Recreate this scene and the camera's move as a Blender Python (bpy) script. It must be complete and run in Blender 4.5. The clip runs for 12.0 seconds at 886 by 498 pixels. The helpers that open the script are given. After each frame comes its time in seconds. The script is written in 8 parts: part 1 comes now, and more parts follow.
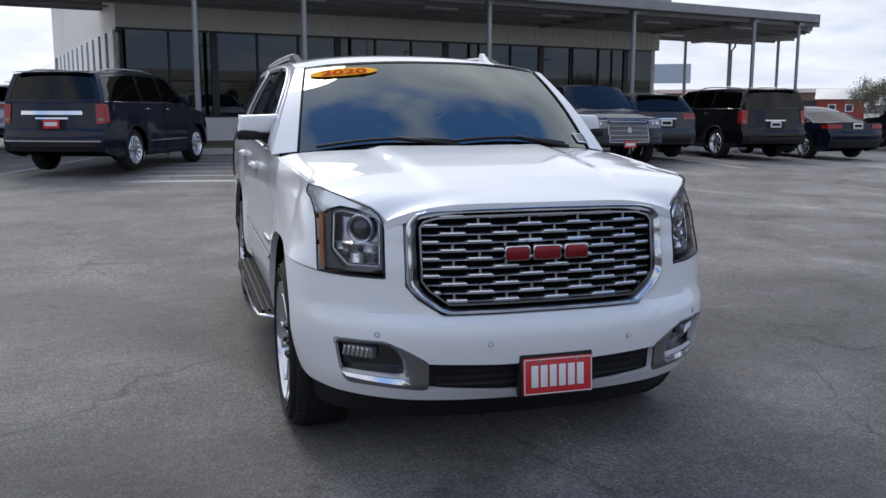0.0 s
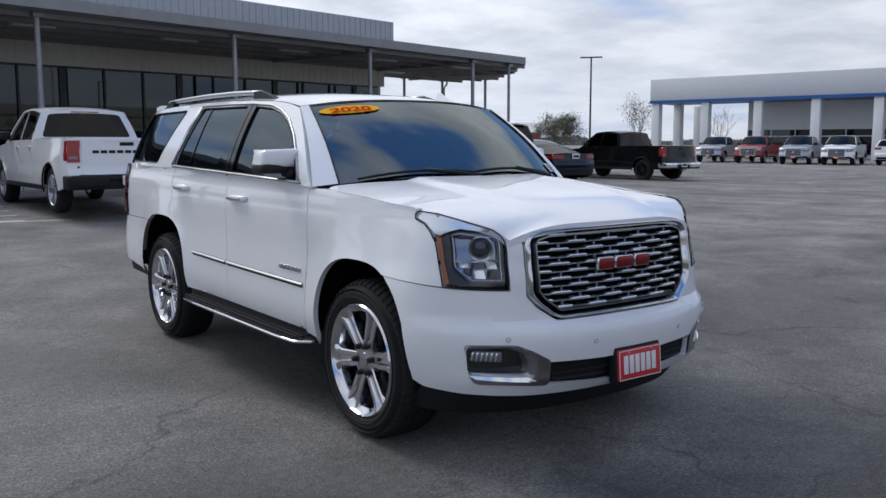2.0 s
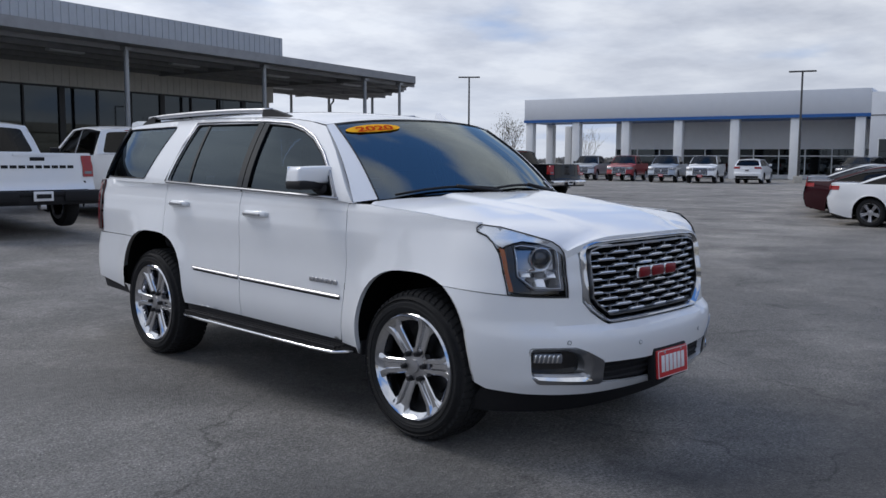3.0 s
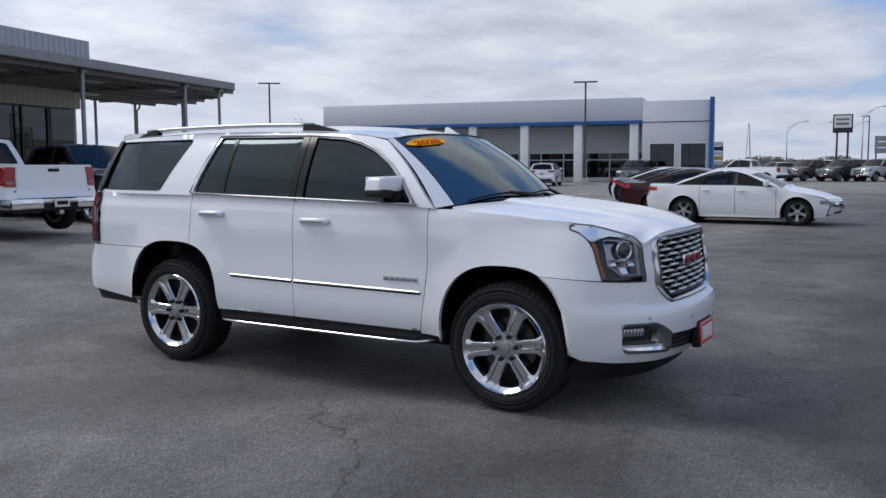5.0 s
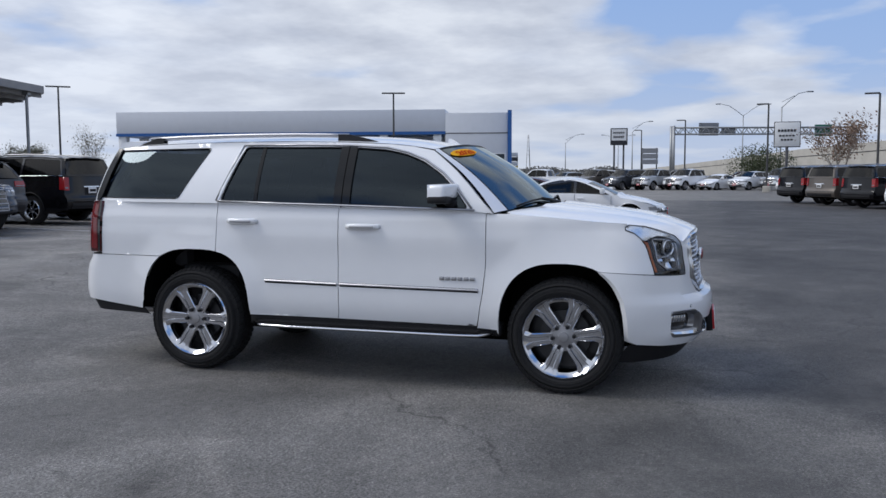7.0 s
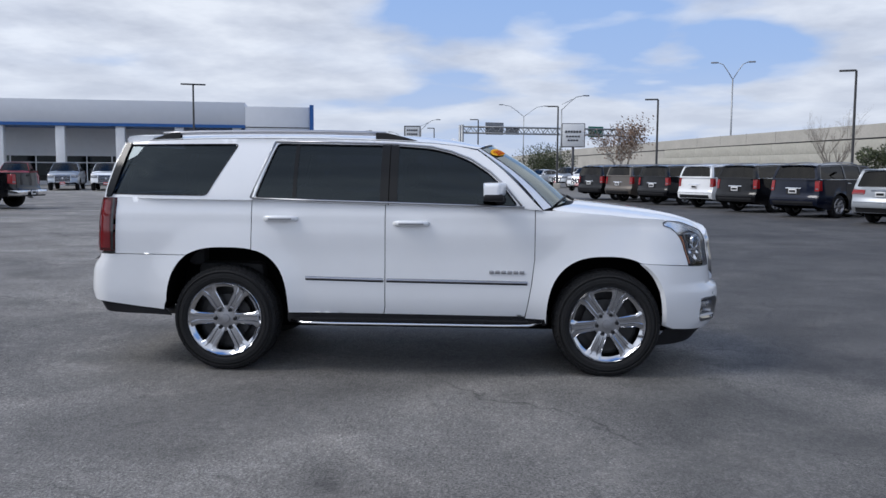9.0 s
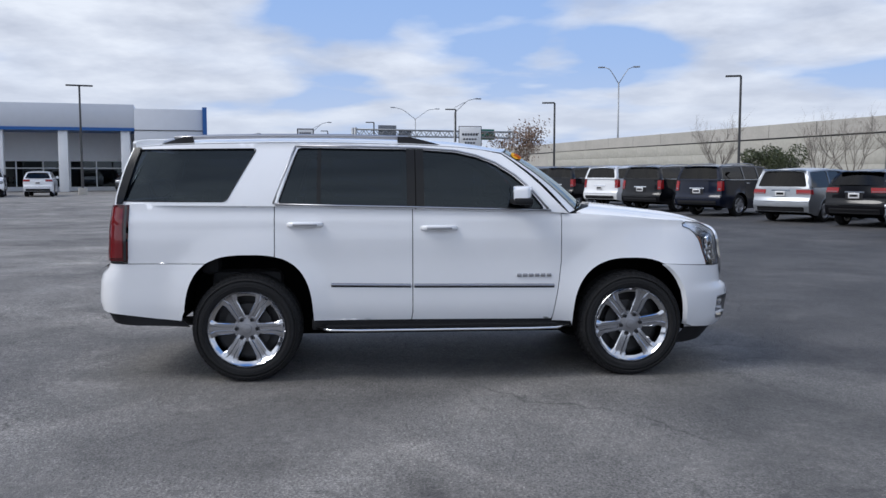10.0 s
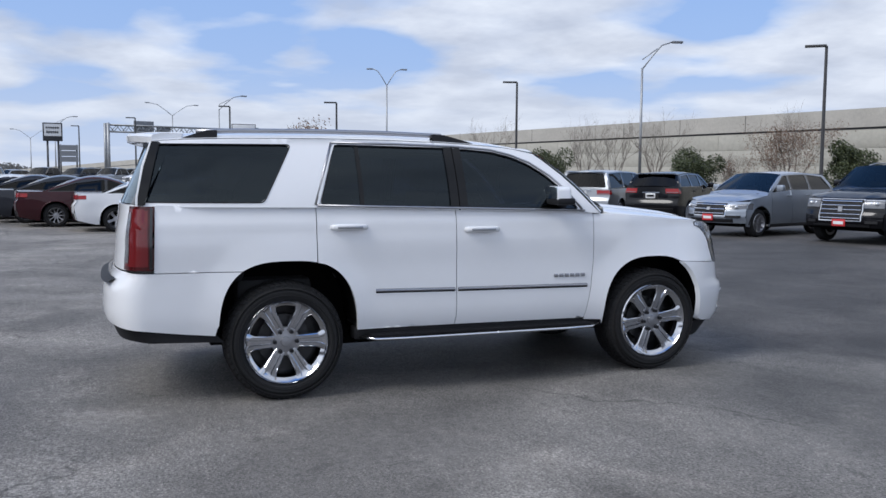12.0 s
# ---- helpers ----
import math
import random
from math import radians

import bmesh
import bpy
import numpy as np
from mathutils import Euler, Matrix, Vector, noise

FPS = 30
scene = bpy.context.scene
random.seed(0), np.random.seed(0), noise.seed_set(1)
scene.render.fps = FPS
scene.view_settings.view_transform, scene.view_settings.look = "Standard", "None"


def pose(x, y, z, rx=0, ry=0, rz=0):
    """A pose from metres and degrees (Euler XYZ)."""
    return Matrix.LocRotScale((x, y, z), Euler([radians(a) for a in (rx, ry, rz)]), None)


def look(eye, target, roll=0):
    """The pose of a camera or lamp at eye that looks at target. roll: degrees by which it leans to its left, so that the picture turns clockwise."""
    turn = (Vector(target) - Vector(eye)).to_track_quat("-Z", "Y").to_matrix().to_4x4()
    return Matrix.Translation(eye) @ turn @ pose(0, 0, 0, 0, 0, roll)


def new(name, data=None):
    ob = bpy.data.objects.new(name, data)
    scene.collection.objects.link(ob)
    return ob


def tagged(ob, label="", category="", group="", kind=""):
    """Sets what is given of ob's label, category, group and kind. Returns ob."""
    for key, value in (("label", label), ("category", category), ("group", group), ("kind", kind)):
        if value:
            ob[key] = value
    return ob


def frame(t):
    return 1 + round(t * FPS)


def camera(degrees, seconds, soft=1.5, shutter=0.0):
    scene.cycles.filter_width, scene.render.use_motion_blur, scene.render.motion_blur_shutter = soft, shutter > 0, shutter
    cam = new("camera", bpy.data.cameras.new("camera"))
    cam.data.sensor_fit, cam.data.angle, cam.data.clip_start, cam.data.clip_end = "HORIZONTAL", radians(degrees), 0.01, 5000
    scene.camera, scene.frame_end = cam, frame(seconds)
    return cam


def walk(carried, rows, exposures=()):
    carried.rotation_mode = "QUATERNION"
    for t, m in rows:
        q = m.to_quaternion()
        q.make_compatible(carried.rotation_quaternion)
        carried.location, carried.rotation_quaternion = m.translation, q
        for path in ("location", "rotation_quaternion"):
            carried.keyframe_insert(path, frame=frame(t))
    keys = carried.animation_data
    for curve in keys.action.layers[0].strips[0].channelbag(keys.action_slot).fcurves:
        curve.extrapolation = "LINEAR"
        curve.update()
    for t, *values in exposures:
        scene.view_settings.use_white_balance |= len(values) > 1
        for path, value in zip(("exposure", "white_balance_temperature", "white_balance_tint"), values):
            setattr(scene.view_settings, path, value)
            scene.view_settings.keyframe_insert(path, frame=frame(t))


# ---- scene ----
cam = camera(53.7, 12.0, soft=1.5)
PATH = [
    (0, (-1.361, -4.132, 1.504), (-0.8, -2.239, 1.189), 0.1),
    (0.5, (-1.821, -4.059, 1.503), (-1.101, -2.216, 1.208), 0.4),
    (1, (-2.295, -4.018, 1.505), (-1.402, -2.251, 1.218), 0.2),
    (1.5, (-2.727, -3.893, 1.505), (-1.67, -2.216, 1.243), 0.0),
    (2, (-3.184, -3.785, 1.512), (-2.007, -2.186, 1.27), -0.1),
    (2.5, (-3.618, -3.596, 1.508), (-2.318, -2.092, 1.294), 0.3),
    (3, (-4.073, -3.397, 1.516), (-2.669, -1.987, 1.313), 0.3),
    (5, (-5.724, -2.454, 1.544), (-4.019, -1.427, 1.354), -0.3),
    (5.5, (-6.127, -2.166, 1.555), (-4.361, -1.245, 1.372), -0.4),
    (6, (-6.39, -1.791, 1.557), (-4.583, -0.952, 1.383), -0.4),
    (6.5, (-6.711, -1.417, 1.566), (-4.848, -0.711, 1.39), -0.3),
    (7, (-6.931, -0.985, 1.547), (-5.027, -0.396, 1.376), -0.2),
    (9, (-7.548, 0.92, 1.567), (-5.558, 1.02, 1.387), 0.4),
    (9.5, (-7.541, 1.447, 1.571), (-5.549, 1.435, 1.397), 0.3),
    (10, (-7.515, 1.981, 1.573), (-5.529, 1.826, 1.4), -0.0),
    (10.5, (-7.393, 2.483, 1.565), (-5.421, 2.19, 1.399), 0.0),
    (11, (-7.282, 3.018, 1.567), (-5.339, 2.579, 1.388), -0.0),
    (11.5, (-7.062, 3.52, 1.562), (-5.151, 2.958, 1.388), 0.0),
    (12, (-6.854, 4.02, 1.562), (-4.987, 3.322, 1.391), 0.4),
]
walk(cam, [(t, look(eye, target, roll)) for t, eye, target, roll in PATH], [(0, 0.16, 6180, 10), (1.5, 0.04, 6140, 10), (3, -0.14, 6080, 10), (6, -0.13, 6000, 10), (9, 0.02, 5960, 10), (12, 0.06, 5920, 10)])

# ---- world, sun, exposure ----
CLOUD_SEED = 3.7
SUN_EL, SUN_AZ = radians(48), radians(-14)      # azimuth clockwise from +y
world = bpy.data.worlds.new("sky")
scene.world = world
world.use_nodes = True


def node(tree, kind, values=(), **settings):
    n = tree.nodes.new(kind)
    for key, value in settings.items():
        setattr(n, key, value)
    for key, value in dict(values).items():
        if isinstance(value, bpy.types.NodeSocket):
            tree.links.new(value, n.inputs[key])
        else:
            n.inputs[key].default_value = value
    return n


def ramp(tree, fac, stops):
    n = tree.nodes.new("ShaderNodeValToRGB")
    tree.links.new(fac, n.inputs[0])
    e = n.color_ramp.elements
    while len(e) < len(stops):
        e.new(0.5)
    for i, (p, c) in enumerate(stops):
        e[i].position = p
        e[i].color = (c, c, c, 1) if isinstance(c, (int, float)) else (*c, 1)
    return n.outputs[0]


def mixc(tree, fac, a, b, blend="MIX"):
    n = tree.nodes.new("ShaderNodeMix")
    n.data_type, n.blend_type = "RGBA", blend
    for key, value in ((0, fac), (6, a), (7, b)):
        if isinstance(value, bpy.types.NodeSocket):
            tree.links.new(value, n.inputs[key])
        else:
            n.inputs[key].default_value = value if isinstance(value, float) else (*value, 1)
    return n.outputs[2]


def build_sky():
    t = world.node_tree
    t.nodes.clear()
    sky = node(t, "ShaderNodeTexSky", sky_type="NISHITA", sun_disc=False, sun_elevation=SUN_EL, sun_rotation=SUN_AZ,
               air_density=1.0, dust_density=1.5, ozone_density=2.0)
    co = node(t, "ShaderNodeTexCoord")
    sep = node(t, "ShaderNodeSeparateXYZ", {0: co.outputs["Generated"]})
    up = node(t, "ShaderNodeMath", {0: sep.outputs[2], 1: 0.0}, operation="MAXIMUM")
    den = node(t, "ShaderNodeMath", {0: up.outputs[0], 1: 0.15}, operation="ADD")
    px = node(t, "ShaderNodeMath", {0: sep.outputs[0], 1: den.outputs[0]}, operation="DIVIDE")
    py = node(t, "ShaderNodeMath", {0: sep.outputs[1], 1: den.outputs[0]}, operation="DIVIDE")
    plane = node(t, "ShaderNodeCombineXYZ", {0: px.outputs[0], 1: py.outputs[0], 2: CLOUD_SEED})
    big = node(t, "ShaderNodeTexNoise", {"Vector": plane.outputs[0], "Scale": 1.2, "Detail": 7.0, "Roughness": 0.44, "Distortion": 0.12})
    fine = node(t, "ShaderNodeTexNoise", {"Vector": plane.outputs[0], "Scale": 2.2, "Detail": 7.0, "Roughness": 0.55})
    # clouds stand thicker and brighter towards the veiled sun
    aim = node(t, "ShaderNodeVectorMath", {0: co.outputs["Generated"], 1: (math.sin(SUN_AZ), math.cos(SUN_AZ), 0.35)}, operation="DOT_PRODUCT")
    near_sun = node(t, "ShaderNodeMapRange", {0: aim.outputs["Value"], 1: -0.2, 2: 1.0, 3: 0.0, 4: 1.0})
    lift = node(t, "ShaderNodeMath", {0: near_sun.outputs[0], 1: 0.13, 2: -0.008}, operation="MULTIPLY_ADD")
    open_top = node(t, "ShaderNodeMapRange", {0: up.outputs[0], 1: 0.82, 2: 0.95, 3: 0.02, 4: -0.12})
    bias = node(t, "ShaderNodeMath", {0: lift.outputs[0], 1: open_top.outputs[0]}, operation="ADD")
    dense = node(t, "ShaderNodeMath", {0: big.outputs[0], 1: bias.outputs[0]}, operation="ADD")
    cover = ramp(t, dense.outputs[0], [(0.405, 0.0), (0.455, 0.55), (0.51, 0.92), (0.62, 1.0)])
    shade = ramp(t, fine.outputs[0], [(0.36, (5.3, 5.5, 6.1)), (0.50, (6.9, 7.05, 7.5)), (0.64, (8.7, 8.75, 8.9))])
    glow = ramp(t, near_sun.outputs[0], [(0.35, 1.0), (0.95, 1.28)])
    shade = mixc(t, 1.0, shade, glow, "MULTIPLY")
    haze = ramp(t, up.outputs[0], [(0.0, 0.8), (0.12, 0.28), (0.34, 0.0)])
    deep = ramp(t, up.outputs[0], [(0.3, (2.6, 4.5, 8.4)), (0.8, (1.1, 2.9, 7.4))])
    blue = mixc(t, 0.75, sky.outputs[0], deep)
    clouds = mixc(t, cover, blue, shade)
    hazed = mixc(t, haze, clouds, mixc(t, 1.0, (6.6, 6.85, 7.4), glow, "MULTIPLY"))
    bg = node(t, "ShaderNodeBackground", {0: hazed, 1: 0.1})
    out = node(t, "ShaderNodeOutputWorld")
    t.links.new(bg.outputs[0], out.inputs[0])


build_sky()
sun = new("sun", bpy.data.lights.new("sun", "SUN"))
sun.data.energy, sun.data.angle, sun.data.color = 2.0, radians(26), (1.0, 0.93, 0.84)
sun.matrix_basis = look((0, 0, 30), (-math.sin(SUN_AZ) * math.cos(SUN_EL), -math.cos(SUN_AZ) * math.cos(SUN_EL), 30 - math.sin(SUN_EL)))

# ---- materials ----


def material(name, color=(0.5, 0.5, 0.5), rough=0.5, metal=0.0, coat=0.0, grain=0.0, scale=30.0, bump=0.0, spec=0.5, emit=None):
    m = bpy.data.materials.new(name)
    m.use_nodes = True
    t = m.node_tree
    b = t.nodes["Principled BSDF"]
    b.inputs["Base Color"].default_value = (*color, 1)
    b.inputs["Roughness"].default_value = rough
    b.inputs["Metallic"].default_value = metal
    b.inputs["Coat Weight"].default_value = coat
    b.inputs["Coat Roughness"].default_value = 0.03
    b.inputs["Specular IOR Level"].default_value = spec
    if emit:
        b.inputs["Emission Color"].default_value = (*emit[0], 1)
        b.inputs["Emission Strength"].default_value = emit[1]
    if grain or bump:
        co = node(t, "ShaderNodeTexCoord")
        fine = node(t, "ShaderNodeTexNoise", {"Vector": co.outputs["Object"], "Scale": scale, "Detail": 6.0, "Roughness": 0.6})
        wide = node(t, "ShaderNodeTexNoise", {"Vector": co.outputs["Object"], "Scale": scale * 0.07, "Detail": 4.0})
        both = mixc(t, 0.5, fine.outputs[0], wide.outputs[0])
        tone = ramp(t, both, [(0.3, 1 - grain), (0.7, 1 + grain)])
        t.links.new(mixc(t, 1.0, color, tone, "MULTIPLY"), b.inputs["Base Color"])
        if bump:
            bp = node(t, "ShaderNodeBump", {"Height": fine.outputs[0], "Strength": bump, "Distance": 0.01})
            t.links.new(bp.outputs[0], b.inputs["Normal"])
    return m


def glass_material(name, tint, gloss=1.5, sheen=(1, 1, 1)):
    m = bpy.data.materials.new(name)
    m.use_nodes = True
    t = m.node_tree
    t.nodes.clear()
    tr = node(t, "ShaderNodeBsdfTransparent", {0: (*tint, 1)})
    gl = node(t, "ShaderNodeBsdfGlossy", {0: (*sheen, 1), "Roughness": 0.02})
    fr = node(t, "ShaderNodeFresnel", {"IOR": gloss})
    mx = node(t, "ShaderNodeMixShader", {0: fr.outputs[0], 1: tr.outputs[0], 2: gl.outputs[0]})
    out = node(t, "ShaderNodeOutputMaterial")
    t.links.new(mx.outputs[0], out.inputs[0])
    return m


def paint(name, color, flake=0.0):
    m = material("paint_" + name, color, rough=0.4, metal=flake, coat=1.0, grain=0.03, scale=3.0, spec=0.25 if max(color) > 0.1 else 0.05)
    if name != "white":
        m.node_tree.nodes["Principled BSDF"].inputs["Coat Weight"].default_value = 0.75
        m.node_tree.nodes["Principled BSDF"].inputs["Coat Roughness"].default_value = 0.07
    return m


CHROME = material("chrome", (0.78, 0.79, 0.81), 0.08, 1.0)
WHEEL_CHROME = material("wheel_chrome", (0.62, 0.63, 0.66), 0.12, 1.0)
SATIN = material("satin_metal", (0.42, 0.42, 0.44), 0.38, 1.0)
STEEL = material("galvanised_steel", (0.33, 0.34, 0.35), 0.5, 0.7, grain=0.15, scale=8)
POLE = material("dark_pole_paint", (0.05, 0.05, 0.052), 0.5, grain=0.2, scale=5)
RUBBER = material("tyre_rubber", (0.021, 0.021, 0.022), 0.8, grain=0.25, scale=40, bump=0.2, spec=0.2)
TRIM = material("black_plastic", (0.014, 0.014, 0.016), 0.6, grain=0.15, scale=60, spec=0.25)
GLOSSBLACK = material("gloss_black", (0.008, 0.008, 0.01), 0.12, coat=1.0)
INTERIOR = material("dark_interior", (0.03, 0.03, 0.032), 0.7, grain=0.2, scale=25)
LUG = material("dark_lug_metal", (0.012, 0.012, 0.014), 0.5, 0.0, spec=0.3)
BRAKE = material("brake_steel", (0.06, 0.06, 0.062), 0.45, 0.8)
UNDER = material("underbody", (0.006, 0.006, 0.006), 0.95, spec=0.0)
GLASS = glass_material("tinted_glass", (0.03, 0.034, 0.040), 1.42, (1.0, 0.96, 0.90))
WINDSCREEN = glass_material("windscreen_glass", (0.24, 0.26, 0.26), 1.5, (1.0, 0.97, 0.90))
SUV_GLASS = glass_material("privacy_glass", (0.035, 0.045, 0.07), 1.54, (0.76, 0.90, 1.0))
SUV_SCREEN = glass_material("tinted_windscreen", (0.08, 0.11, 0.15), 2.6, (0.90, 0.97, 0.94))
RUNNING = material("running_light_lens", (0.55, 0.56, 0.58), 0.6)
LENS = glass_material("clear_lens", (0.93, 0.94, 0.96), 1.32)
LENS_GREY = material("grey_lens", (0.17, 0.175, 0.19), 0.22, 0.3, coat=0.5)
RED_LENS = material("red_lens", (0.30, 0.008, 0.010), 0.2, coat=0.3)
AMBER = material("amber_lens", (0.65, 0.14, 0.01), 0.15, coat=1.0)
REFLECTOR = material("lamp_reflector", (0.72, 0.74, 0.77), 0.22, 0.55)
PINK_LENS = material("clear_red_lens", (0.15, 0.012, 0.014), 0.12, coat=0.5)
PLATE_RED = material("plate_red", (0.55, 0.03, 0.035), 0.4, grain=0.05)
PLATE_WHITE = material("plate_white", (0.75, 0.75, 0.76), 0.4, grain=0.05)
WHITE = paint("white", (0.80, 0.81, 0.83))
BLACK = paint("black", (0.003, 0.003, 0.0045))
NAVY = paint("navy", (0.004, 0.007, 0.02), 0.2)
GREY = paint("graphite", (0.035, 0.038, 0.048), 0.4)
SILVER = paint("silver", (0.42, 0.44, 0.47), 0.7)
BLUESILVER = paint("blue_silver", (0.34, 0.375, 0.43), 0.6)
TAN = paint("tan", (0.13, 0.112, 0.096), 0.6)
RED = paint("red", (0.28, 0.015, 0.018), 0.2)
MAROON = paint("maroon", (0.045, 0.01, 0.014), 0.3)

# ---- mesh helpers ----


def ground_z(x, y):
    s = max(0.0, min(26.0, y - 4))
    k = max(0.0, min(1.0, x / 30))
    k = k * k * (3 - 2 * k)
    return 0.023 * s * (1 - k)


def empty(name, m):
    ob = new(name)
    ob.matrix_basis = m
    return ob


def link(name, bm, mats, parent=None, label="", sharp=35):
    for e in bm.edges:
        if len(e.link_faces) != 2 or e.calc_face_angle(0) > radians(sharp):
            e.smooth = False
    for f in bm.faces:
        f.smooth = True
    me = bpy.data.meshes.new(name)
    bm.to_mesh(me)
    bm.free()
    for m in (mats if isinstance(mats, (list, tuple)) else [mats]):
        me.materials.append(m)
    ob = new(name, me)
    if parent:
        ob.parent = parent
    if label:
        ob["label"] = label
    return ob


def part(name, bm, mat, parent, label=""):
    return link(name, bm, mat, parent, label)


def box(bm, x0, y0, z0, x1, y1, z1, mat=0, bevel=0.0, m=None):
    r = bmesh.ops.create_cube(bm, size=1)
    vs = r["verts"]
    for v in vs:
        v.co = Vector(((x0 + x1) / 2 + v.co.x * (x1 - x0), (y0 + y1) / 2 + v.co.y * (y1 - y0), (z0 + z1) / 2 + v.co.z * (z1 - z0)))
    fs = list({f for v in vs for f in v.link_faces})
    if bevel:
        es = list({e for v in vs for e in v.link_edges})
        r = bmesh.ops.bevel(bm, geom=es, offset=bevel, segments=2, profile=0.5, affect="EDGES")
        fs = r["faces"]
        vs = r["verts"]
        vs = list({v for f in fs for v in f.verts})
        fs = list({f for v in vs for f in v.link_faces})
    for f in fs:
        f.material_index = mat
    if m is not None:
        for v in {v for f in fs for v in f.verts}:
            v.co = m @ v.co
    return fs


def bx(*a, bevel=0.0, m=None):
    bm = bmesh.new()
    box(bm, *a, bevel=bevel, m=m)
    return bm


def tube(bm, pts, r, n=8, mat=0, caps=True):
    """A round bar along a polyline; r is one radius or one for each point."""
    pts = [Vector(p) for p in pts]
    rs = r if isinstance(r, (list, tuple)) else [r] * len(pts)
    rings = []
    side = None
    for i, p in enumerate(pts):
        d = (pts[min(i + 1, len(pts) - 1)] - pts[max(i - 1, 0)]).normalized()
        if side is None:
            side = d.orthogonal().normalized()
        side = (side - d * side.dot(d)).normalized()
        other = d.cross(side)
        rings.append([bm.verts.new(p + (side * math.cos(a) + other * math.sin(a)) * rs[i]) for a in [2 * math.pi * k / n for k in range(n)]])
    for a, b in zip(rings, rings[1:]):
        for k in range(n):
            f = bm.faces.new((a[k], a[(k + 1) % n], b[(k + 1) % n], b[k]))
            f.material_index = mat
    if caps and n > 2:
        bm.faces.new(rings[0][::-1]).material_index = mat
        bm.faces.new(rings[-1]).material_index = mat


def grid(bm, fn, nu, nv, mat=0, flip=False):
    """A sheet from fn(u, v), u and v from 0 to 1."""
    vs = [[bm.verts.new(fn(i / nu, j / nv)) for j in range(nv + 1)] for i in range(nu + 1)]
    for i in range(nu):
        for j in range(nv):
            q = (vs[i][j], vs[i + 1][j], vs[i + 1][j + 1], vs[i][j + 1])
            bm.faces.new(q[::-1] if flip else q).material_index = mat


def inside(p, poly):
    x, y = p
    hit = False
    for (ax, ay), (bx_, by) in zip(poly, poly[1:] + poly[:1]):
        if (ay > y) != (by > y) and x < (bx_ - ax) * (y - ay) / (by - ay) + ax:
            hit = not hit
    return hit


def edge_gap(p, poly):
    x, y = p
    best = 1e9
    for (ax, ay), (cx, cy) in zip(poly, poly[1:] + poly[:1]):
        dx, dy = cx - ax, cy - ay
        n = dx * dx + dy * dy
        k = max(0, min(1, ((x - ax) * dx + (y - ay) * dy) / n)) if n else 0
        best = min(best, (ax + k * dx - x) ** 2 + (ay + k * dy - y) ** 2)
    return math.sqrt(best)


def divided(poly, step):
    out = []
    for (ax, ay), (cx, cy) in zip(poly, poly[1:] + poly[:1]):
        n = max(1, int(math.hypot(cx - ax, cy - ay) / step + 0.5))
        out += [(ax + (cx - ax) * i / n, ay + (cy - ay) * i / n) for i in range(n)]
    return out


def rounded(poly, r, n=4):
    """A polygon with its corners rounded."""
    out = []
    for i, p in enumerate(poly):
        a, b, c = Vector(poly[i - 1]), Vector(p), Vector(poly[(i + 1) % len(poly)])
        k = min(r, (a - b).length * 0.45, (c - b).length * 0.45)
        s, e = b + (a - b).normalized() * k, b + (c - b).normalized() * k
        for j in range(n + 1):
            w = j / n
            q = s * (1 - w) ** 2 + b * 2 * w * (1 - w) + e * w * w
            out.append((q.x, q.y))
    return out


def panel(bm, outline, fn, step, toward, holes=(), fold=None, mat=0):
    """A sheet cut to an outline with holes in a plane (u, v) and laid onto the surface fn(u, v); its edge may be folded inwards."""
    from mathutils import geometry
    loops = [divided(list(p), step) for p in (outline, *holes)]
    pts, edges = [], []
    for p in loops:
        n = len(pts)
        pts += p
        edges += [(n + i, n + (i + 1) % len(p)) for i in range(len(p))]
    us, vs_ = [p[0] for p in loops[0]], [p[1] for p in loops[0]]
    v = min(vs_) + step / 2
    row = 0
    while v < max(vs_):
        u = min(us) + step * (0.25 if row % 2 else 0.75)
        while u < max(us):
            if inside((u, v), loops[0]) and edge_gap((u, v), loops[0]) > step * 0.45 and not any(inside((u, v), h) or edge_gap((u, v), h) < step * 0.45 for h in loops[1:]):
                pts.append((u, v))
            u += step
        v += step * 0.87
        row += 1
    co, _, tris, *_ = geometry.delaunay_2d_cdt([Vector(p) for p in pts], edges, [], 0, 1e-6)
    made = [bm.verts.new(fn(p.x, p.y)) for p in co]
    faces = []
    toward = Vector(toward)
    for t in tris:
        c = sum((co[i] for i in t), Vector((0, 0))) / 3
        if inside(c, loops[0]) and not any(inside(c, h) for h in loops[1:]):
            try:
                f = bm.faces.new([made[i] for i in t])
            except ValueError:
                continue
            f.normal_update()
            if f.normal.dot(toward) < 0:
                f.normal_flip()
            f.material_index = mat
            faces.append(f)
    for v in made:
        if not v.link_faces:
            bm.verts.remove(v)
    if fold:
        rim = [e for e in {e for f in faces for e in f.edges} if len(e.link_faces) == 1]
        r = bmesh.ops.extrude_edge_only(bm, edges=rim)
        for v in [g for g in r["geom"] if isinstance(g, bmesh.types.BMVert)]:
            v.co += Vector(fold)
        for f in [g for g in r["geom"] if isinstance(g, bmesh.types.BMFace)]:
            f.material_index = mat
    return faces


def lathe(bm, profile, n=40, mat=0, closed=False):
    """Turns (x, r) pairs about the x axis."""
    rings = [[bm.verts.new((x, r * math.cos(a), r * math.sin(a))) for a in [2 * math.pi * k / n for k in range(n)]] for x, r in profile]
    pairs = list(zip(rings, rings[1:])) + ([(rings[-1], rings[0])] if closed else [])
    for a, b in pairs:
        for k in range(n):
            bm.faces.new((a[k], b[k], b[(k + 1) % n], a[(k + 1) % n])).material_index = mat


WHEELS = {}


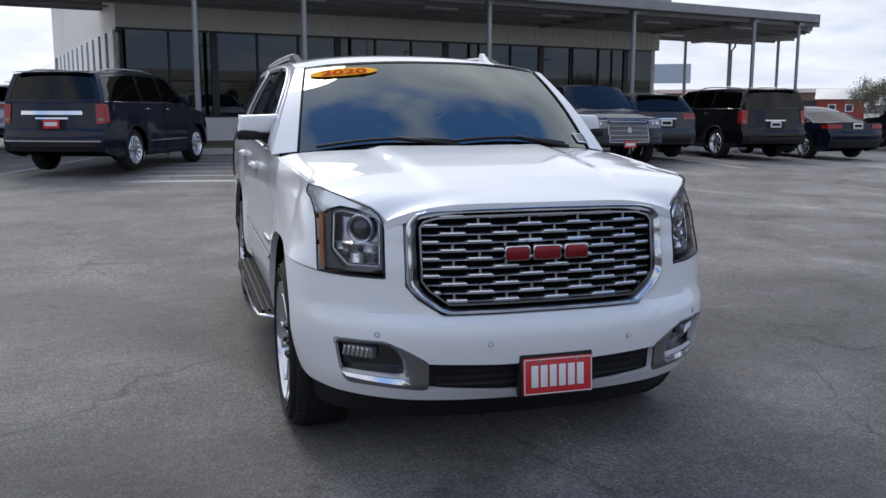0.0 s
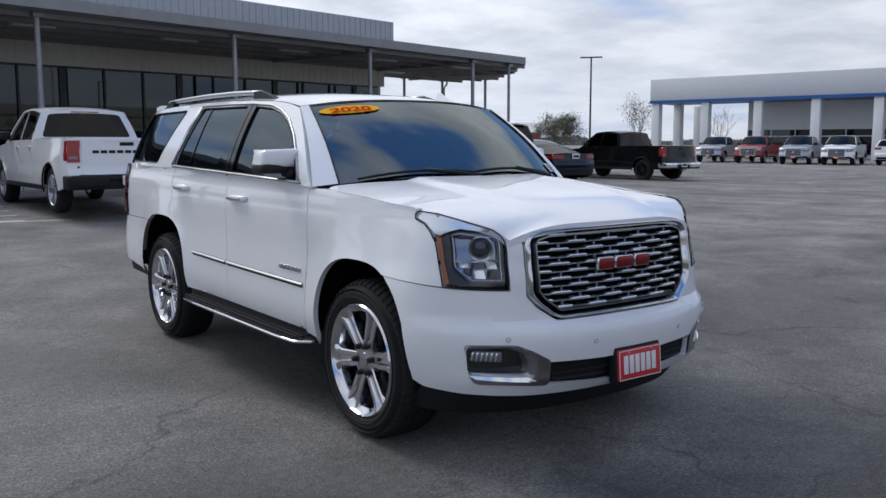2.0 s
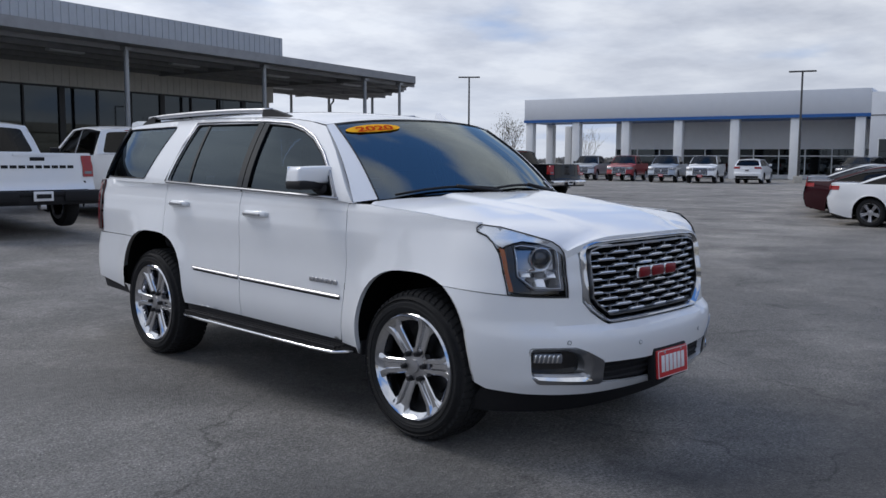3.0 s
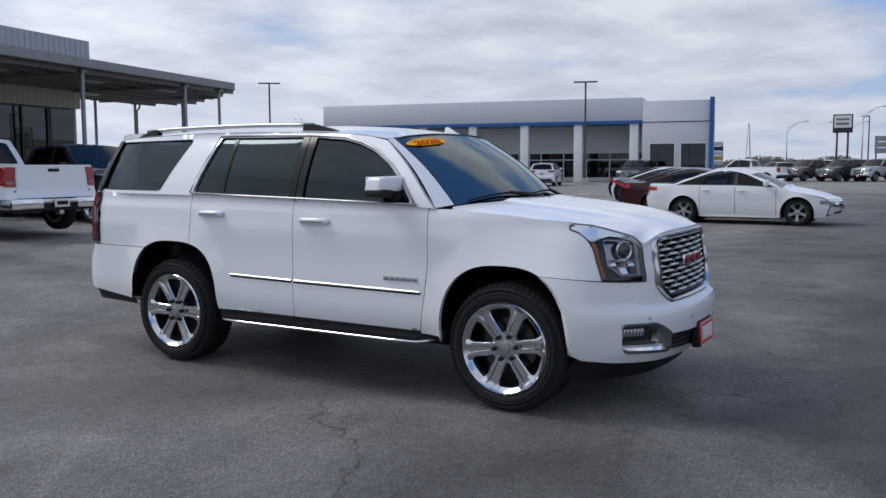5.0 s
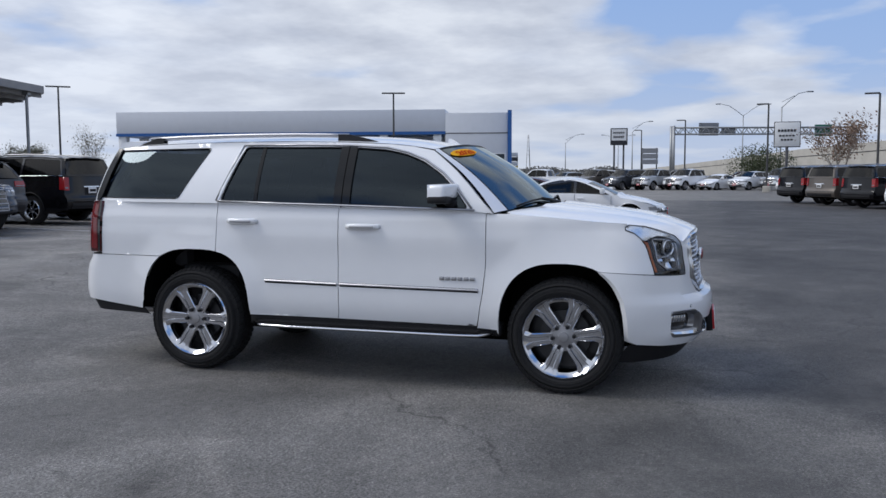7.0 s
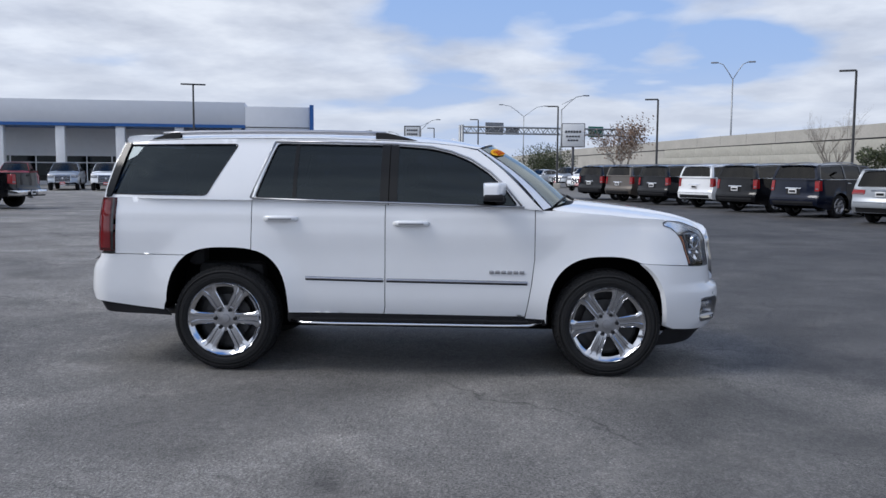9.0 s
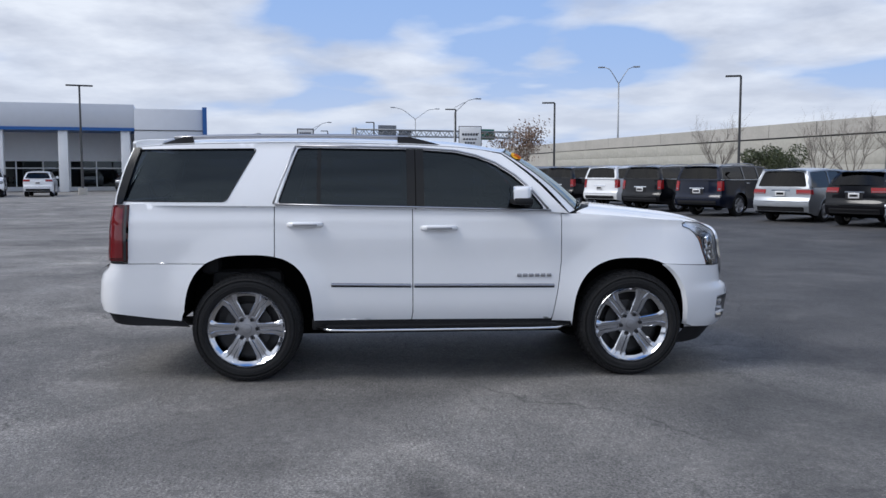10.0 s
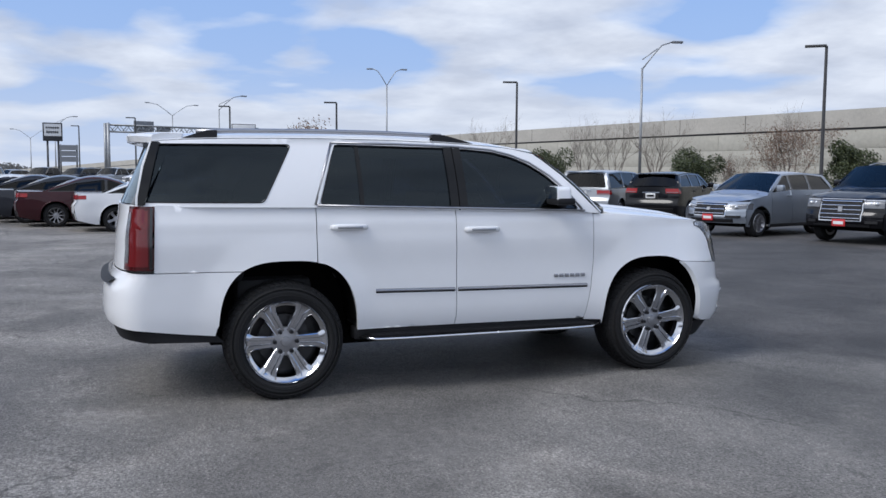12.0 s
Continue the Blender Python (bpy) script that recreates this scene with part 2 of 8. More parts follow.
def wheel_meshes(R, r, w, spokes, rim_mat, fine):
    """Meshes of a rim, a tyre and a hub centred on the origin; the outer face looks along -x."""
    key = (R, r, w, spokes, rim_mat.name, fine)
    if key in WHEELS:
        return WHEELS[key]
    n = 64 if fine else 28
    h = w / 2
    tyre = bmesh.new()
    lathe(tyre, [(-h + 0.012, r), (-h - 0.004, r + 0.02), (-h - 0.006, (r + R) / 2), (-h + 0.012, R - 0.035), (-h + 0.035, R - 0.008), (-h + 0.07, R),
                 (h - 0.07, R), (h - 0.03, R - 0.012), (h, (r + R) / 2), (h - 0.012, r)], n, closed=True)
    if fine:
        # tread blocks in five staggered rows, the outer ones lapping over the shoulder, and two ribs on the sidewall
        count = 58
        for row, (xa, xb) in enumerate(((-h + 0.020, -h + 0.062), (-h + 0.070, -h + 0.112), (-0.024, 0.024), (h - 0.112, h - 0.070), (h - 0.062, h - 0.024))):
            lap = 0.016 if row == 0 else 0.010 if row == 4 else 0.0
            for k in range(count):
                g0 = 2 * math.pi * (k + 0.5 * (row % 2)) / count
                g1 = g0 + 2 * math.pi / count * 0.72
                skew = 0.02 * (row - 2)
                q = []
                for rad in (-0.012, 0.006):
                    for x, g, low in ((xa, g0, lap if row == 0 else 0), (xb, g0 + skew, lap if row == 4 else 0), (xb, g1 + skew, lap if row == 4 else 0), (xa, g1, lap if row == 0 else 0)):
                        rr_ = R + rad - low
                        q.append(tyre.verts.new((x, rr_ * math.cos(g), rr_ * math.sin(g))))
                for f in ((4, 5, 6, 7), (0, 1, 5, 4), (1, 2, 6, 5), (2, 3, 7, 6), (3, 0, 4, 7)):
                    tyre.faces.new([q[i] for i in f])
        lathe(tyre, [(-h - 0.002, r + 0.030), (-h - 0.010, r + 0.033), (-h - 0.002, r + 0.036)], n)
        lathe(tyre, [(-h + 0.002, R - 0.040), (-h - 0.007, R - 0.036), (-h + 0.006, R - 0.032)], n)
    rim = bmesh.new()
    lip_ = 0.040 if fine else 0.014
    lathe(rim, [(-h + 0.03, r - lip_), (-h + 0.012, r - 0.012), (-h - 0.002, r - 0.004), (-h + 0.008, r + 0.006), (h - 0.01, r), (h - 0.02, r - 0.062), (-h + 0.085, r - 0.052), (-h + 0.03, r - lip_)], n)
    spoke = bmesh.new()
    half_in, half_mid, half_out = (0.034, 0.042, 0.060) if spokes <= 6 else (0.022, 0.019, 0.022)
    q = []
    stations = ((-h + 0.036, 0.07 * r / 0.29, half_in), (-h + 0.028, r * 0.5, half_mid), (-h + 0.022, r * 0.8, lerp(half_mid, half_out, 0.4)), (-h + 0.010, r - 0.006, half_out))
    if fine:
        stations = ((-h + 0.036, 0.07 * r / 0.29, 0.036), (-h + 0.029, r * 0.45, 0.040), (-h + 0.024, r * 0.74, 0.045), (-h + 0.022, r * 0.84, 0.060), (-h + 0.016, r - 0.016, 0.086))
    for x0, z, hw in stations:
        hw *= r / 0.28
        q.append([spoke.verts.new(c) for c in ((x0 + 0.05, -hw * 1.1, z), (x0 + 0.004, -hw, z), (x0 - 0.002, -hw * 0.86, z), (x0 - 0.002, -hw * 0.40, z), (x0 + 0.011, -hw * 0.26, z),
                                               (x0 + 0.011, hw * 0.26, z), (x0 - 0.002, hw * 0.40, z), (x0 - 0.002, hw * 0.86, z), (x0 + 0.004, hw, z), (x0 + 0.05, hw * 1.1, z))])
    for s, e in zip(q, q[1:]):
        for i in range(9):
            spoke.faces.new((s[i], e[i], e[i + 1], s[i + 1]))
    cap = bmesh.new()
    lathe(cap, [(-h + 0.07, 0.10 * r / 0.29), (-h + 0.037, 0.098 * r / 0.29), (-h + 0.035, 0.05), (-h + 0.033, 0.036), (-h + 0.026, 0.033), (-h + 0.024, 0.001)], n // 2)
    lug = bmesh.new()
    c = bmesh.ops.create_cone(lug, segments=6, radius1=0.0165, radius2=0.0125, depth=0.03, cap_ends=True)
    bmesh.ops.transform(lug, matrix=Matrix.Translation((-h + 0.022, 0, 0.076 * r / 0.29)) @ Matrix.Rotation(radians(-90), 4, "Y"), verts=c["verts"])
    hub = bmesh.new()
    lathe(hub, [(0.0, r * 0.62), (-0.03, r * 0.62), (-0.03, r * 0.3), (-0.05, r * 0.28), (-0.05, 0.001)], n // 2)
    lathe(hub, [(0.03, r - 0.045), (0.05, 0.001)], n // 2)
    for bm in (tyre, rim, hub, spoke, cap, lug):
        bmesh.ops.recalc_face_normals(bm, faces=bm.faces)
    out = []
    for nm, bm, mt in (("wheel", rim, rim_mat), ("tyre", tyre, RUBBER), ("brake_disc", hub, BRAKE if fine else UNDER), ("spoke", spoke, rim_mat), ("centre_cap", cap, SATIN if fine else rim_mat), ("lug_nut", lug, LUG)):
        ob = link(nm, bm, mt)
        out.append(ob.data)
        bpy.data.objects.remove(ob)
    WHEELS[key] = out
    return out


def add_wheel(car, x, y, R, r, w, spokes, rim_mat, fine=False, spin=0.0):
    """A wheel under a car; x is the side of its outer face."""
    rim, tyre, disc, spoke, cap, lug = wheel_meshes(R, r, w, spokes, rim_mat, fine)
    ob = new("wheel", rim)
    ob.parent = car
    h = w / 2
    ob.matrix_basis = pose(x + h if x < 0 else x - h, y, R, 0, 0, 0 if x < 0 else 180) @ pose(0, 0, 0, spin)
    for nm, me in (("tyre", tyre), ("brake_disc", disc), ("centre_cap", cap)):
        c = new(nm, me)
        c.parent = ob
    for k in range(spokes):
        c = new("spoke", spoke)
        c.parent = ob
        c.matrix_basis = Matrix.Rotation(2 * math.pi * (k + 0.5) / spokes, 4, "X")
    for k in range(6 if fine else 0):
        c = new("lug_nut", lug)
        c.parent = ob
        c.matrix_basis = Matrix.Rotation(2 * math.pi * (k + 0.5) / 6, 4, "X")
    return ob

# ---- parked vehicles ----


def clamp(v, a=0.0, b=1.0):
    return max(a, min(b, v))


def lerp(a, b, t):
    return a + (b - a) * t


class Shape:
    """The form of a vehicle: forward is -y, the front axle is at y = 0, the ground at z = 0."""

    def __init__(self, kind, W, wb, fo, ro, H, R, zs, hood, belt, cy, wy, ry, by, rw=None, bed=None):
        self.kind, self.W, self.wb, self.fo, self.ro, self.H, self.R, self.zs = kind, W, wb, fo, ro, H, R, zs
        self.hood, self.belt, self.cy, self.wy, self.ry, self.by = hood, belt, cy, wy, ry, by
        self.rw = rw or W * 0.74
        self.bed = bed
        self.bow = 0.18
        self.yf, self.yr = -fo, wb + ro

    def front(self, z, u=1.0):
        p = 0.02 + (0.5 - z) * 0.35 if z < 0.5 else 0.02 * clamp((z - 0.5) / 0.1)
        p += (0.05 + (z - 0.75) * 0.15) if z > 0.75 else 0.05 * clamp((z - 0.68) / 0.07)
        p += 0.10 * clamp((z - self.hood[0] + 0.20) / 0.16) ** 2
        return self.yf + self.bow * abs(u) ** 3 + p

    def back(self, z, u=1.0):
        p = 0.02 + (0.5 - z) * 0.25 if z < 0.5 else 0.0
        p += (0.07 + (z - 0.78) * 0.08) if z > 0.78 else 0.07 * clamp((z - 0.7) / 0.08)
        return self.yr - 0.09 * abs(u) ** 3 - p

    def warp(self, y, z):
        """Leans the ends of the side to meet the front and the back."""
        a, b = self.front(0.6), self.back(0.6)
        return (self.front(z) - a) * clamp(1 - (y - a) / 0.45) + (self.back(z) - b) * clamp(1 - (b - y) / 0.45)

    def side(self, y, z):
        d = clamp((self.yf + 0.8 - y) / 0.8)
        e = clamp((y - self.yr + 0.5) / 0.5)
        x = self.W - 0.17 * d ** 2.4 - 0.09 * e ** 2.4
        x -= 0.07 * clamp((0.62 - z) / 0.4) ** 2 + 0.05 * clamp((z - 0.75) / 0.4) ** 2
        x += 0.014 * clamp(1 - abs(z - self.belt[0] + 0.16) / 0.10) - 0.012 * clamp(1 - abs(z - self.belt[0] + 0.36) / 0.16)
        for a in (0.0, self.wb):
            q = math.hypot(y - a, z - self.R)
            x += 0.018 * clamp(1 - abs(q - self.R - 0.08) / 0.16)
        return x

    def top(self, y):
        """The shoulder's height: the hood's edge, the belt, the deck or the bed's rail."""
        h0, h1 = self.hood
        b0, b1 = self.belt
        if y < self.cy:
            t = clamp((y - self.yf - 0.3) / (self.cy - self.yf - 0.3))
            return lerp(h0, h1, t ** 0.75) - 0.04
        t = clamp((y - self.cy) / (self.yr - self.cy))
        z = lerp(max(b0, h1 - 0.04), b1, clamp(t * 3))
        if self.bed and y > self.by:
            z = self.bed
        return z

    def bottom(self, y):
        z = self.zs
        z += 0.10 * clamp((self.yf + 0.5 - y) / 0.5) + 0.12 * clamp((y - self.yr + 0.6) / 0.6)
        ra = self.R + 0.07
        for a in (0.0, self.wb):
            if abs(y - a) < ra:
                z = max(z, self.R + math.sqrt(ra * ra - (y - a) ** 2))
        return z

    def strip(self, ya, yb, n=26):
        """The outline, in (y, z), of the body's side between two places."""
        cuts = [lerp(ya, yb, i / n) for i in range(n + 1)]
        for a in (0.0, self.wb):
            for s in (-1, 1):
                q = a + s * (self.R + 0.0699)
                if ya < q < yb:
                    cuts += [q, q + s * 0.002]
        cuts = sorted(cuts)
        return [(y, self.bottom(y)) for y in cuts] + [(y, self.top(y)) for y in cuts[::-1]]

    def roof_edge(self, y):
        t = clamp((y - self.wy) / (self.ry - self.wy))
        return self.H - 0.045 - (0.13 if self.kind == "sedan" else 0.045) * (2 * t - 1) ** 2 - (0.0 if t < 0.5 else 0.02 * (2 * t - 1))

    def pillar(self, y, z):
        """The half width of the cabin at a height over the belt."""
        b = self.top(clamp(y, self.cy + 0.02, self.by - 0.02))
        t = clamp((z - b) / (self.H - 0.06 - b))
        return lerp(self.side(clamp(y, self.cy, self.by), b) - 0.012, self.rw, t ** 1.15)


def vehicle(name, s, colour, label, category, m, rim=SATIN, spokes=10, doors=(), plate="front", trim=TRIM, bars=5, cover=TRIM, rails=False, r=None, plate_mat=None, chrome_bar=False, tail_bars=0, tail="tall"):
    car = tagged(empty(name, m), label, category, "parked vehicles")
    step = 0.16
    mirror = ((-1, (-1, 0, 0)), (1, (1, 0, 0)))
    # painted sides, one sheet between each pair of seams
    seams = [s.front(0.6) + 0.02, *doors, s.back(0.6)]
    for sg, out in mirror:
        for i, (a, b) in enumerate(zip(seams, seams[1:])):
            bm = bmesh.new()
            panel(bm, s.strip(a + 0.006, b - 0.006, 16 + int((b - a) * 10)), lambda y, z: Vector((sg * s.side(y, z), y + s.warp(y, z), z)), step, out, fold=(-sg * 0.03, 0, 0))
            kind = "fender" if i == 0 else ("quarter_panel" if i == len(seams) - 2 else "door")
            ob = part(kind, bm, colour, car)
            if kind == "door":
                y = b - 0.16
                z = s.top(y) - 0.13
                bm = bx(-0.02, y - 0.1, z - 0.014, 0.02, y + 0.08, z + 0.014, bevel=0.01)
                bmesh.ops.translate(bm, verts=bm.verts, vec=(sg * (s.side(y, z) + 0.022), 0, 0))
                part("door_handle", bm, CHROME if rails else colour, ob)
    # hood, front, back
    bm = bmesh.new()

    def hood(u, v):
        u = 2 * u - 1
        f = s.front(s.top(s.yf), u) + 0.0
        y = lerp(f, s.cy + 0.05, v)
        z = s.top(y)
        crown = 0.065 * (1 - abs(u) ** 2.5) * clamp(v * 3) ** 0.7
        x = u * s.side(y, z)
        return Vector((x, y, z + crown + 0.012 * clamp(1 - abs(abs(u) - 0.55) / 0.12)))
    grid(bm, hood, 18, 12)
    part("hood", bm, colour, car)
    bm = bmesh.new()
    zt, zb = s.top(s.yf), s.bottom(s.yf)

    def face_front(u, v, off=0.0):
        z = lerp(zb, zt, v)
        y = s.front(z, 2 * u - 1) - off
        return Vector(((2 * u - 1) * (s.side(s.front(z), z) + off * 0.5), y, z))
    grid(bm, face_front, 20, 14, flip=False)
    bmesh.ops.recalc_face_normals(bm, faces=bm.faces)
    part("front_bumper", bm, colour, car)
    back_top = s.bed if s.bed else (s.top(s.yr))
    zb2 = s.bottom(s.yr)

    def face_back(u, v, off=0.0):
        z = lerp(zb2, back_top, v)
        y = s.back(z, 2 * u - 1) + off
        return Vector(((2 * u - 1) * (s.side(s.back(z), z) + off * 0.5), y, z))
    bm = bmesh.new()
    grid(bm, face_back, 20, 14, flip=True)
    part("tailgate", bm, colour, car)

    def swept(u, v, off=0.0):
        """The front with its rows rising towards the corners."""
        return face_front(u, v + 0.16 * (abs(2 * u - 1) - 0.75), off)

    def patch(fn, u0, u1, v0, v1, off, mat, nm, parent=car, nu=6, nv=4, flip=False, lab=""):
        bm = bmesh.new()
        grid(bm, lambda u, v: fn(lerp(u0, u1, u), lerp(v0, v1, v), off), nu, nv, flip=flip)
        rimv = [e for e in bm.edges if len(e.link_faces) == 1]
        ex = bmesh.ops.extrude_edge_only(bm, edges=rimv)
        for v in [q for q in ex["geom"] if isinstance(q, bmesh.types.BMVert)]:
            v.co.y += -0.03 if fn is face_back else 0.03
        return part(nm, bm, mat, parent, lab)

    def side_patch(bm, ya, yb, za, zb_, sg, mat, off=0.006):
        panel(bm, [(ya, za), (yb, za), (yb, zb_), (ya, zb_)], lambda y, z: Vector((sg * (s.side(y, z) + off), y + s.warp(y, z), z)), 0.1, (sg, 0, 0), fold=(-sg * 0.02, 0, 0), mat=mat)
    # grille, lower intake, lamps, plates
    hv = lambda z: (z - zb) / (zt - zb)
    hb = lambda z: (z - zb2) / (back_top - zb2)
    g0, g1 = (0.56, zt - 0.04) if s.kind != "sedan" else (0.5, zt - 0.08)
    grille = patch(face_front, 0.24, 0.76, hv(g0), hv(g1), 0.016, trim, "grille")
    patch(face_front, 0.228, 0.772, hv(g0) - 0.03, hv(g1) + 0.02, 0.011, SATIN if trim is GLOSSBLACK else CHROME, "grille_surround", grille)
    patch(face_front, 0.475, 0.525, hv(lerp(g0, g1, 0.42)), hv(lerp(g0, g1, 0.66)), 0.04, SATIN, "emblem", grille, 2, 2)
    for k in range(bars):
        z = lerp(g0 + 0.05, g1 - 0.04, k / max(1, bars - 1))
        bm = bmesh.new()
        grid(bm, lambda u, v: face_front(lerp(0.25, 0.75, u), hv(z + 0.012 * (1 - 2 * v)), 0.022 + 0.012 * math.sin(math.pi * v)), 8, 3)
        part("grille_bar", bm, CHROME if trim is not GLOSSBLACK else SATIN, grille)
    patch(face_front, 0.14, 0.86, hv(zb) + 0.03, hv(0.47 if s.kind != "sedan" else 0.36), 0.012, TRIM, "lower_intake")
    patch(face_back, 0.08, 0.92, 0.02, hb(zb2 + 0.16), 0.012, TRIM, "rear_valance", flip=True)
    for u0, u1 in ((0.01, 0.22), (0.78, 0.99)):
        z1 = zt - 0.03
        z0 = z1 - (0.2 if s.kind != "sedan" else 0.13)
        sleek = s.kind == "sedan" or tail == "wide"
        laid = swept if sleek else face_front
        if sleek:
            z1 -= 0.045
            z0 = z1 - 0.115
            u0, u1 = (u0, u1 + 0.05) if u0 < 0.5 else (u0 - 0.05, u1)
        lamp = patch(laid, u0, u1, hv(z0), hv(z1), 0.014, LENS_GREY, "headlight")
        patch(laid, u0 + 0.01, u1 - 0.01, hv(z1 - 0.030), hv(z1 - 0.016), 0.022, RUNNING, "running_light", lamp, 4, 1)
        c = face_front((u0 + u1) / 2, hv((z0 + z1) / 2), 0.018)
        for dx in (-0.07, 0.06):
            bm = bmesh.new()
            bmesh.ops.create_uvsphere(bm, u_segments=10, v_segments=6, radius=0.045)
            bmesh.ops.translate(bm, verts=bm.verts, vec=c + Vector((dx, 0.02, 0)))
            part("projector", bm, REFLECTOR, lamp)
        patch(face_front, u0 + 0.04, u1 - 0.04, hv(0.5), hv(0.56), 0.015, TRIM, "fog_lamp")
    lw = 0.075 if s.kind == "suv" and tail == "tall" else 0.10
    for u0, u1 in ((0.0, lw), (1 - lw, 1.0)):
        z1 = back_top - 0.04
        z0 = z1 - (0.36 if s.kind in ("suv", "pickup") else 0.11)
        wide = 0.13 if s.kind == "sedan" or tail == "wide" else 0.0
        if tail == "wide":
            z0, z1 = back_top - 0.19, back_top - 0.05
        ua, ub = u0 - (wide if u0 > 0.5 else 0), u1 + (wide if u0 < 0.5 else 0)
        lamp = patch(face_back, ua, ub, hb(z0), hb(z1), 0.016, RED_LENS, "taillight", flip=True)
        if s.kind != "sedan":
            patch(face_back, ua + 0.015, ub - 0.015, hb(lerp(z0, z1, 0.14)), hb(lerp(z0, z1, 0.26)), 0.020, LENS_GREY, "reversing_lamp", lamp, 2, 1, flip=True)
    if s.kind in ("suv", "van"):
        patch(face_back, 0.02, 0.98, hb(0.66), hb(0.672), 0.008, TRIM, "tailgate_seam", flip=True, nu=16, nv=1)
        patch(face_back, 0.36, 0.64, hb(0.80), hb(1.0), 0.006, TRIM if colour in (BLACK, NAVY, GREY) else colour, "plate_recess", flip=True)
        patch(face_back, 0.34, 0.66, hb(1.01), hb(1.04), 0.02, CHROME, "tailgate_strip", flip=True, nv=1)
    if s.bed:
        patch(face_back, 0.115, 0.885, hb(0.70), hb(back_top - 0.015), 0.012, colour, "tailgate_panel", flip=True, nu=14, nv=8)
        patch(face_back, 0.30, 0.70, hb(back_top - 0.05), hb(back_top - 0.01), 0.022, colour, "tailgate_lip", flip=True)
        bm = bmesh.new()
        grid(bm, lambda u, v: Vector(((2 * u - 1) * 0.26, lerp(s.by, s.ry, 0.93) + 0.055, lerp(s.top(s.by - 0.02), s.roof_edge(s.ry), 0.93) + 0.02 + 0.02 * v)), 4, 1, flip=True)
        part("high_brake_lamp", bm, RED_LENS, car)
    for sg, out in mirror:
        bm = bmesh.new()
        zt2 = back_top - 0.04
        high = (0.11 if s.kind == "sedan" else 0.16) if s.kind not in ("suv", "pickup") or tail == "wide" else 0.34
        side_patch(bm, s.yr - (0.26 if s.kind != "sedan" else 0.36), s.yr - 0.10, zt2 - high, zt2 - 0.01, sg, 0)
        part("taillight_side", bm, RED_LENS, car)
        bm = bmesh.new()
        zl = s.top(s.yf) - 0.03
        side_patch(bm, s.front(0.6) + 0.01, s.front(0.6) + 0.22, zl - (0.17 if s.kind != "sedan" else 0.10), zl - 0.01, sg, 0)
        part("headlight_side", bm, LENS_GREY, car)
    if chrome_bar:
        patch(face_back, 0.2, 0.8, hb(back_top - 0.24), hb(back_top - 0.17), 0.03, CHROME, "chrome_bar", flip=True)
        patch(face_back, 0.03, 0.97, hb(0.60), hb(0.625), 0.02, CHROME, "chrome_strip", flip=True)
        for sg, out in mirror:
            bm = bmesh.new()
            side_patch(bm, 0.62, s.wb - 0.62, 0.560, 0.585, sg, 0, 0.012)
            part("side_strip", bm, CHROME, car)
    if tail_bars:
        for k in range(tail_bars):
            u = 0.19 + 0.62 * k / tail_bars
            patch(face_back, u, u + 0.62 / tail_bars * 0.78, hb(back_top - 0.255), hb(back_top - 0.205), 0.018, TRIM, "lettering_bar", flip=True, nu=1, nv=1)

    def number_plate(yc, z, facing, mat):
        p = part("plate", bx(-0.16, -0.012, -0.08, 0.16, 0.012, 0.08, bevel=0.008), mat, car)
        p.matrix_basis = pose(0, yc, z)
        q = part("lettering", bx(-0.12, 0.013 * facing, -0.035, 0.12, 0.018 * facing, 0.035) if facing > 0 else bx(-0.12, -0.018, -0.035, 0.12, -0.013, 0.035), PLATE_WHITE if mat is PLATE_RED else TRIM, p)
    if plate in ("front", "both"):
        number_plate(s.front(0.48, 0) - 0.03, 0.5, -1, plate_mat or PLATE_RED)
    if plate in ("back", "both"):
        number_plate(s.yr + 0.115 if s.bed else s.back(0.9, 0) + 0.03, 0.60 if s.bed else 0.92, 1, plate_mat or PLATE_WHITE)
    # cabin
    b = lambda y: s.top(clamp(y, s.cy + 0.02, s.by - 0.02))
    roof_y0, roof_y1 = s.wy, s.ry
    belt_y1 = s.by
    for sg, out in mirror:
        outline = [(s.cy + 0.05, b(s.cy) - 0.03)] + [(lerp(s.cy + 0.05, s.wy, t), lerp(b(s.cy), s.roof_edge(s.wy), t ** 0.9)) for t in (0.25, 0.5, 0.75, 1.0)]
        outline += [(lerp(s.wy, s.ry, i / 8), s.roof_edge(lerp(s.wy, s.ry, i / 8))) for i in range(1, 9)]
        outline += [(lerp(s.ry, s.by, 0.5), lerp(s.roof_edge(s.ry), b(s.by), 0.46)), (s.by, b(s.by) - 0.03)]
        fn = lambda y, z: Vector((sg * s.pillar(y, z), y, z))
        # windows, between the doors' seams
        wins = []
        lo = lambda y: b(y) + 0.015
        hi = lambda y: s.roof_edge(y) - 0.05
        wy0 = lambda z: lerp(s.cy + 0.05, s.wy, clamp((z - b(s.cy)) / (s.roof_edge(s.wy) - b(s.cy))))
        wy1 = lambda z: lerp(s.by, s.ry, clamp((z - b(s.by)) / (s.roof_edge(s.ry) - b(s.by))))
        ends = [None, *[d for d in doors[1:-1]], None]
        if s.kind in ("suv", "van"):
            ends = [None, *[d for d in doors[1:]], None]
        for i in range(len(ends) - 1):
            a, c = ends[i], ends[i + 1]
            za, zb_ = (lo(s.cy + 0.3), hi(s.wy + 0.1)) if a is None else (lo(a), hi(a))
            zc, zd = (lo(s.by - 0.1), hi(s.ry - 0.05)) if c is None else (lo(c), hi(c))
            p0 = (wy0(za) + 0.17, za) if a is None else (a + 0.035, za)
            p1 = (wy0(zb_) + 0.14, zb_) if a is None else (a + 0.035, zb_)
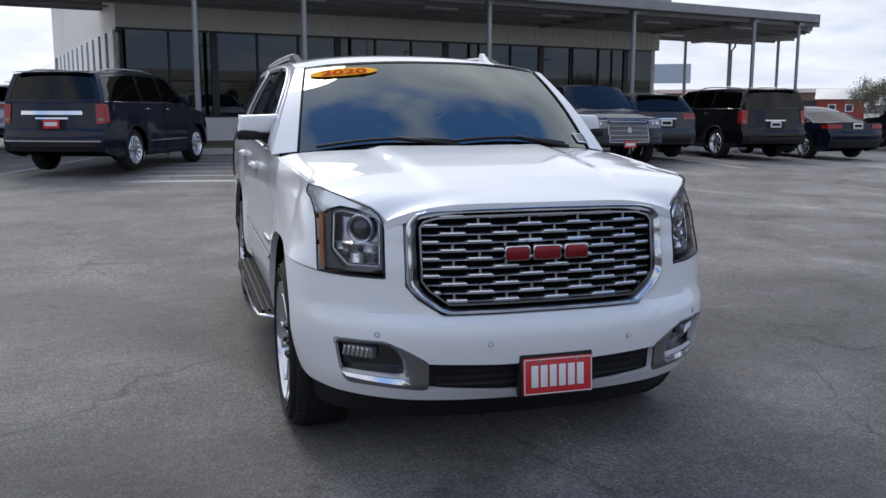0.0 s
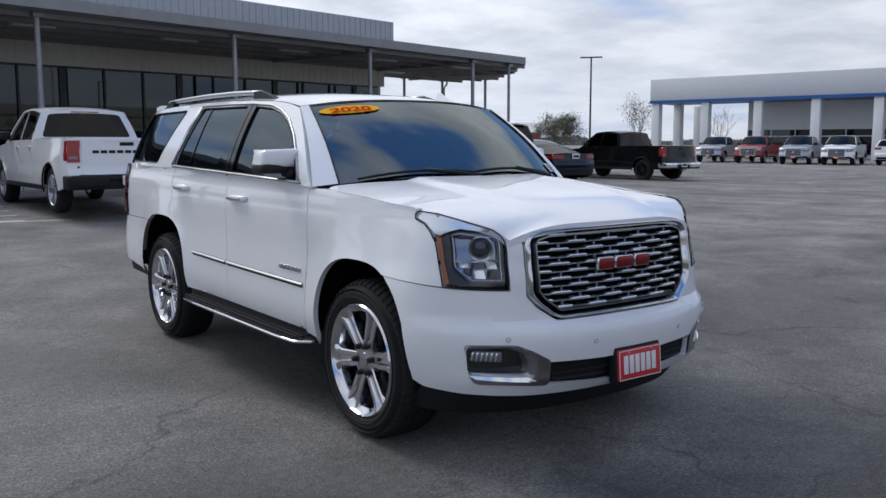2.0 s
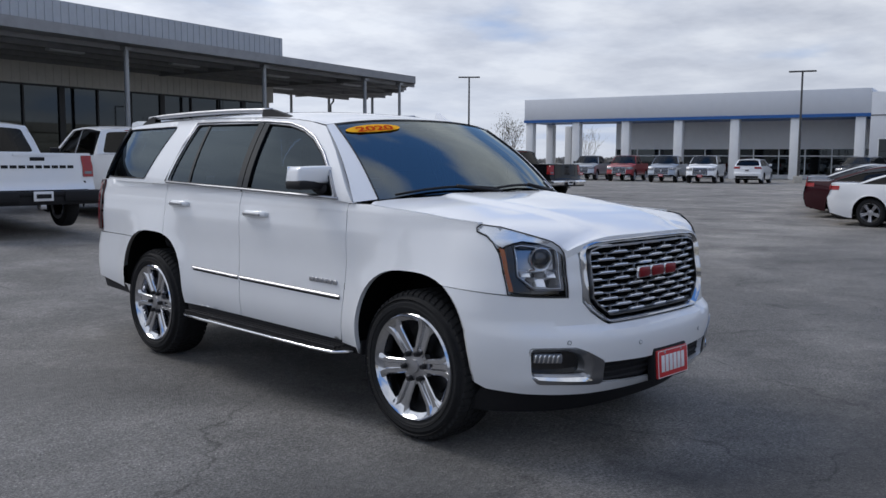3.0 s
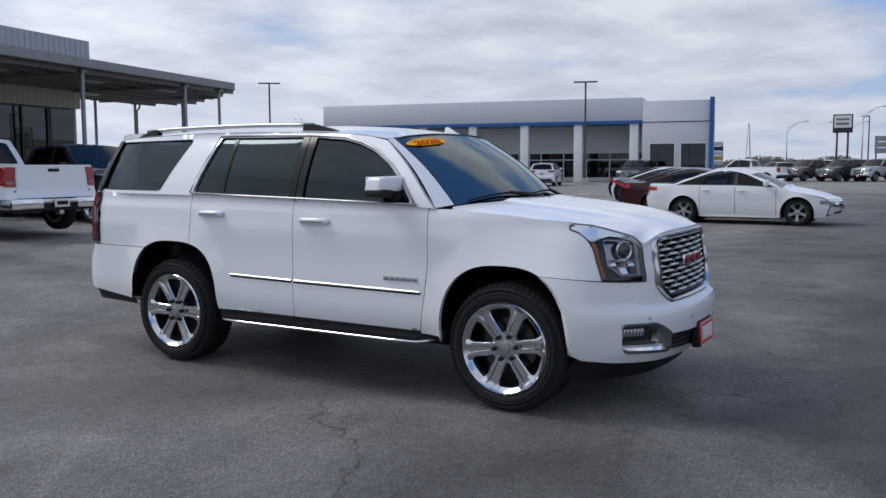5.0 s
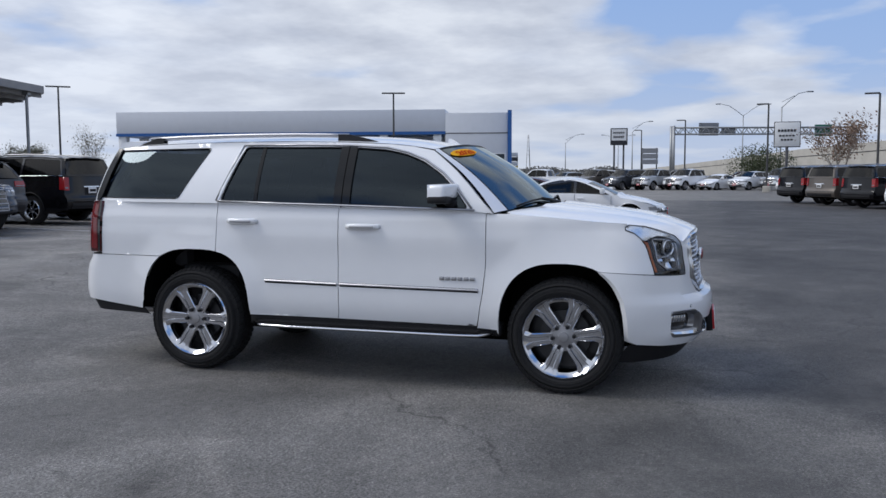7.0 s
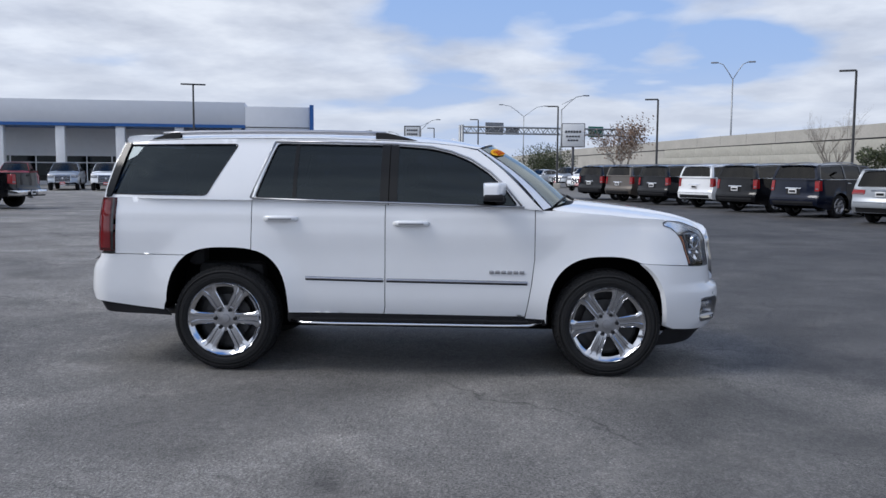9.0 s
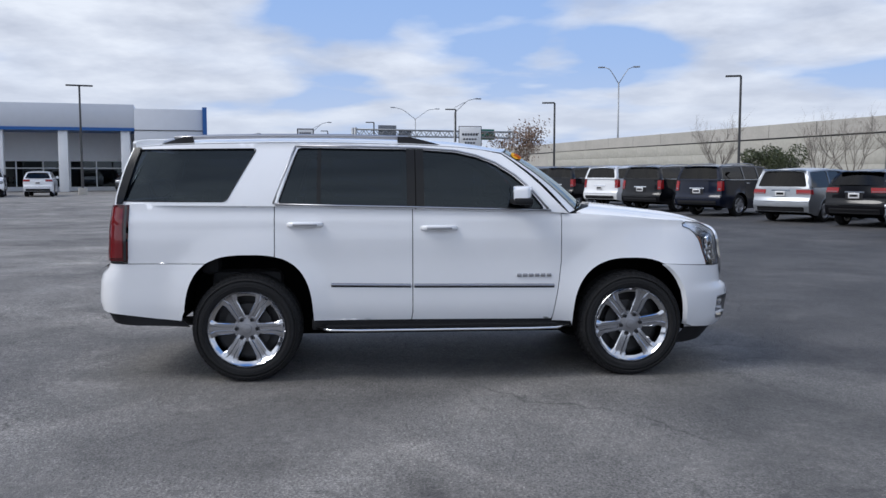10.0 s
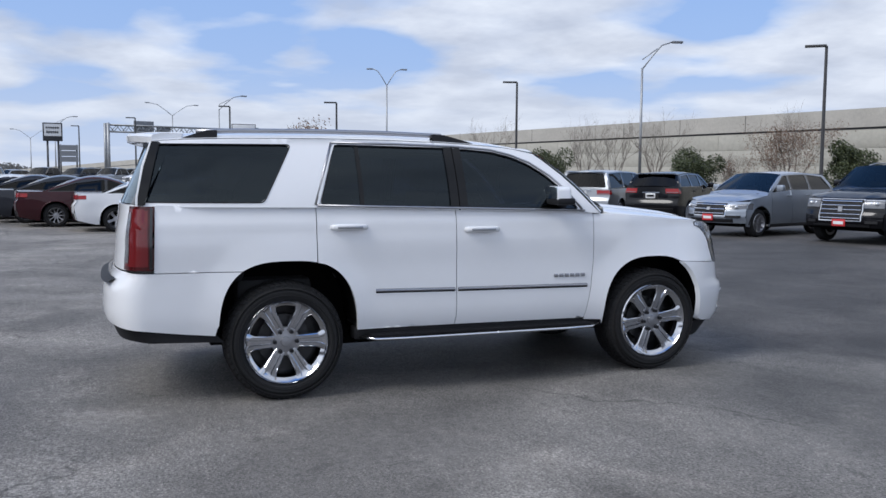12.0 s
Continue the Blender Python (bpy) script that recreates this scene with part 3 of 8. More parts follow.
            p2 = (min(wy1(zd), s.ry) - 0.13, zd) if c is None else (c - 0.035, zd)
            p3 = (wy1(zc) - 0.16, zc) if c is None else (c - 0.035, zc)
            poly = [p0, p3, p2, p1]
            if p3[0] - p0[0] < 0.15:
                continue
            wins.append(rounded(poly, 0.05, 3))
        bm = bmesh.new()
        panel(bm, outline, fn, 0.2, out, holes=wins, fold=(-sg * 0.03, 0, 0))
        cab = part("cabin_side", bm, colour, car)
        if wins:
            ya, yb = wy0(lo(s.cy + 0.3)) + 0.11, wy1(lo(s.by - 0.1)) - 0.11
            yc, yd = min(wy1(hi(s.ry - 0.05)), s.ry) - 0.10, wy0(hi(s.wy + 0.1)) + 0.10
            if s.bed:
                yb = yc = max(p[0] for p in wins[-1]) + 0.03
            band = [(lerp(ya, yb, i / 6), lo(lerp(ya, yb, i / 6)) - 0.016) for i in range(7)] + [(lerp(yc, yd, i / 8), hi(lerp(yc, yd, i / 8)) + 0.014) for i in range(9)]
            bm = bmesh.new()
            panel(bm, band, lambda y, z: fn(y, z) + Vector((sg * 0.004, 0, 0)), 0.2, out, holes=wins)
            part("window_surround", bm, GLOSSBLACK, car)
            if rails:
                bm = bmesh.new()
                tube(bm, [fn(y, z) + Vector((sg * 0.008, 0, -0.004)) for y, z in band[:7]], 0.009, 5)
                part("window_strip", bm, CHROME, car)
        for w in wins:
            bm = bmesh.new()
            panel(bm, w, lambda y, z: fn(y, z) - Vector((sg * 0.012, 0, 0)), 0.3, out)
            part("side_window", bm, GLASS, car)
        # mirror
        bm = bx(-0.1, -0.06, -0.08, 0.1, 0.07, 0.08, bevel=0.035)
        y = s.cy + 0.42
        bmesh.ops.translate(bm, verts=bm.verts, vec=(sg * (s.side(y, b(y)) + 0.1), y, b(y) + 0.1))
        part("wing_mirror", bm, colour if not s.bed else TRIM, car)
        # arch lips
        for a in (0.0, s.wb):
            bm = bmesh.new()
            ra = s.R + 0.07
            pts = []
            for i in range(15):
                g = math.pi * (i / 14) * 1.06 - 0.03 * math.pi
                y, z = a + ra * math.cos(g), s.R + ra * math.sin(g)
                pts.append((sg * (s.side(y, z) - 0.006), y, z))
            tube(bm, pts, 0.016, 6)
            part("arch_lip", bm, TRIM if s.kind in ("suv", "pickup") else colour, car)
        bm = bx(-0.03, s.R + 0.12, s.zs - 0.02, 0.05, s.wb - s.R - 0.12, s.zs + 0.07, bevel=0.02)
        bmesh.ops.translate(bm, verts=bm.verts, vec=(sg * (s.side(1.4, s.zs + 0.05) - 0.03), 0, 0))
        part("side_step" if s.kind in ("suv", "pickup") else "side_skirt", bm, TRIM if s.kind != "sedan" else colour, car)
        if rails:
            bm = bmesh.new()
            y0, y1 = s.wy + 0.5, s.ry - 0.15
            tube(bm, [(sg * (s.rw - 0.06), lerp(y0, y1, i / 6), s.roof_edge(lerp(y0, y1, i / 6)) + (0.015 if i in (0, 6) else 0.06)) for i in range(7)], 0.018, 6)
            part("roof_rail", bm, SATIN, car)
    # windscreen, rear glass, roof
    bm = bmesh.new()

    def screen(u, v):
        u = 2 * u - 1
        z = lerp(b(s.cy) - 0.02, s.roof_edge(s.wy), v ** 0.95)
        y = lerp(s.cy + 0.05, s.wy, v)
        return Vector((u * (s.pillar(y, z) - 0.0), y - 0.12 * (1 - abs(u) ** 2) * (1 - 0.4 * v), z + 0.045 * (1 - u * u) * v))
    grid(bm, screen, 12, 8)
    part("windscreen", bm, WINDSCREEN, car)
    bm = bmesh.new()

    def roof(u, v):
        u = 2 * u - 1
        y = lerp(s.wy - 0.072 * (1 - u * u), s.ry + 0.02 * (1 - u * u), v)
        yy = clamp(y, s.wy, s.ry)
        return Vector((u * s.rw, y, s.roof_edge(yy) + 0.045 * (1 - abs(u) ** 2.4)))
    grid(bm, roof, 12, 10)
    part("roof", bm, colour, car)
    bm = bmesh.new()

    def rear(u, v):
        u = 2 * u - 1
        z = lerp(b(s.by) - 0.02, s.roof_edge(s.ry), v)
        y = lerp(s.by, s.ry, v)
        return Vector((u * s.pillar(clamp(y, s.cy, s.by), z), y + 0.05 * (1 - u * u), z + 0.045 * (1 - u * u) * v))
    pane = rounded([(0.05, 0.10), (0.95, 0.10), (0.93, 0.91), (0.07, 0.91)] if not s.bed else [(0.07, 0.12), (0.93, 0.12), (0.91, 0.88), (0.09, 0.88)], 0.06, 3)
    panel(bm, [(0, 0), (1, 0), (1, 1), (0, 1)], rear, 0.12, (0, 1, 0.2), holes=[pane], fold=(0, -0.03, 0))
    part("rear_pillar", bm, colour, car)
    bm = bmesh.new()
    panel(bm, pane, lambda u, v: rear(u, v) - Vector((0, 0.008, 0)), 0.12, (0, 1, 0.2))
    part("rear_window", bm, GLASS, car)
    if s.kind in ("suv", "van"):
        bm = bmesh.new()
        grid(bm, lambda u, v: Vector(((2 * u - 1) * (s.rw - 0.03), s.ry - 0.06 + 0.22 * v, s.roof_edge(s.ry) + 0.05 - 0.03 * v)), 8, 2)
        bmesh.ops.solidify(bm, geom=bm.faces[:], thickness=0.03)
        part("spoiler", bm, colour, car)
    # deck between rear glass and back
    bm = bmesh.new()
    if s.bed:
        x1 = s.W - 0.2
        box(bm, -x1, s.by + 0.08, s.bed - 0.52, x1, s.yr - 0.12, s.bed - 0.47)
        for sg in (-1, 1):
            box(bm, min(sg * x1, sg * (x1 + 0.04)), s.by + 0.03, s.bed - 0.5, max(sg * x1, sg * (x1 + 0.04)), s.yr - 0.3, s.bed + 0.004)
            grid(bm, lambda u, v: Vector((sg * lerp(x1, s.side(lerp(s.by + 0.03, s.yr - 0.26, u), s.bed) - 0.002, v), lerp(s.by + 0.03, s.yr - 0.26, u), s.bed + 0.008)), 10, 1)
        box(bm, -x1, s.by + 0.02, s.bed - 0.5, x1, s.by + 0.08, s.bed + 0.01)
        box(bm, -x1, s.yr - 0.32, s.bed - 0.5, x1, s.yr - 0.27, s.bed - 0.01)
        part("bed_liner", bm, TRIM, car)
        part("tailgate_handle", bx(-0.12, s.back(s.bed - 0.1, 0) + 0.0, s.bed - 0.13, 0.12, s.back(s.bed - 0.1, 0) + 0.025, s.bed - 0.07, bevel=0.01), TRIM, car)
        bump = part("rear_bumper", bx(-s.W + 0.01, s.yr - 0.36, 0.45, s.W - 0.01, s.yr + 0.05, 0.62, bevel=0.03), TRIM, car, "stepped rear bumper")
        for q in (-1, 1):
            part("bumper_corner", bx(min(q * 0.36, q * (s.W + 0.01)), s.yr - 0.30, 0.49, max(q * 0.36, q * (s.W + 0.01)), s.yr + 0.10, 0.69, bevel=0.04), cover, bump)
        part("bumper_step", bx(-0.37, s.yr - 0.10, 0.60, 0.37, s.yr + 0.08, 0.675, bevel=0.015), cover, bump)
        part("tow_hitch", bx(-0.05, s.yr - 0.05, 0.38, 0.05, s.yr + 0.10, 0.46, bevel=0.01), SATIN, bump)
    else:
        def deck(u, v):
            u = 2 * u - 1
            y = lerp(s.by - 0.05, s.back(back_top, u), v)
            z = s.top(clamp(y, s.cy, s.yr - 0.02))
            return Vector((u * s.side(y, z), y, z + 0.03 * (1 - u * u)))
        grid(bm, deck, 12, 6)
        part("boot_lid" if s.kind == "sedan" else "rear_ledge", bm, colour, car)
    # underside, wheel wells and seats
    bm = bmesh.new()
    wi = s.W - 0.34
    box(bm, -wi, s.yf + 0.3, s.zs + 0.06, wi, s.yr - 0.25, s.zs + 0.2)
    for y0, y1 in ((s.yf + 0.3, -s.R - 0.12), (s.R + 0.1, s.wb - s.R - 0.1), (s.wb + s.R + 0.12, s.yr - 0.25)):
        box(bm, -s.W + 0.16, y0, s.zs + 0.05, s.W - 0.16, y1, s.zs + 0.3)
    for y in (0.0, s.wb):
        box(bm, -wi - 0.02, y - s.R - 0.09, s.zs, wi + 0.02, y + s.R + 0.09, min(0.95, s.R * 2 + 0.12))
    part("underbody", bm, UNDER, car)
    part("dashboard", bx(-s.W + 0.25, s.cy - 0.1, b(s.cy) - 0.25, s.W - 0.25, s.cy + 0.4, b(s.cy) - 0.02, bevel=0.05), INTERIOR, car)
    part("cabin_floor", bx(-s.W + 0.2, s.cy + 0.3, s.zs + 0.25, s.W - 0.2, s.by - 0.1, s.zs + 0.35), INTERIOR, car)
    for y in ((s.cy + 1.15, s.cy + 2.0) if s.by - s.cy > 1.9 else (s.cy + 1.1,)):
        if y > s.by - 0.25:
            continue
        for x in (-0.38, 0.38):
            seat = part("seat", bx(x - 0.24, y - 0.06, s.zs + 0.3, x + 0.24, y + 0.08, b(s.cy) + 0.16, bevel=0.05), INTERIOR, car)
            part("headrest", bx(x - 0.12, y - 0.02, b(s.cy) + 0.17, x + 0.12, y + 0.07, min(b(s.cy) + 0.36, s.H - 0.14), bevel=0.03), INTERIOR, seat)
    rr = r or s.R * 0.66
    for sg in (-1, 1):
        for y in (0.0, s.wb):
            add_wheel(car, sg * (s.W - 0.035), y, s.R, rr, 0.26, spokes, rim)
    return car


def suv_shape(L=5.2, W=1.02, H=1.9, wb=2.95, R=0.4):
    fo = 0.97
    return Shape("suv", W, wb, fo, L - wb - fo, H, R, 0.3, (1.12, 1.27), (1.29, 1.33), 0.42, 1.15, L - fo - 0.26, L - fo - 0.12, W * 0.75)


def crossover_shape(L=4.7, W=0.93, H=1.7, wb=2.72, R=0.36):
    fo = 0.93
    s = Shape("suv", W, wb, fo, L - wb - fo, H, R, 0.26, (0.95, 1.11), (1.13, 1.20), 0.35, 1.2, L - fo - 0.55, L - fo - 0.2, W * 0.72)
    s.bow = 0.34
    return s


def van_shape():
    return Shape("van", 0.99, 3.0, 0.98, 1.18, 1.75, 0.36, 0.22, (0.88, 1.08), (1.08, 1.1), 0.1, 1.05, 3.86, 4.03, 0.74)


def pickup_shape(L=5.85, H=1.93, wb=3.75, R=0.41):
    fo = 0.98
    return Shape("pickup", 1.02, wb, fo, L - wb - fo, H, R, 0.42, (1.14, 1.26), (1.27, 1.29), 0.42, 1.12, 2.42, 2.62, 0.75, bed=1.31)


def sedan_shape(L=4.88, H=1.45, wb=2.82, R=0.335):
    fo = 0.96
    return Shape("sedan", 0.92, wb, fo, L - wb - fo, H, R, 0.2, (0.72, 0.94), (0.95, 1.0), 0.3, 1.15, 2.45, 3.2, 0.66)


def parked(x, y, heading):
    """A pose on the ground with the front axle at (x, y); heading is clockwise from +y."""
    return pose(x, y, ground_z(x, y), 0, 0, 180 - heading)

# ---- setting: ground ----


def asphalt():
    m = bpy.data.materials.new("asphalt")
    m.use_nodes = True
    t = m.node_tree
    b = t.nodes["Principled BSDF"]
    geo = node(t, "ShaderNodeNewGeometry")
    pos = geo.outputs["Position"]
    wide = node(t, "ShaderNodeTexNoise", {"Vector": pos, "Scale": 0.22, "Detail": 5.0, "Roughness": 0.6})
    mid = node(t, "ShaderNodeTexNoise", {"Vector": pos, "Scale": 1.6, "Detail": 6.0, "Roughness": 0.65})
    grit = node(t, "ShaderNodeTexNoise", {"Vector": pos, "Scale": 60.0, "Detail": 5.0, "Roughness": 0.75})
    stone = node(t, "ShaderNodeTexVoronoi", {"Vector": pos, "Scale": 95.0})
    base = ramp(t, wide.outputs[0], [(0.33, (0.080, 0.077, 0.074)), (0.5, (0.110, 0.106, 0.101)), (0.68, (0.146, 0.140, 0.132))])
    blot = ramp(t, mid.outputs[0], [(0.32, 0.86), (0.48, 1.0), (0.7, 1.07)])
    c = mixc(t, 1.0, base, blot, "MULTIPLY")
    speck = ramp(t, grit.outputs[0], [(0.34, 0.30), (0.5, 1.0), (0.66, 1.85)])
    rough = node(t, "ShaderNodeTexNoise", {"Vector": pos, "Scale": 0.55, "Detail": 4.0, "Roughness": 0.6})
    patch_of = ramp(t, rough.outputs[0], [(0.40, 0.45), (0.60, 1.3)])
    c = mixc(t, patch_of, c, mixc(t, 1.0, c, speck, "MULTIPLY"))
    # smoky dark stains and pale worn lanes
    smoke = node(t, "ShaderNodeTexNoise", {"Vector": pos, "Scale": 0.75, "Detail": 5.0, "Roughness": 0.55, "Distortion": 0.6})
    c = mixc(t, 1.0, c, ramp(t, smoke.outputs[0], [(0.32, 0.64), (0.45, 0.90), (0.55, 1.05), (0.68, 1.26)]), "MULTIPLY")
    coarse = node(t, "ShaderNodeTexNoise", {"Vector": pos, "Scale": 17.0, "Detail": 4.0, "Roughness": 0.7})
    c = mixc(t, 1.0, c, ramp(t, coarse.outputs[0], [(0.34, 0.78), (0.5, 1.0), (0.66, 1.24)]), "MULTIPLY")
    # pale and dark chips of aggregate
    chip = node(t, "ShaderNodeTexVoronoi", {"Vector": pos, "Scale": 75.0, "Randomness": 1.0})
    pick = node(t, "ShaderNodeSeparateColor", {0: chip.outputs["Color"]})
    core = ramp(t, chip.outputs["Distance"], [(0.22, 1.0), (0.34, 0.0)])
    pale = node(t, "ShaderNodeMath", {0: ramp(t, pick.outputs[0], [(0.86, 0.0), (0.9, 1.0)]), 1: core}, operation="MULTIPLY")
    dark = node(t, "ShaderNodeMath", {0: ramp(t, pick.outputs[1], [(0.80, 0.0), (0.84, 1.0)]), 1: core}, operation="MULTIPLY")
    c = mixc(t, pale.outputs[0], c, mixc(t, 1.0, c, (1.95, 1.9, 1.85), "MULTIPLY"))
    c = mixc(t, dark.outputs[0], c, mixc(t, 1.0, c, (0.5, 0.5, 0.5), "MULTIPLY"))
    # newer, darker tarmac beyond a worn edge to the south-east
    sep = node(t, "ShaderNodeSeparateXYZ", {0: pos})
    slope = node(t, "ShaderNodeMath", {0: sep.outputs[0], 1: 0.85, 2: -0.58}, operation="MULTIPLY_ADD")
    edge = node(t, "ShaderNodeMath", {0: slope.outputs[0], 1: -0.9}, operation="MINIMUM")
    past = node(t, "ShaderNodeMath", {0: sep.outputs[1], 1: edge.outputs[0]}, operation="SUBTRACT")
    wob = node(t, "ShaderNodeMath", {0: mid.outputs[0], 1: 1.8, 2: -0.9}, operation="MULTIPLY_ADD")
    line = node(t, "ShaderNodeMath", {0: past.outputs[0], 1: wob.outputs[0]}, operation="ADD")
    new_part = node(t, "ShaderNodeMapRange", {0: line.outputs[0], 1: 0.1, 2: -0.7, 3: 0.0, 4: 1.0})
    c = mixc(t, new_part.outputs[0], c, mixc(t, 1.0, c, (0.52, 0.52, 0.54), "MULTIPLY"))
    # the lane to the east is older, darker tarmac too
    east = node(t, "ShaderNodeMapRange", {0: sep.outputs[0], 1: 3.0, 2: 9.0, 3: 0.0, 4: 1.0})
    south = node(t, "ShaderNodeMapRange", {0: sep.outputs[1], 1: 3.0, 2: -2.0, 3: 0.0, 4: 1.0})
    lane = node(t, "ShaderNodeMath", {0: east.outputs[0], 1: south.outputs[0]}, operation="MULTIPLY")
    older = node(t, "ShaderNodeMath", {0: 1.0, 1: new_part.outputs[0]}, operation="SUBTRACT")
    lane = node(t, "ShaderNodeMath", {0: lane.outputs[0], 1: older.outputs[0]}, operation="MULTIPLY")
    c = mixc(t, lane.outputs[0], c, mixc(t, 1.0, c, (0.72, 0.72, 0.73), "MULTIPLY"))
    # brightened towards the north-west: view-dependent sheen put into the colour
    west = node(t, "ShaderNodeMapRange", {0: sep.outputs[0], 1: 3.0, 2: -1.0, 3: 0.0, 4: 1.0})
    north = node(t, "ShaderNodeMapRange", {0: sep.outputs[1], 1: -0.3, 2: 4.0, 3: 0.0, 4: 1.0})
    nw_sheen = node(t, "ShaderNodeMath", {0: west.outputs[0], 1: north.outputs[0]}, operation="MULTIPLY")
    c = mixc(t, nw_sheen.outputs[0], c, mixc(t, 1.0, c, (1.66, 1.62, 1.57), "MULTIPLY"))
    # paler towards the north-east, with grazing reflection put into the colour
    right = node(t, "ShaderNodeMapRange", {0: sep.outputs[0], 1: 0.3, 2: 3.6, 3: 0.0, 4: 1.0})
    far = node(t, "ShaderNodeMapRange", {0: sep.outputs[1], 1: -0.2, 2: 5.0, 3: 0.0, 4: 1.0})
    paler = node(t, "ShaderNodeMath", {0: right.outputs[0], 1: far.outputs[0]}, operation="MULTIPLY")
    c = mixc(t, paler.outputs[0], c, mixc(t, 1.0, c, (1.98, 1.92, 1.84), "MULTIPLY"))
    # pale concrete drive beyond the lot
    drive = node(t, "ShaderNodeMapRange", {0: sep.outputs[0], 1: 44.0, 2: 45.0, 3: 0.0, 4: 1.0})
    c = mixc(t, drive.outputs[0], c, mixc(t, 0.5, c, (0.25, 0.24, 0.22)))
    # pale dusty blooms and small dark oil spots
    bloom = node(t, "ShaderNodeTexNoise", {"Vector": pos, "Scale": 0.95, "Detail": 3.0, "Roughness": 0.5, "Distortion": 1.1})
    c = mixc(t, ramp(t, bloom.outputs[0], [(0.54, 0.0), (0.70, 0.75)]), c, mixc(t, 1.0, c, (1.38, 1.36, 1.34), "MULTIPLY"))
    spot = node(t, "ShaderNodeTexNoise", {"Vector": pos, "Scale": 2.6, "Detail": 3.0, "Roughness": 0.6, "Distortion": 0.8})
    c = mixc(t, ramp(t, spot.outputs[0], [(0.62, 0.0), (0.72, 0.7)]), c, mixc(t, 1.0, c, (0.55, 0.55, 0.56), "MULTIPLY"))
    # long pale and dark drag marks
    stretch = node(t, "ShaderNodeMapping", {"Vector": pos, "Rotation": (0.0, 0.0, 0.25), "Scale": (0.12, 0.9, 1.0)})
    drag = node(t, "ShaderNodeTexNoise", {"Vector": stretch.outputs[0], "Scale": 1.0, "Detail": 5.0, "Roughness": 0.6})
    c = mixc(t, 1.0, c, ramp(t, drag.outputs[0], [(0.3, 0.96), (0.5, 1.0), (0.7, 1.03)]), "MULTIPLY")
    # long cracks
    warp = node(t, "ShaderNodeTexNoise", {"Vector": pos, "Scale": 1.3, "Detail": 6.0})
    wv = node(t, "ShaderNodeVectorMath", {0: warp.outputs[1], 1: (1.1, 1.1, 0.0)}, operation="MULTIPLY")
    pv = node(t, "ShaderNodeVectorMath", {0: pos, 1: wv.outputs[0]}, operation="ADD")
    crack = node(t, "ShaderNodeTexVoronoi", {"Vector": pv.outputs[0], "Scale": 0.30}, feature="DISTANCE_TO_EDGE")
    thin = ramp(t, crack.outputs[0], [(0.0, 0.45), (0.0025, 0.7), (0.0045, 1.0)])
    some = node(t, "ShaderNodeTexNoise", {"Vector": pos, "Scale": 0.5, "Detail": 2.0})
    gate = ramp(t, some.outputs[0], [(0.46, 0.0), (0.56, 1.0)])
    c = mixc(t, gate, c, mixc(t, 1.0, c, thin, "MULTIPLY"))
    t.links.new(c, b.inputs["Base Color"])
    b.inputs["Roughness"].default_value = 0.70
    b.inputs["Diffuse Roughness"].default_value = 0.8
    b.inputs["Specular IOR Level"].default_value = 0.40
    h = mixc(t, 0.5, grit.outputs[0], stone.outputs[0])
    bp = node(t, "ShaderNodeBump", {"Height": h, "Strength": 0.6, "Distance": 0.014})
    t.links.new(bp.outputs[0], b.inputs["Normal"])
    return m


ASPHALT = asphalt()


def axis_cuts(a, b, fine0, fine1, step):
    inner = [fine0 + i * step for i in range(int((fine1 - fine0) / step) + 1)]
    return [a, a * 0.4, a * 0.15, *inner, b * 0.15, b * 0.4, b]


bm = bmesh.new()
xs, ys = axis_cuts(-1500, 1500, -30, 70, 2.0), axis_cuts(-1500, 1500, -50, 60, 2.0)
vs = [[bm.verts.new((x, y, ground_z(x, y))) for y in ys] for x in xs]
for i in range(len(xs) - 1):
    for j in range(len(ys) - 1):
        bm.faces.new((vs[i][j], vs[i + 1][j], vs[i + 1][j + 1], vs[i][j + 1]))
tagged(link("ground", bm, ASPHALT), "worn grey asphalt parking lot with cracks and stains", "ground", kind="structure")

# ---- setting: the two dealership buildings, laid out on axes turned 12.4 degrees ----
TURN_SITE = 12.4
SITE = pose(0, 0, 0, 0, 0, TURN_SITE)
SIDING = material("metal_siding", (0.70, 0.675, 0.63), 0.55, grain=0.12, scale=4)
SOFFIT = material("canopy_metal", (0.28, 0.28, 0.285), 0.6, grain=0.2, scale=3)
ROOFMETAL = material("roof_parapet_metal", (0.38, 0.40, 0.43), 0.5, grain=0.1, scale=3)
FRAME = material("window_frame_black", (0.015, 0.016, 0.018), 0.4)
SHOPGLASS = glass_material("shop_glass", (0.05, 0.058, 0.07), 1.62, (0.85, 0.95, 1.0))
PANELW = material("white_wall_panel", (0.78, 0.79, 0.80), 0.45, grain=0.05, scale=2)
FASCIA = material("grey_fascia", (0.60, 0.62, 0.66), 0.4, 0.1, grain=0.05, scale=1.5)
BLUE = material("blue_band", (0.015, 0.10, 0.33), 0.35)
CONCRETE = material("concrete", (0.42, 0.40, 0.36), 0.85, grain=0.18, scale=6, bump=0.3)
KERB = material("kerb_concrete", (0.36, 0.35, 0.33), 0.85, grain=0.2, scale=8)
GRASSMAT = material("dry_grass", (0.13, 0.12, 0.05), 0.95, grain=0.4, scale=20)
STRIPE = material("white_marking", (0.55, 0.55, 0.54), 0.8, grain=0.3, scale=14)
DIM_BACKING = material("dim_window_backing", (0.10, 0.10, 0.10), 0.9, grain=0.5, scale=1.2)


def site(a, d):
    """A place d metres behind and a metres along the front of the canopy building, from its front right post."""
    p = SITE @ Vector((a, d, 0))
    return Vector((22.08 + p.x, 24.7 + p.y, 0))


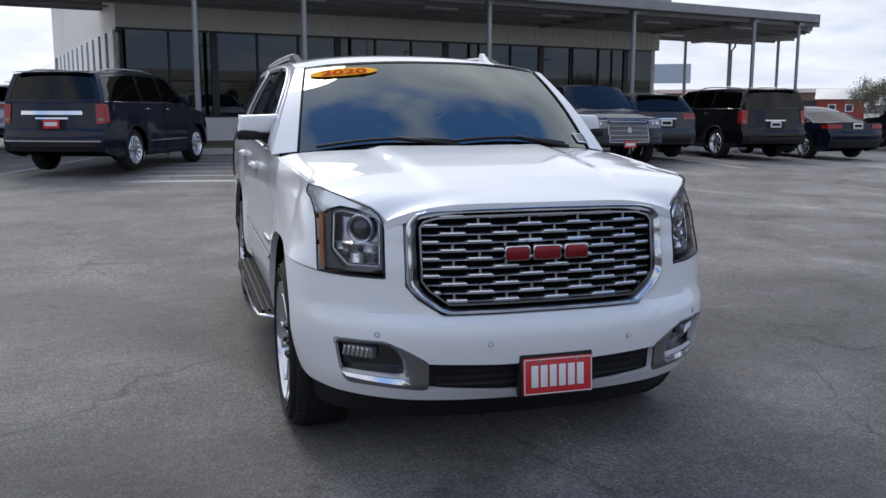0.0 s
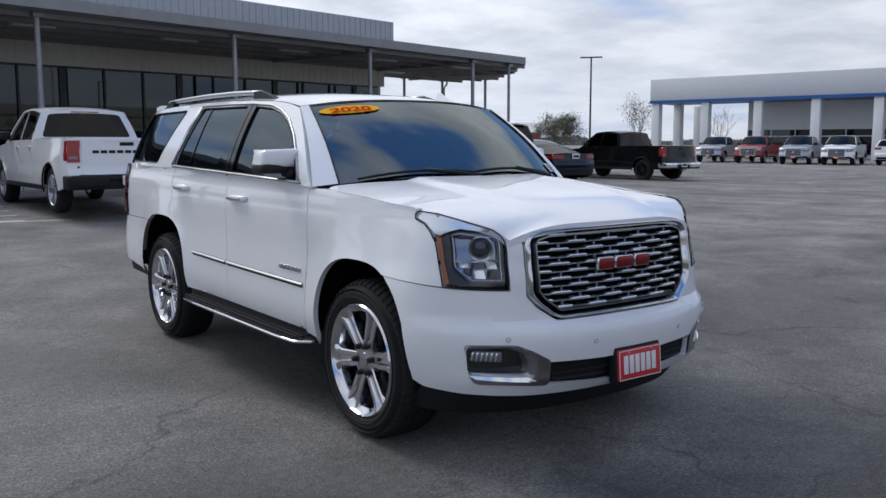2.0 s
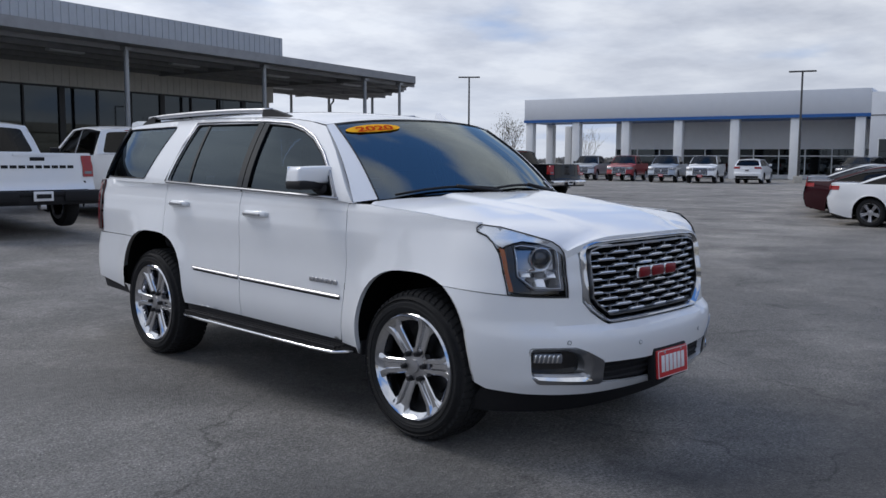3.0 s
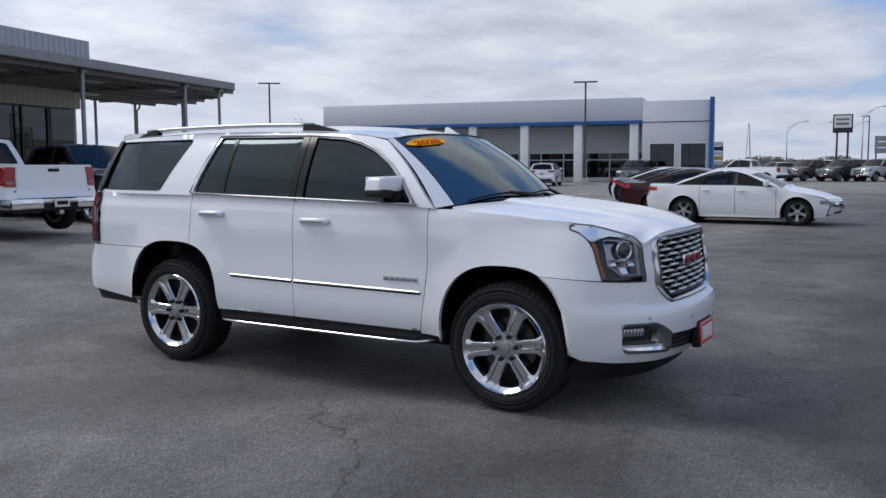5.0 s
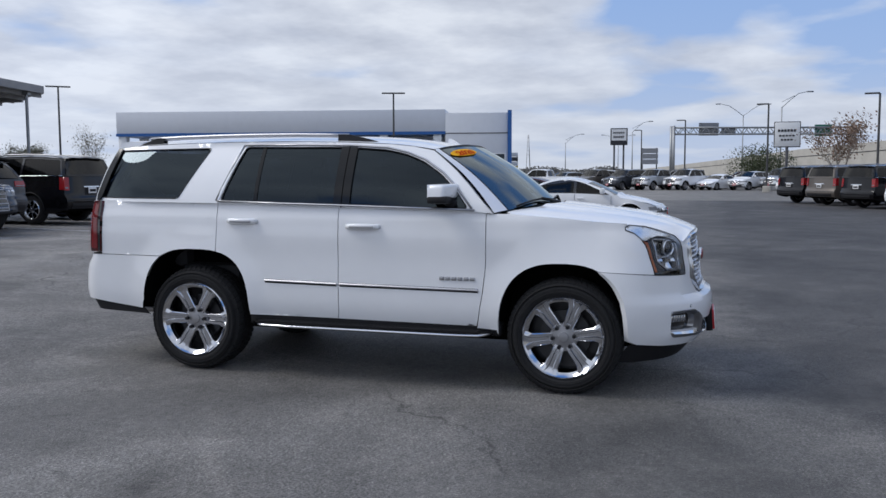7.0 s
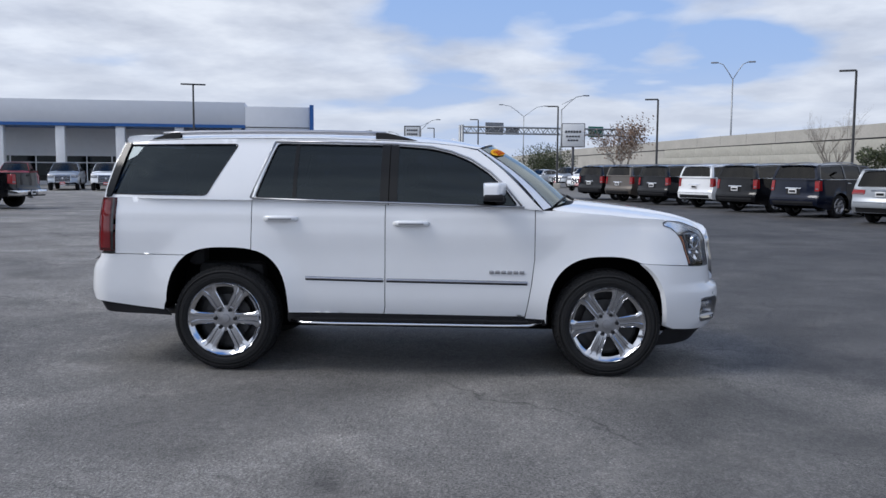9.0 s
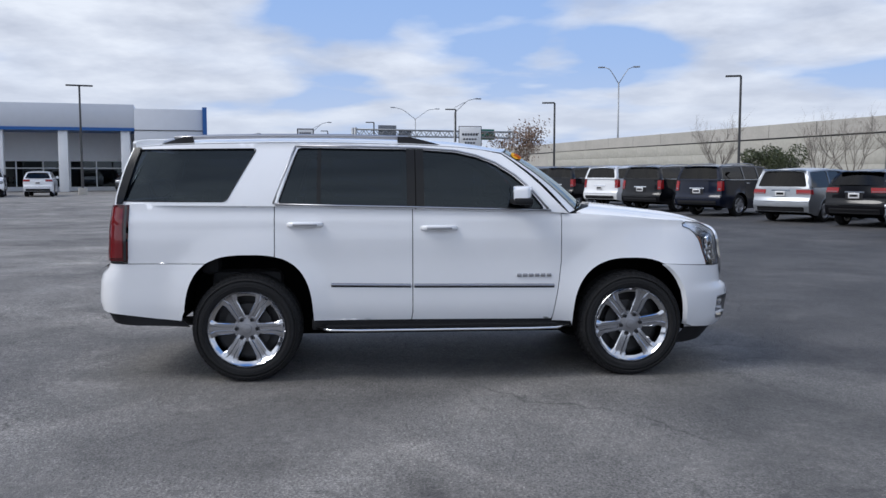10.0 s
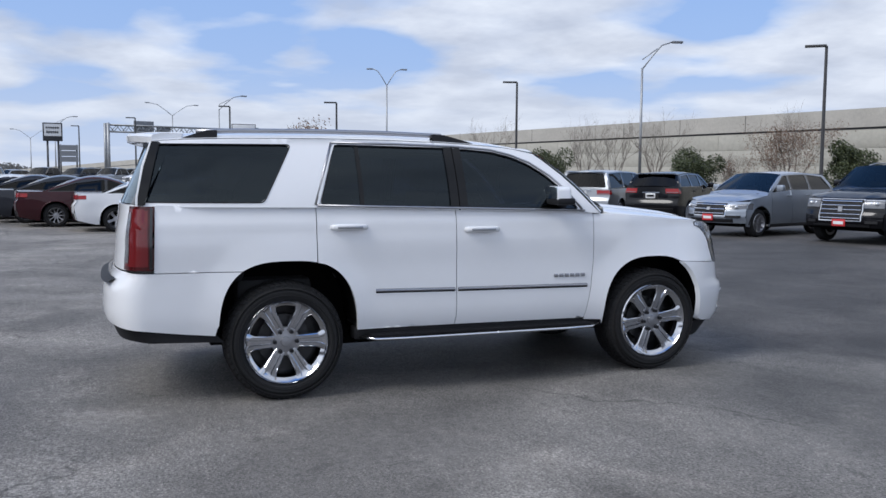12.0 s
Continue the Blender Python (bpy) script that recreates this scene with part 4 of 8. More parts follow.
def site_pose(a, d, z=0.0):
    p = site(a, d)
    return Matrix.Translation((p.x, p.y, z)) @ SITE


# canopy building: local x along the front, y to the back, origin under the canopy's front right corner
M1 = site_pose(0, 0, 0.35)
hall = tagged(empty("showroom_building", M1), "older showroom with dark glass front under a wide flat metal canopy", "building", kind="structure")
bm = bmesh.new()
box(bm, -24.6, 5.6, 3.62, -2.8, 5.85, 6.1)
part("upper_wall", bm, SIDING, hall, "grey-beige ribbed metal siding")
for k in range(72):
    part("rib", bx(-24.5 + k * 0.3, 5.585, 3.63, -24.45 + k * 0.3, 5.602, 4.8), SIDING, hall)
part("back_wall", bx(-24.6, 24.2, 0, -2.8, 24.4, 6.1), SIDING, hall)
part("end_wall", bx(-3.0, 5.85, 0, -2.8, 24.2, 6.1), SIDING, hall)
part("end_wall", bx(-24.6, 5.85, 3.55, -24.4, 24.2, 6.1), SIDING, hall)
part("end_wall", bx(-24.6, 5.85, 0, -24.4, 24.2, 0.9), SIDING, hall)
part("end_wall_backing", bx(-24.45, 5.85, 0.9, -24.4, 24.2, 3.55), FRAME, hall)
# plain white strips spaced along the end wall
for k in range(11):
    part("white_wall_strip", bx(-24.68, 5.78 + k * 1.53, 0.9, -24.6, 6.72 + k * 1.53, 3.55), PANELW, hall, "plain white vertical strip on the end wall")
part("floor_slab", bx(-24.6, 5.3, -0.6, -2.8, 24.2, 0.02), CONCRETE, hall)
part("roof", bx(-24.8, 5.4, 6.1, -2.6, 24.4, 6.3), ROOFMETAL, hall)
part("parapet", bx(-24.8, 5.2, 4.95, -2.6, 5.4, 6.4), ROOFMETAL, hall, "light ribbed roof parapet")
for k in range(74):
    part("parapet_rib", bx(-24.7 + k * 0.3, 5.17, 4.97, -24.62 + k * 0.3, 5.2, 6.38), ROOFMETAL, hall)
part("plinth", bx(-24.6, 5.55, 0, -2.8, 5.8, 0.88), PANELW, hall)
for k in range(15):
    a0 = -24.46 + k * 1.42
    part("window", bx(a0, 5.66, 0.88, a0 + 1.42, 5.68, 3.62), SHOPGLASS, hall)
    wide = 0.11 if k % 3 == 2 else 0.03
    part("mullion", bx(a0 - wide, 5.6, 0.88, a0 + wide, 5.74, 3.62), FRAME, hall)
part("head_rail", bx(-24.6, 5.6, 3.56, -3.2, 5.74, 3.62), FRAME, hall)
part("grass_strip", bx(-24.4, -0.35, -0.2, -3.4, 5.5, 0.13), GRASSMAT, hall, "dry grass strip before the glass front")
for k in range(7):
    part("kerb_stone", bx(-24.4 + k * 3.0, -0.5, -0.3, -21.42 + k * 3.0, -0.35, 0.15, bevel=0.02), KERB, hall)
part("sill_rail", bx(-24.6, 5.6, 0.88, -3.2, 5.74, 0.95), FRAME, hall)
for k in range(6):
    part("counter", bx(-22 + k * 3.3, 9.0 + (k % 2) * 2, 0.02, -20.4 + k * 3.3, 9.8 + (k % 2) * 2, 1.1), SIDING, hall)
part("inner_wall", bx(-24, 14.0, 0.02, -3.1, 14.2, 4.2), SIDING, hall)
bm = bmesh.new()
# canopy deck: front right corner flares out to the back
top = [(-45, -1.0), (0.05, -0.05), (0.42, 0.25), (6.6, 6.7), (5.6, 8.7), (-45, 8.7)]
lo = [bm.verts.new((x, y, 4.45)) for x, y in top]
hi = [bm.verts.new((x, y, 4.74)) for x, y in top]
bm.faces.new(lo[::-1])
bm.faces.new(hi)
for i in range(len(top)):
    j = (i + 1) % len(top)
    bm.faces.new((lo[i], lo[j], hi[j], hi[i]))
bmesh.ops.recalc_face_normals(bm, faces=bm.faces)
part("canopy", bm, SOFFIT, hall, "flat dark metal canopy")
for k in range(7):
    y = 0.3 + k * 1.3
    part("purlin", bx(-44, y, 4.32, min(0.2 + 0.94 * y, 5.6), y + 0.1, 4.46), SOFFIT, hall)
for x in (-8.9, -3.2, 2.0):
    part("gutter_beam", bx(x - 0.08, max(0.25, x), 4.28, x + 0.08, 8.6, 4.46), SOFFIT, hall)


for k in range(8):
    for y in (2.4, 6.4):
        part("canopy_light", bx(-34 + k * 4.6, y, 4.36, -32.8 + k * 4.6, y + 0.25, 4.44, bevel=0.02), PANELW, hall)


def post(x, y, h, r=0.07):
    bm = bmesh.new()
    tube(bm, [(x, y, -0.5), (x, y, h)], r, 10)
    box(bm, x - 0.14, y - 0.14, -0.35, x + 0.14, y + 0.14, -0.3)
    box(bm, x - 0.12, y - 0.12, h - 0.1, x + 0.12, y + 0.12, h)
    part("post", bm, STEEL, hall)


for a in (-0.8, -3.2, -8.9, -14.6, -20.55, -23.5, -30.0, -36):
    post(a, 0.2, 4.42, 0.06 if a > -1 else 0.075)
for a, d in ((1.3, 8.3), (4.18, 8.3), (4.9, 6.0)):
    post(a, d, 4.42)
bm = bmesh.new()
tube(bm, [(4.55, 8.3, 4.44), (4.55, 8.3, 4.2), (4.32, 8.3, 4.0), (4.32, 8.3, -0.3)], 0.05, 8)
part("downpipe", bm, STEEL, hall)

# east building: local x along its front (to the south), y to the back
P2 = Vector((62.3, 52.1, 0))
east = tagged(empty("dealership_building", Matrix.Translation(P2) @ pose(0, 0, 0, 0, 0, TURN_SITE - 90)), "grey and white dealership with a blue band over its columns", "building", kind="structure")
LE, LM = 36.2, 30.6
part("fascia", bx(0, 0, 5.36, LM, 5.0, 7.33, bevel=0.03), FASCIA, east)
part("blue_band", bx(-0.03, -0.05, 5.1, LM + 0.02, 5.0, 5.36), BLUE, east, "blue metal band")
part("end_block", bx(LM, 0, 0, LE, 16, 7.0, bevel=0.03), FASCIA, east)
part("blue_fin", bx(LE, -0.3, 0, LE + 0.35, 2.0, 7.2), BLUE, east, "tall blue corner fin")
part("band_line", bx(LM, -0.04, 5.15, LE, 0, 5.22), FRAME, east)
part("showroom_wall", bx(7.5, 5.0, 2.6, LM, 5.3, 7.2), PANELW, east)
part("showroom_base", bx(7.5, 5.0, 0, LM, 5.3, 0.35), PANELW, east)
part("left_wall", bx(7.5, 5.3, 0, 7.8, 16, 6.7), PANELW, east)
part("rear_wall", bx(7.5, 16, 0, LE, 16.3, 6.8), PANELW, east)
part("roof", bx(0, 5.0, 6.72, LM - 0.02, 15.9, 6.8), FASCIA, east)
for k in range(11):
    a0 = 7.5 + k * 2.18
    part("window", bx(a0 + 0.05, 5.1, 0.35, a0 + 2.13, 5.14, 2.6), SHOPGLASS, east)
    part("mullion", bx(a0 - 0.05, 5.04, 0.35, a0 + 0.05, 5.2, 2.6), PANELW, east)
part("transom", bx(7.5, 5.05, 1.95, LM, 5.2, 2.05), PANELW, east)
for k in range(7):
    part("column", bx(0.1 + k * 4.9, 0.15, 0, 0.85 + k * 4.9, 0.9, 5.1, bevel=0.03), PANELW, east)
for k in (1, 2):
    part("column", bx(0.1, 0.15 + k * 4.5, 0, 0.85, 0.9 + k * 4.5, 5.1, bevel=0.03), PANELW, east)
for a0 in (LM + 0.7, LM + 3.3):
    part("window", bx(a0, -0.018, 0.3, a0 + 2.0, -0.012, 3.3), SHOPGLASS, east)
    part("window_frame", bx(a0 - 0.10, -0.005, 0.22, a0 + 2.10, 0.1, 3.40), PANELW, east)
    # sheet behind the glass; the unlit interior's dimness is put into its colour
    part("dim_backing", bx(a0 - 0.02, -0.009, 0.28, a0 + 2.02, -0.006, 3.32), DIM_BACKING, east)
    part("mullion", bx(a0 + 0.62, -0.030, 0.28, a0 + 0.68, -0.012, 3.32), FRAME, east)
    part("transom", bx(a0, -0.030, 2.32, a0 + 2.0, -0.012, 2.38), FRAME, east)

# ---- setting: freeway wall ----
WALLPTS = [(-60, -61.0, 5.8), (20, -43.2, 5.8), (48, -37.0, 5.8), (98, -26.0, 5.7), (150, -14.6, 5.4), (202, -3.1, 4.6), (280, 14, 3.6), (380, 36, 2.6), (480, 58, 1.0)]


def wall_strip(name, z0f, z1f, off, thick, mat, parent, lab=""):
    bm = bmesh.new()
    for (xa, ya, za), (xb, yb, zb) in zip(WALLPTS, WALLPTS[1:]):
        d = Vector((xb - xa, yb - ya, 0)).normalized()
        n = Vector((-d.y, d.x, 0))
        n = n if n.y > 0 else -n
        c = []
        for x, y, z in ((xa, ya, za), (xb, yb, zb)):
            p = Vector((x, y, 0)) + n * off
            for q in (p, p - n * thick):
                for zz in (z0f(z), z1f(z)):
                    c.append(bm.verts.new((q.x, q.y, zz)))
        for f in ((0, 1, 5, 4), (2, 6, 7, 3), (1, 3, 7, 5), (0, 4, 6, 2), (0, 2, 3, 1), (4, 5, 7, 6)):
            bm.faces.new([c[i] for i in f])
    bmesh.ops.recalc_face_normals(bm, faces=bm.faces)
    return part(name, bm, mat, parent, lab)


freeway = tagged(empty("freeway_wall", Matrix()), "pale concrete freeway retaining wall with a parapet", "wall", kind="structure")
wall_strip("retaining_wall", lambda z: -0.3, lambda z: z - 1.25, 0.0, 0.4, CONCRETE, freeway)
wall_strip("parapet", lambda z: z - 1.15, lambda z: z, 0.12, 0.4, CONCRETE, freeway)
wall_strip("coping", lambda z: z - 1.27, lambda z: z - 1.15, 0.02, 0.4, FRAME, freeway)
rng_w = random.Random(11)
panel_mat = material("concrete_panel", (0.42, 0.405, 0.355), 0.85, grain=0.2, scale=3, bump=0.2)
dir_w = Vector((50, 11, 0)).normalized()
nor_w = Vector((-dir_w.y, dir_w.x, 0))
frame_w = Matrix(((dir_w.x, nor_w.x, 0, 48), (dir_w.y, nor_w.y, 0, -37), (0, 0, 1, 0), (0, 0, 0, 1)))
pan = part("wall_panel", bx(0.008, 0.0, 0.008, 4.492, 0.03, 1.107, bevel=0.012), panel_mat, freeway)
pan_me = pan.data
bpy.data.objects.remove(pan)
for k in range(30):
    for r_ in range(4):
        o = new("wall_panel", pan_me)
        o.parent = freeway
        o.matrix_basis = frame_w @ pose(-70 + 4.5 * k + (0.0, 1.9, 3.1, 0.9)[r_], 0.0, 0.02 + 1.115 * r_)
for k in range(22):
    o = part("parapet_joint", bx(-0.02, 0.119, 4.68, 0.02, 0.124, 5.78), FRAME, freeway)
    o.matrix_basis = frame_w @ pose(-70 + 6.0 * k, 0, 0)
wall_strip("deck", lambda z: z - 1.3, lambda z: z - 1.2, -0.5, 20, ASPHALT, freeway)


def lamp_post(name, x, y, h, arms, label, arm=0.9, mat=POLE, turn=0.0, z=None):
    o = tagged(empty(name, pose(x, y, ground_z(x, y), 0, 0, turn)), label, "lamp post", "lot lamps")
    bm = bmesh.new()
    tube(bm, [(0, 0, -0.1), (0, 0, h)], [0.09, 0.065], 8)
    box(bm, -0.18, -0.18, -0.1, 0.18, 0.18, 0.06)
    part("pole", bm, mat, o)
    part("base", bx(-0.3, -0.3, -0.3, 0.3, 0.3, 0.5, bevel=0.04), CONCRETE, o)
    for s in arms:
        part("head", bx(min(0, s * arm), -0.14, h - 0.04, max(0, s * arm), 0.14, h + 0.06, bevel=0.02), mat, o)
    return o


lamp_post("lot_lamp", 50.0, 47.9, 8.4, (-1, 1), "dark lot lamp with two flat heads", turn=-50)
lamp_post("lot_lamp", 57.7, 23.0, 7.8, (-1, 1), "dark lot lamp with two flat heads", turn=-70)
lamp_post("lot_lamp", 55.4, -11.0, 6.6, (1,), "dark lot lamp with one flat head", turn=80)
lamp_post("lot_lamp", 44.4, -20.1, 7.4, (1,), "dark lot lamp with one flat head", turn=70)
lamp_post("lot_lamp", 24.5, -26.0, 7.4, (1,), "dark lot lamp with one flat head", turn=50)
lamp_post("lot_lamp", 68.0, -5.0, 7.0, (1,), "dark lot lamp with one flat head", turn=85)
lamp_post("lot_lamp", 88.0, 2.0, 7.0, (1,), "dark lot lamp with one flat head", turn=90)
lamp_post("lot_lamp", 108.0, 8.0, 7.0, (1,), "dark lot lamp with one flat head", turn=90)

# ---- parked vehicles, row by row ----
PICK, SED, SUVS, CROSS, VAN = pickup_shape(), sedan_shape(), suv_shape(), crossover_shape(), van_shape()
D_SUV, D_PICK, D_SED, D_CROSS, D_VAN = (0.56, 1.68, 2.62), (0.56, 1.55, 2.52), (0.5, 1.5, 2.4), (0.5, 1.45, 2.35), (0.4, 1.4, 2.6)
BIG = suv_shape(5.33, 1.03, 1.94, 3.07, 0.41)


def suv(m, c, label, **k):
    return vehicle("suv", SUVS, c, label, "suv", m, doors=D_SUV, rails=True, **k)


def pickup(m, c, label, **k):
    return vehicle("pickup_truck", PICK, c, label, "pickup truck", m, doors=D_PICK, **k)


def sedan(m, c, label, **k):
    return vehicle("sedan", SED, c, label, "car", m, doors=D_SED, **k)


def crossover(m, c, label, **k):
    return vehicle("crossover", CROSS, c, label, "suv", m, doors=D_CROSS, tail="wide", **k)


vehicle("suv", BIG, NAVY, "dark navy full-size suv with chrome rear bar and red plate", "suv", parked(-1.95, 17.3, 23), doors=D_SUV, rails=True, rim=CHROME, spokes=12, plate="back", plate_mat=PLATE_RED, chrome_bar=True)
pickup(parked(1.25, 16.4, -2), WHITE, "white pickup truck with black rear bumper and dark wheels", plate="back", cover=TRIM, spokes=6, tail_bars=9)
pickup(parked(4.55, 17.2, -2), WHITE, "white pickup truck with chrome rear bumper", plate="back", cover=CHROME, spokes=6)
pickup(parked(8.6, 15.2, 180), NAVY, "blue-black pickup truck with a large dark grille", trim=GLOSSBLACK, rim=CHROME, spokes=6)
crossover(parked(10.4, 19.4, 0), GREY, "dark grey compact crossover seen from behind", plate="back")
suv(parked(13.6, 19.8, 0), BLACK, "black full-size suv with tall rear lamps", rim=CHROME, spokes=7, plate="back")
sedan(parked(16.4, 19.7, 0), NAVY, "dark blue sedan with chrome wheels", rim=CHROME, plate="back")
pickup(parked(23.95, 22.6, 0), BLACK, "black pickup truck with dark wheels and chrome rear bumper", rim=TRIM, cover=CHROME, plate="back")
pickup(parked(26.6, 25.0, 0), GREY, "dark grey pickup truck beside another", plate="back")
for x, y, c, lab in ((52.1, 37.4, SILVER, "silver pickup truck facing the lot"), (51.8, 33.8, RED, "red pickup truck with black grille"), (51.2, 29.9, BLUESILVER, "grey-blue pickup truck facing the lot"), (51.4, 27.0, WHITE, "white pickup truck with chrome grille")):
    pickup(parked(x, y, 250), c, lab)
crossover(parked(55.6, 25.0, 75), WHITE, "small white crossover seen from behind", plate="back")
crossover(parked(-4.9, 24.5, 23), SILVER, "silver crossover behind a navy suv", plate="back")
suv(parked(61, 20.5, 270), BLACK, "black suv beside the showroom columns")
pickup(parked(66, 14.5, 10), WHITE, "white heavy pickup truck in side view")
sedan(parked(18.2, 1.2, 180), WHITE, "white sedan with black roof pillars and dark wheels", spokes=5, rim=SATIN)
for i, (c, lab) in enumerate(((MAROON, "dark maroon sedan in an angled row"), (GREY, "dark grey sedan in an angled row"), (NAVY, "navy sedan in an angled row"), (WHITE, "white sedan in an angled row"), (BLACK, "black sedan in an angled row"))):
    sedan(parked(20.7 + 2.3 * i, 2.8 + 0.95 * i, 178), c, lab, plate="back")
for x, y, c, lab in ((33.2, -10.2, WHITE, "white full-size suv seen from behind"), (29.5, -10.9, BLACK, "black full-size suv seen from behind"), (25.9, -11.9, NAVY, "navy full-size suv seen from behind"), (36.6, -9.0, BLACK, "black suv with a dark rear window"), (40.0, -7.9, TAN, "bronze-tan suv seen from behind"), (43.0, -6.8, BLACK, "black full-size suv seen from behind")):
    suv(parked(x + 0.0, y - 1.25, 146), c, lab, plate="back", spokes=6)
vehicle("minivan", VAN, SILVER, "silver minivan with red rear lamps", "van", parked(22.1, -14.25, 143), doors=D_VAN, plate="back", tail="wide")
crossover(parked(19.0, -14.9, 145), BLACK, "black crossover with red rear lamps", plate="back")
crossover(parked(12.2, -11.2, 344), BLUESILVER, "silver-blue suv with a chrome grille and red plate", bars=3, rim=SATIN, spokes=10)
suv(parked(9.2, -12.6, 344), BLACK, "black suv with a mesh grille and red plate", spokes=6)
for x, y, c, k, h, lab in ((76, 13.6, SILVER, "c", 305, "silver crossover in a far row"), (76, 10.7, TAN, "p", 305, "tan pickup truck in a far row"), (75.5, 7.9, GREY, "s", 305, "grey suv in a far row"), (75.5, 5.1, SILVER, "p", 305, "silver pickup truck in a far row"), (75.5, 2.3, WHITE, "p", 305, "white pickup truck with chrome grille in a far row"), (76, -0.5, WHITE, "d", 305, "white sedan in a far row"), (75.8, -3.2, WHITE, "c", 305, "white crossover in a far row"), (75.8, -6.0, SILVER, "p", 305, "silver pickup truck in a far row"), (84, 4.0, BLACK, "s", 0, "black suv behind a far row"), (84, -2.0, MAROON, "c", 0, "maroon crossover behind a far row"), (62, -6.5, WHITE, "s", 300, "white suv in a far row"), (92, 12, WHITE, "p", 0, "white pickup truck in a far row"), (98, 17, RED, "d", 0, "red sedan in a far row")):
    {"s": suv, "p": pickup, "d": sedan, "c": crossover}[k](parked(x, y, h), c, lab)

# ---- the white suv ----
HA, HB, HN = 0.985, 0.66, 2.65          # the nose's outline in plan: a rounded quarter
Y_NOSE = -0.955


def quarter(a, b, n):
    th = np.linspace(0, np.pi / 2, 400)
    x = a * np.sin(th) ** (2 / n)
    y = b * (1 - np.cos(th) ** (2 / n))
    s = np.concatenate(([0], np.cumsum(np.hypot(np.diff(x), np.diff(y)))))
    return s, x, y


NS, NX, NY = quarter(HA, HB, HN)
RS_, RX, RY = quarter(0.975, 0.30, 2.9)
S1 = float(NS[-1])
R1 = float(RS_[-1])
Y1 = Y_NOSE + HB
Y_TAIL = 4.13


def steps(v, pts):
    return float(np.interp(v, [p[0] for p in pts], [p[1] for p in pts]))


def smooth_steps(v, pts):
    """Piecewise blend with soft joints through (place, value) pairs."""
    for (a, p), (b, q) in zip(pts, pts[1:]):
        if v <= b:
            t = clamp((v - a) / (b - a))
            return p + (q - p) * t * t * (3 - 2 * t)
    return pts[-1][1]


def nose_lean(z):
    return smooth_steps(z, [(0.30, 0.085), (0.44, 0.02), (0.60, 0.0), (0.655, 0.004), (0.715, 0.046), (0.86, 0.058), (1.0, 0.078), (1.14, 0.11)])


def tail_lean(z):
    return smooth_steps(z, [(0.40, 0.10), (0.52, 0.02), (0.62, 0.0), (0.78, 0.01), (0.90, 0.085), (1.1, 0.10), (1.36, 0.13)])


def flare(y, z):
    out = 0.0
    for a, hw, top in ((0.0, 0.46, 0.925), (2.93, 0.475, 0.965)):
        q = (abs((y - a) / hw) ** 2.6 + abs(max(0.0, z - 0.40) / (top - 0.40)) ** 2.6) ** (1 / 2.6)
        out = max(out, 0.022 * clamp(1 - (q - 1) / 0.34) ** 1.3 if q >= 1 else 0.022)
    return out


def inset(y, z):
    """How far the body's side lies within its greatest width."""
    d = 0.055 * clamp((0.62 - z) / 0.25) ** 2 + 0.045 * clamp((z - 0.98) / 0.34) ** 2.0
    d += 0.008 * math.exp(-((z - 0.93) / 0.16) ** 2)
    d -= 0.006 * math.exp(-((z - 1.215) / 0.028) ** 2)
    return d + 0.022 - flare(y, z)


def nose(s, z):
    """The skin of the nose and side, by the length s round it from the middle and the height."""
    sg, s = (1, s) if s >= 0 else (-1, -s)
    if s > S1:
        x, y = HA, Y1 + s - S1
    else:
        x, y = float(np.interp(s, NS, NX)), Y_NOSE + float(np.interp(s, NS, NY))
    w = clamp((S1 + 0.25 - s) / 0.75)
    y += nose_lean(z) * w
    k = clamp((0.705 - z) / 0.045)
    y -= 0.036 * k * k * (3 - 2 * k) * clamp(1 - (x / 0.80) ** 2) * clamp((z - 0.30) / 0.06)      # the bumper's ledge below the grille
    x -= inset(y, z) * clamp((s - 0.55) / 0.7)
    x -= 0.05 * clamp((z - 0.87) / 0.3) * clamp((0.25 - y) / 0.5) * clamp((s - 0.6) / 0.3)      # the fender's shoulder draws in towards the lamp
    return Vector((sg * x, y, z))


def s_x(x):
    return float(np.interp(x, NX, NS))


def s_y(y, z=1.0):
    """The length s at which the skin has that y."""
    if y >= Y1 + 0.3:
        return S1 + y - Y1
    a, b = 0.3, S1 + 0.6
    for _ in range(40):
        c = (a + b) / 2
        if nose(c, z).y < y:
            a = c
        else:
            b = c
    return a


def tail(s, z):
    sg, s = (1, s) if s >= 0 else (-1, -s)
    if s > R1:
        x, y = 0.975, Y_TAIL - 0.30 - (s - R1)
    else:
        x, y = float(np.interp(s, RS_, RX)), Y_TAIL - float(np.interp(s, RS_, RY))
    w = clamp((R1 + 0.1 - s) / 0.4)
    y -= tail_lean(z) * w
    x -= (inset(y, z) - 0.01) * clamp((s - 0.5) / 0.6)
    return Vector((sg * x, y, z))


def t_y(y, z):
    a, b = 0.3, R1 + 1.2
    for _ in range(40):
        c = (a + b) / 2
        if tail(c, z).y > y:
            a = c
        else:
            b = c
    return a


def side_x(y, z):
    return HA - inset(y, z)


def arch(a, hw, top, n, g0, g1, k=16, base=0.40):
    """Points (y, z) along a wheel arch from angle g0 to g1 in degrees, 0 at the back."""
    out = []
    for i in range(k + 1):
        g = radians(lerp(g0, g1, i / k))
        c, s = math.cos(g), math.sin(g)
        out.append((a + hw * math.copysign(abs(c) ** (2 / n), c), base + (top - base) * math.copysign(abs(s) ** (2 / n), s)))
    return out


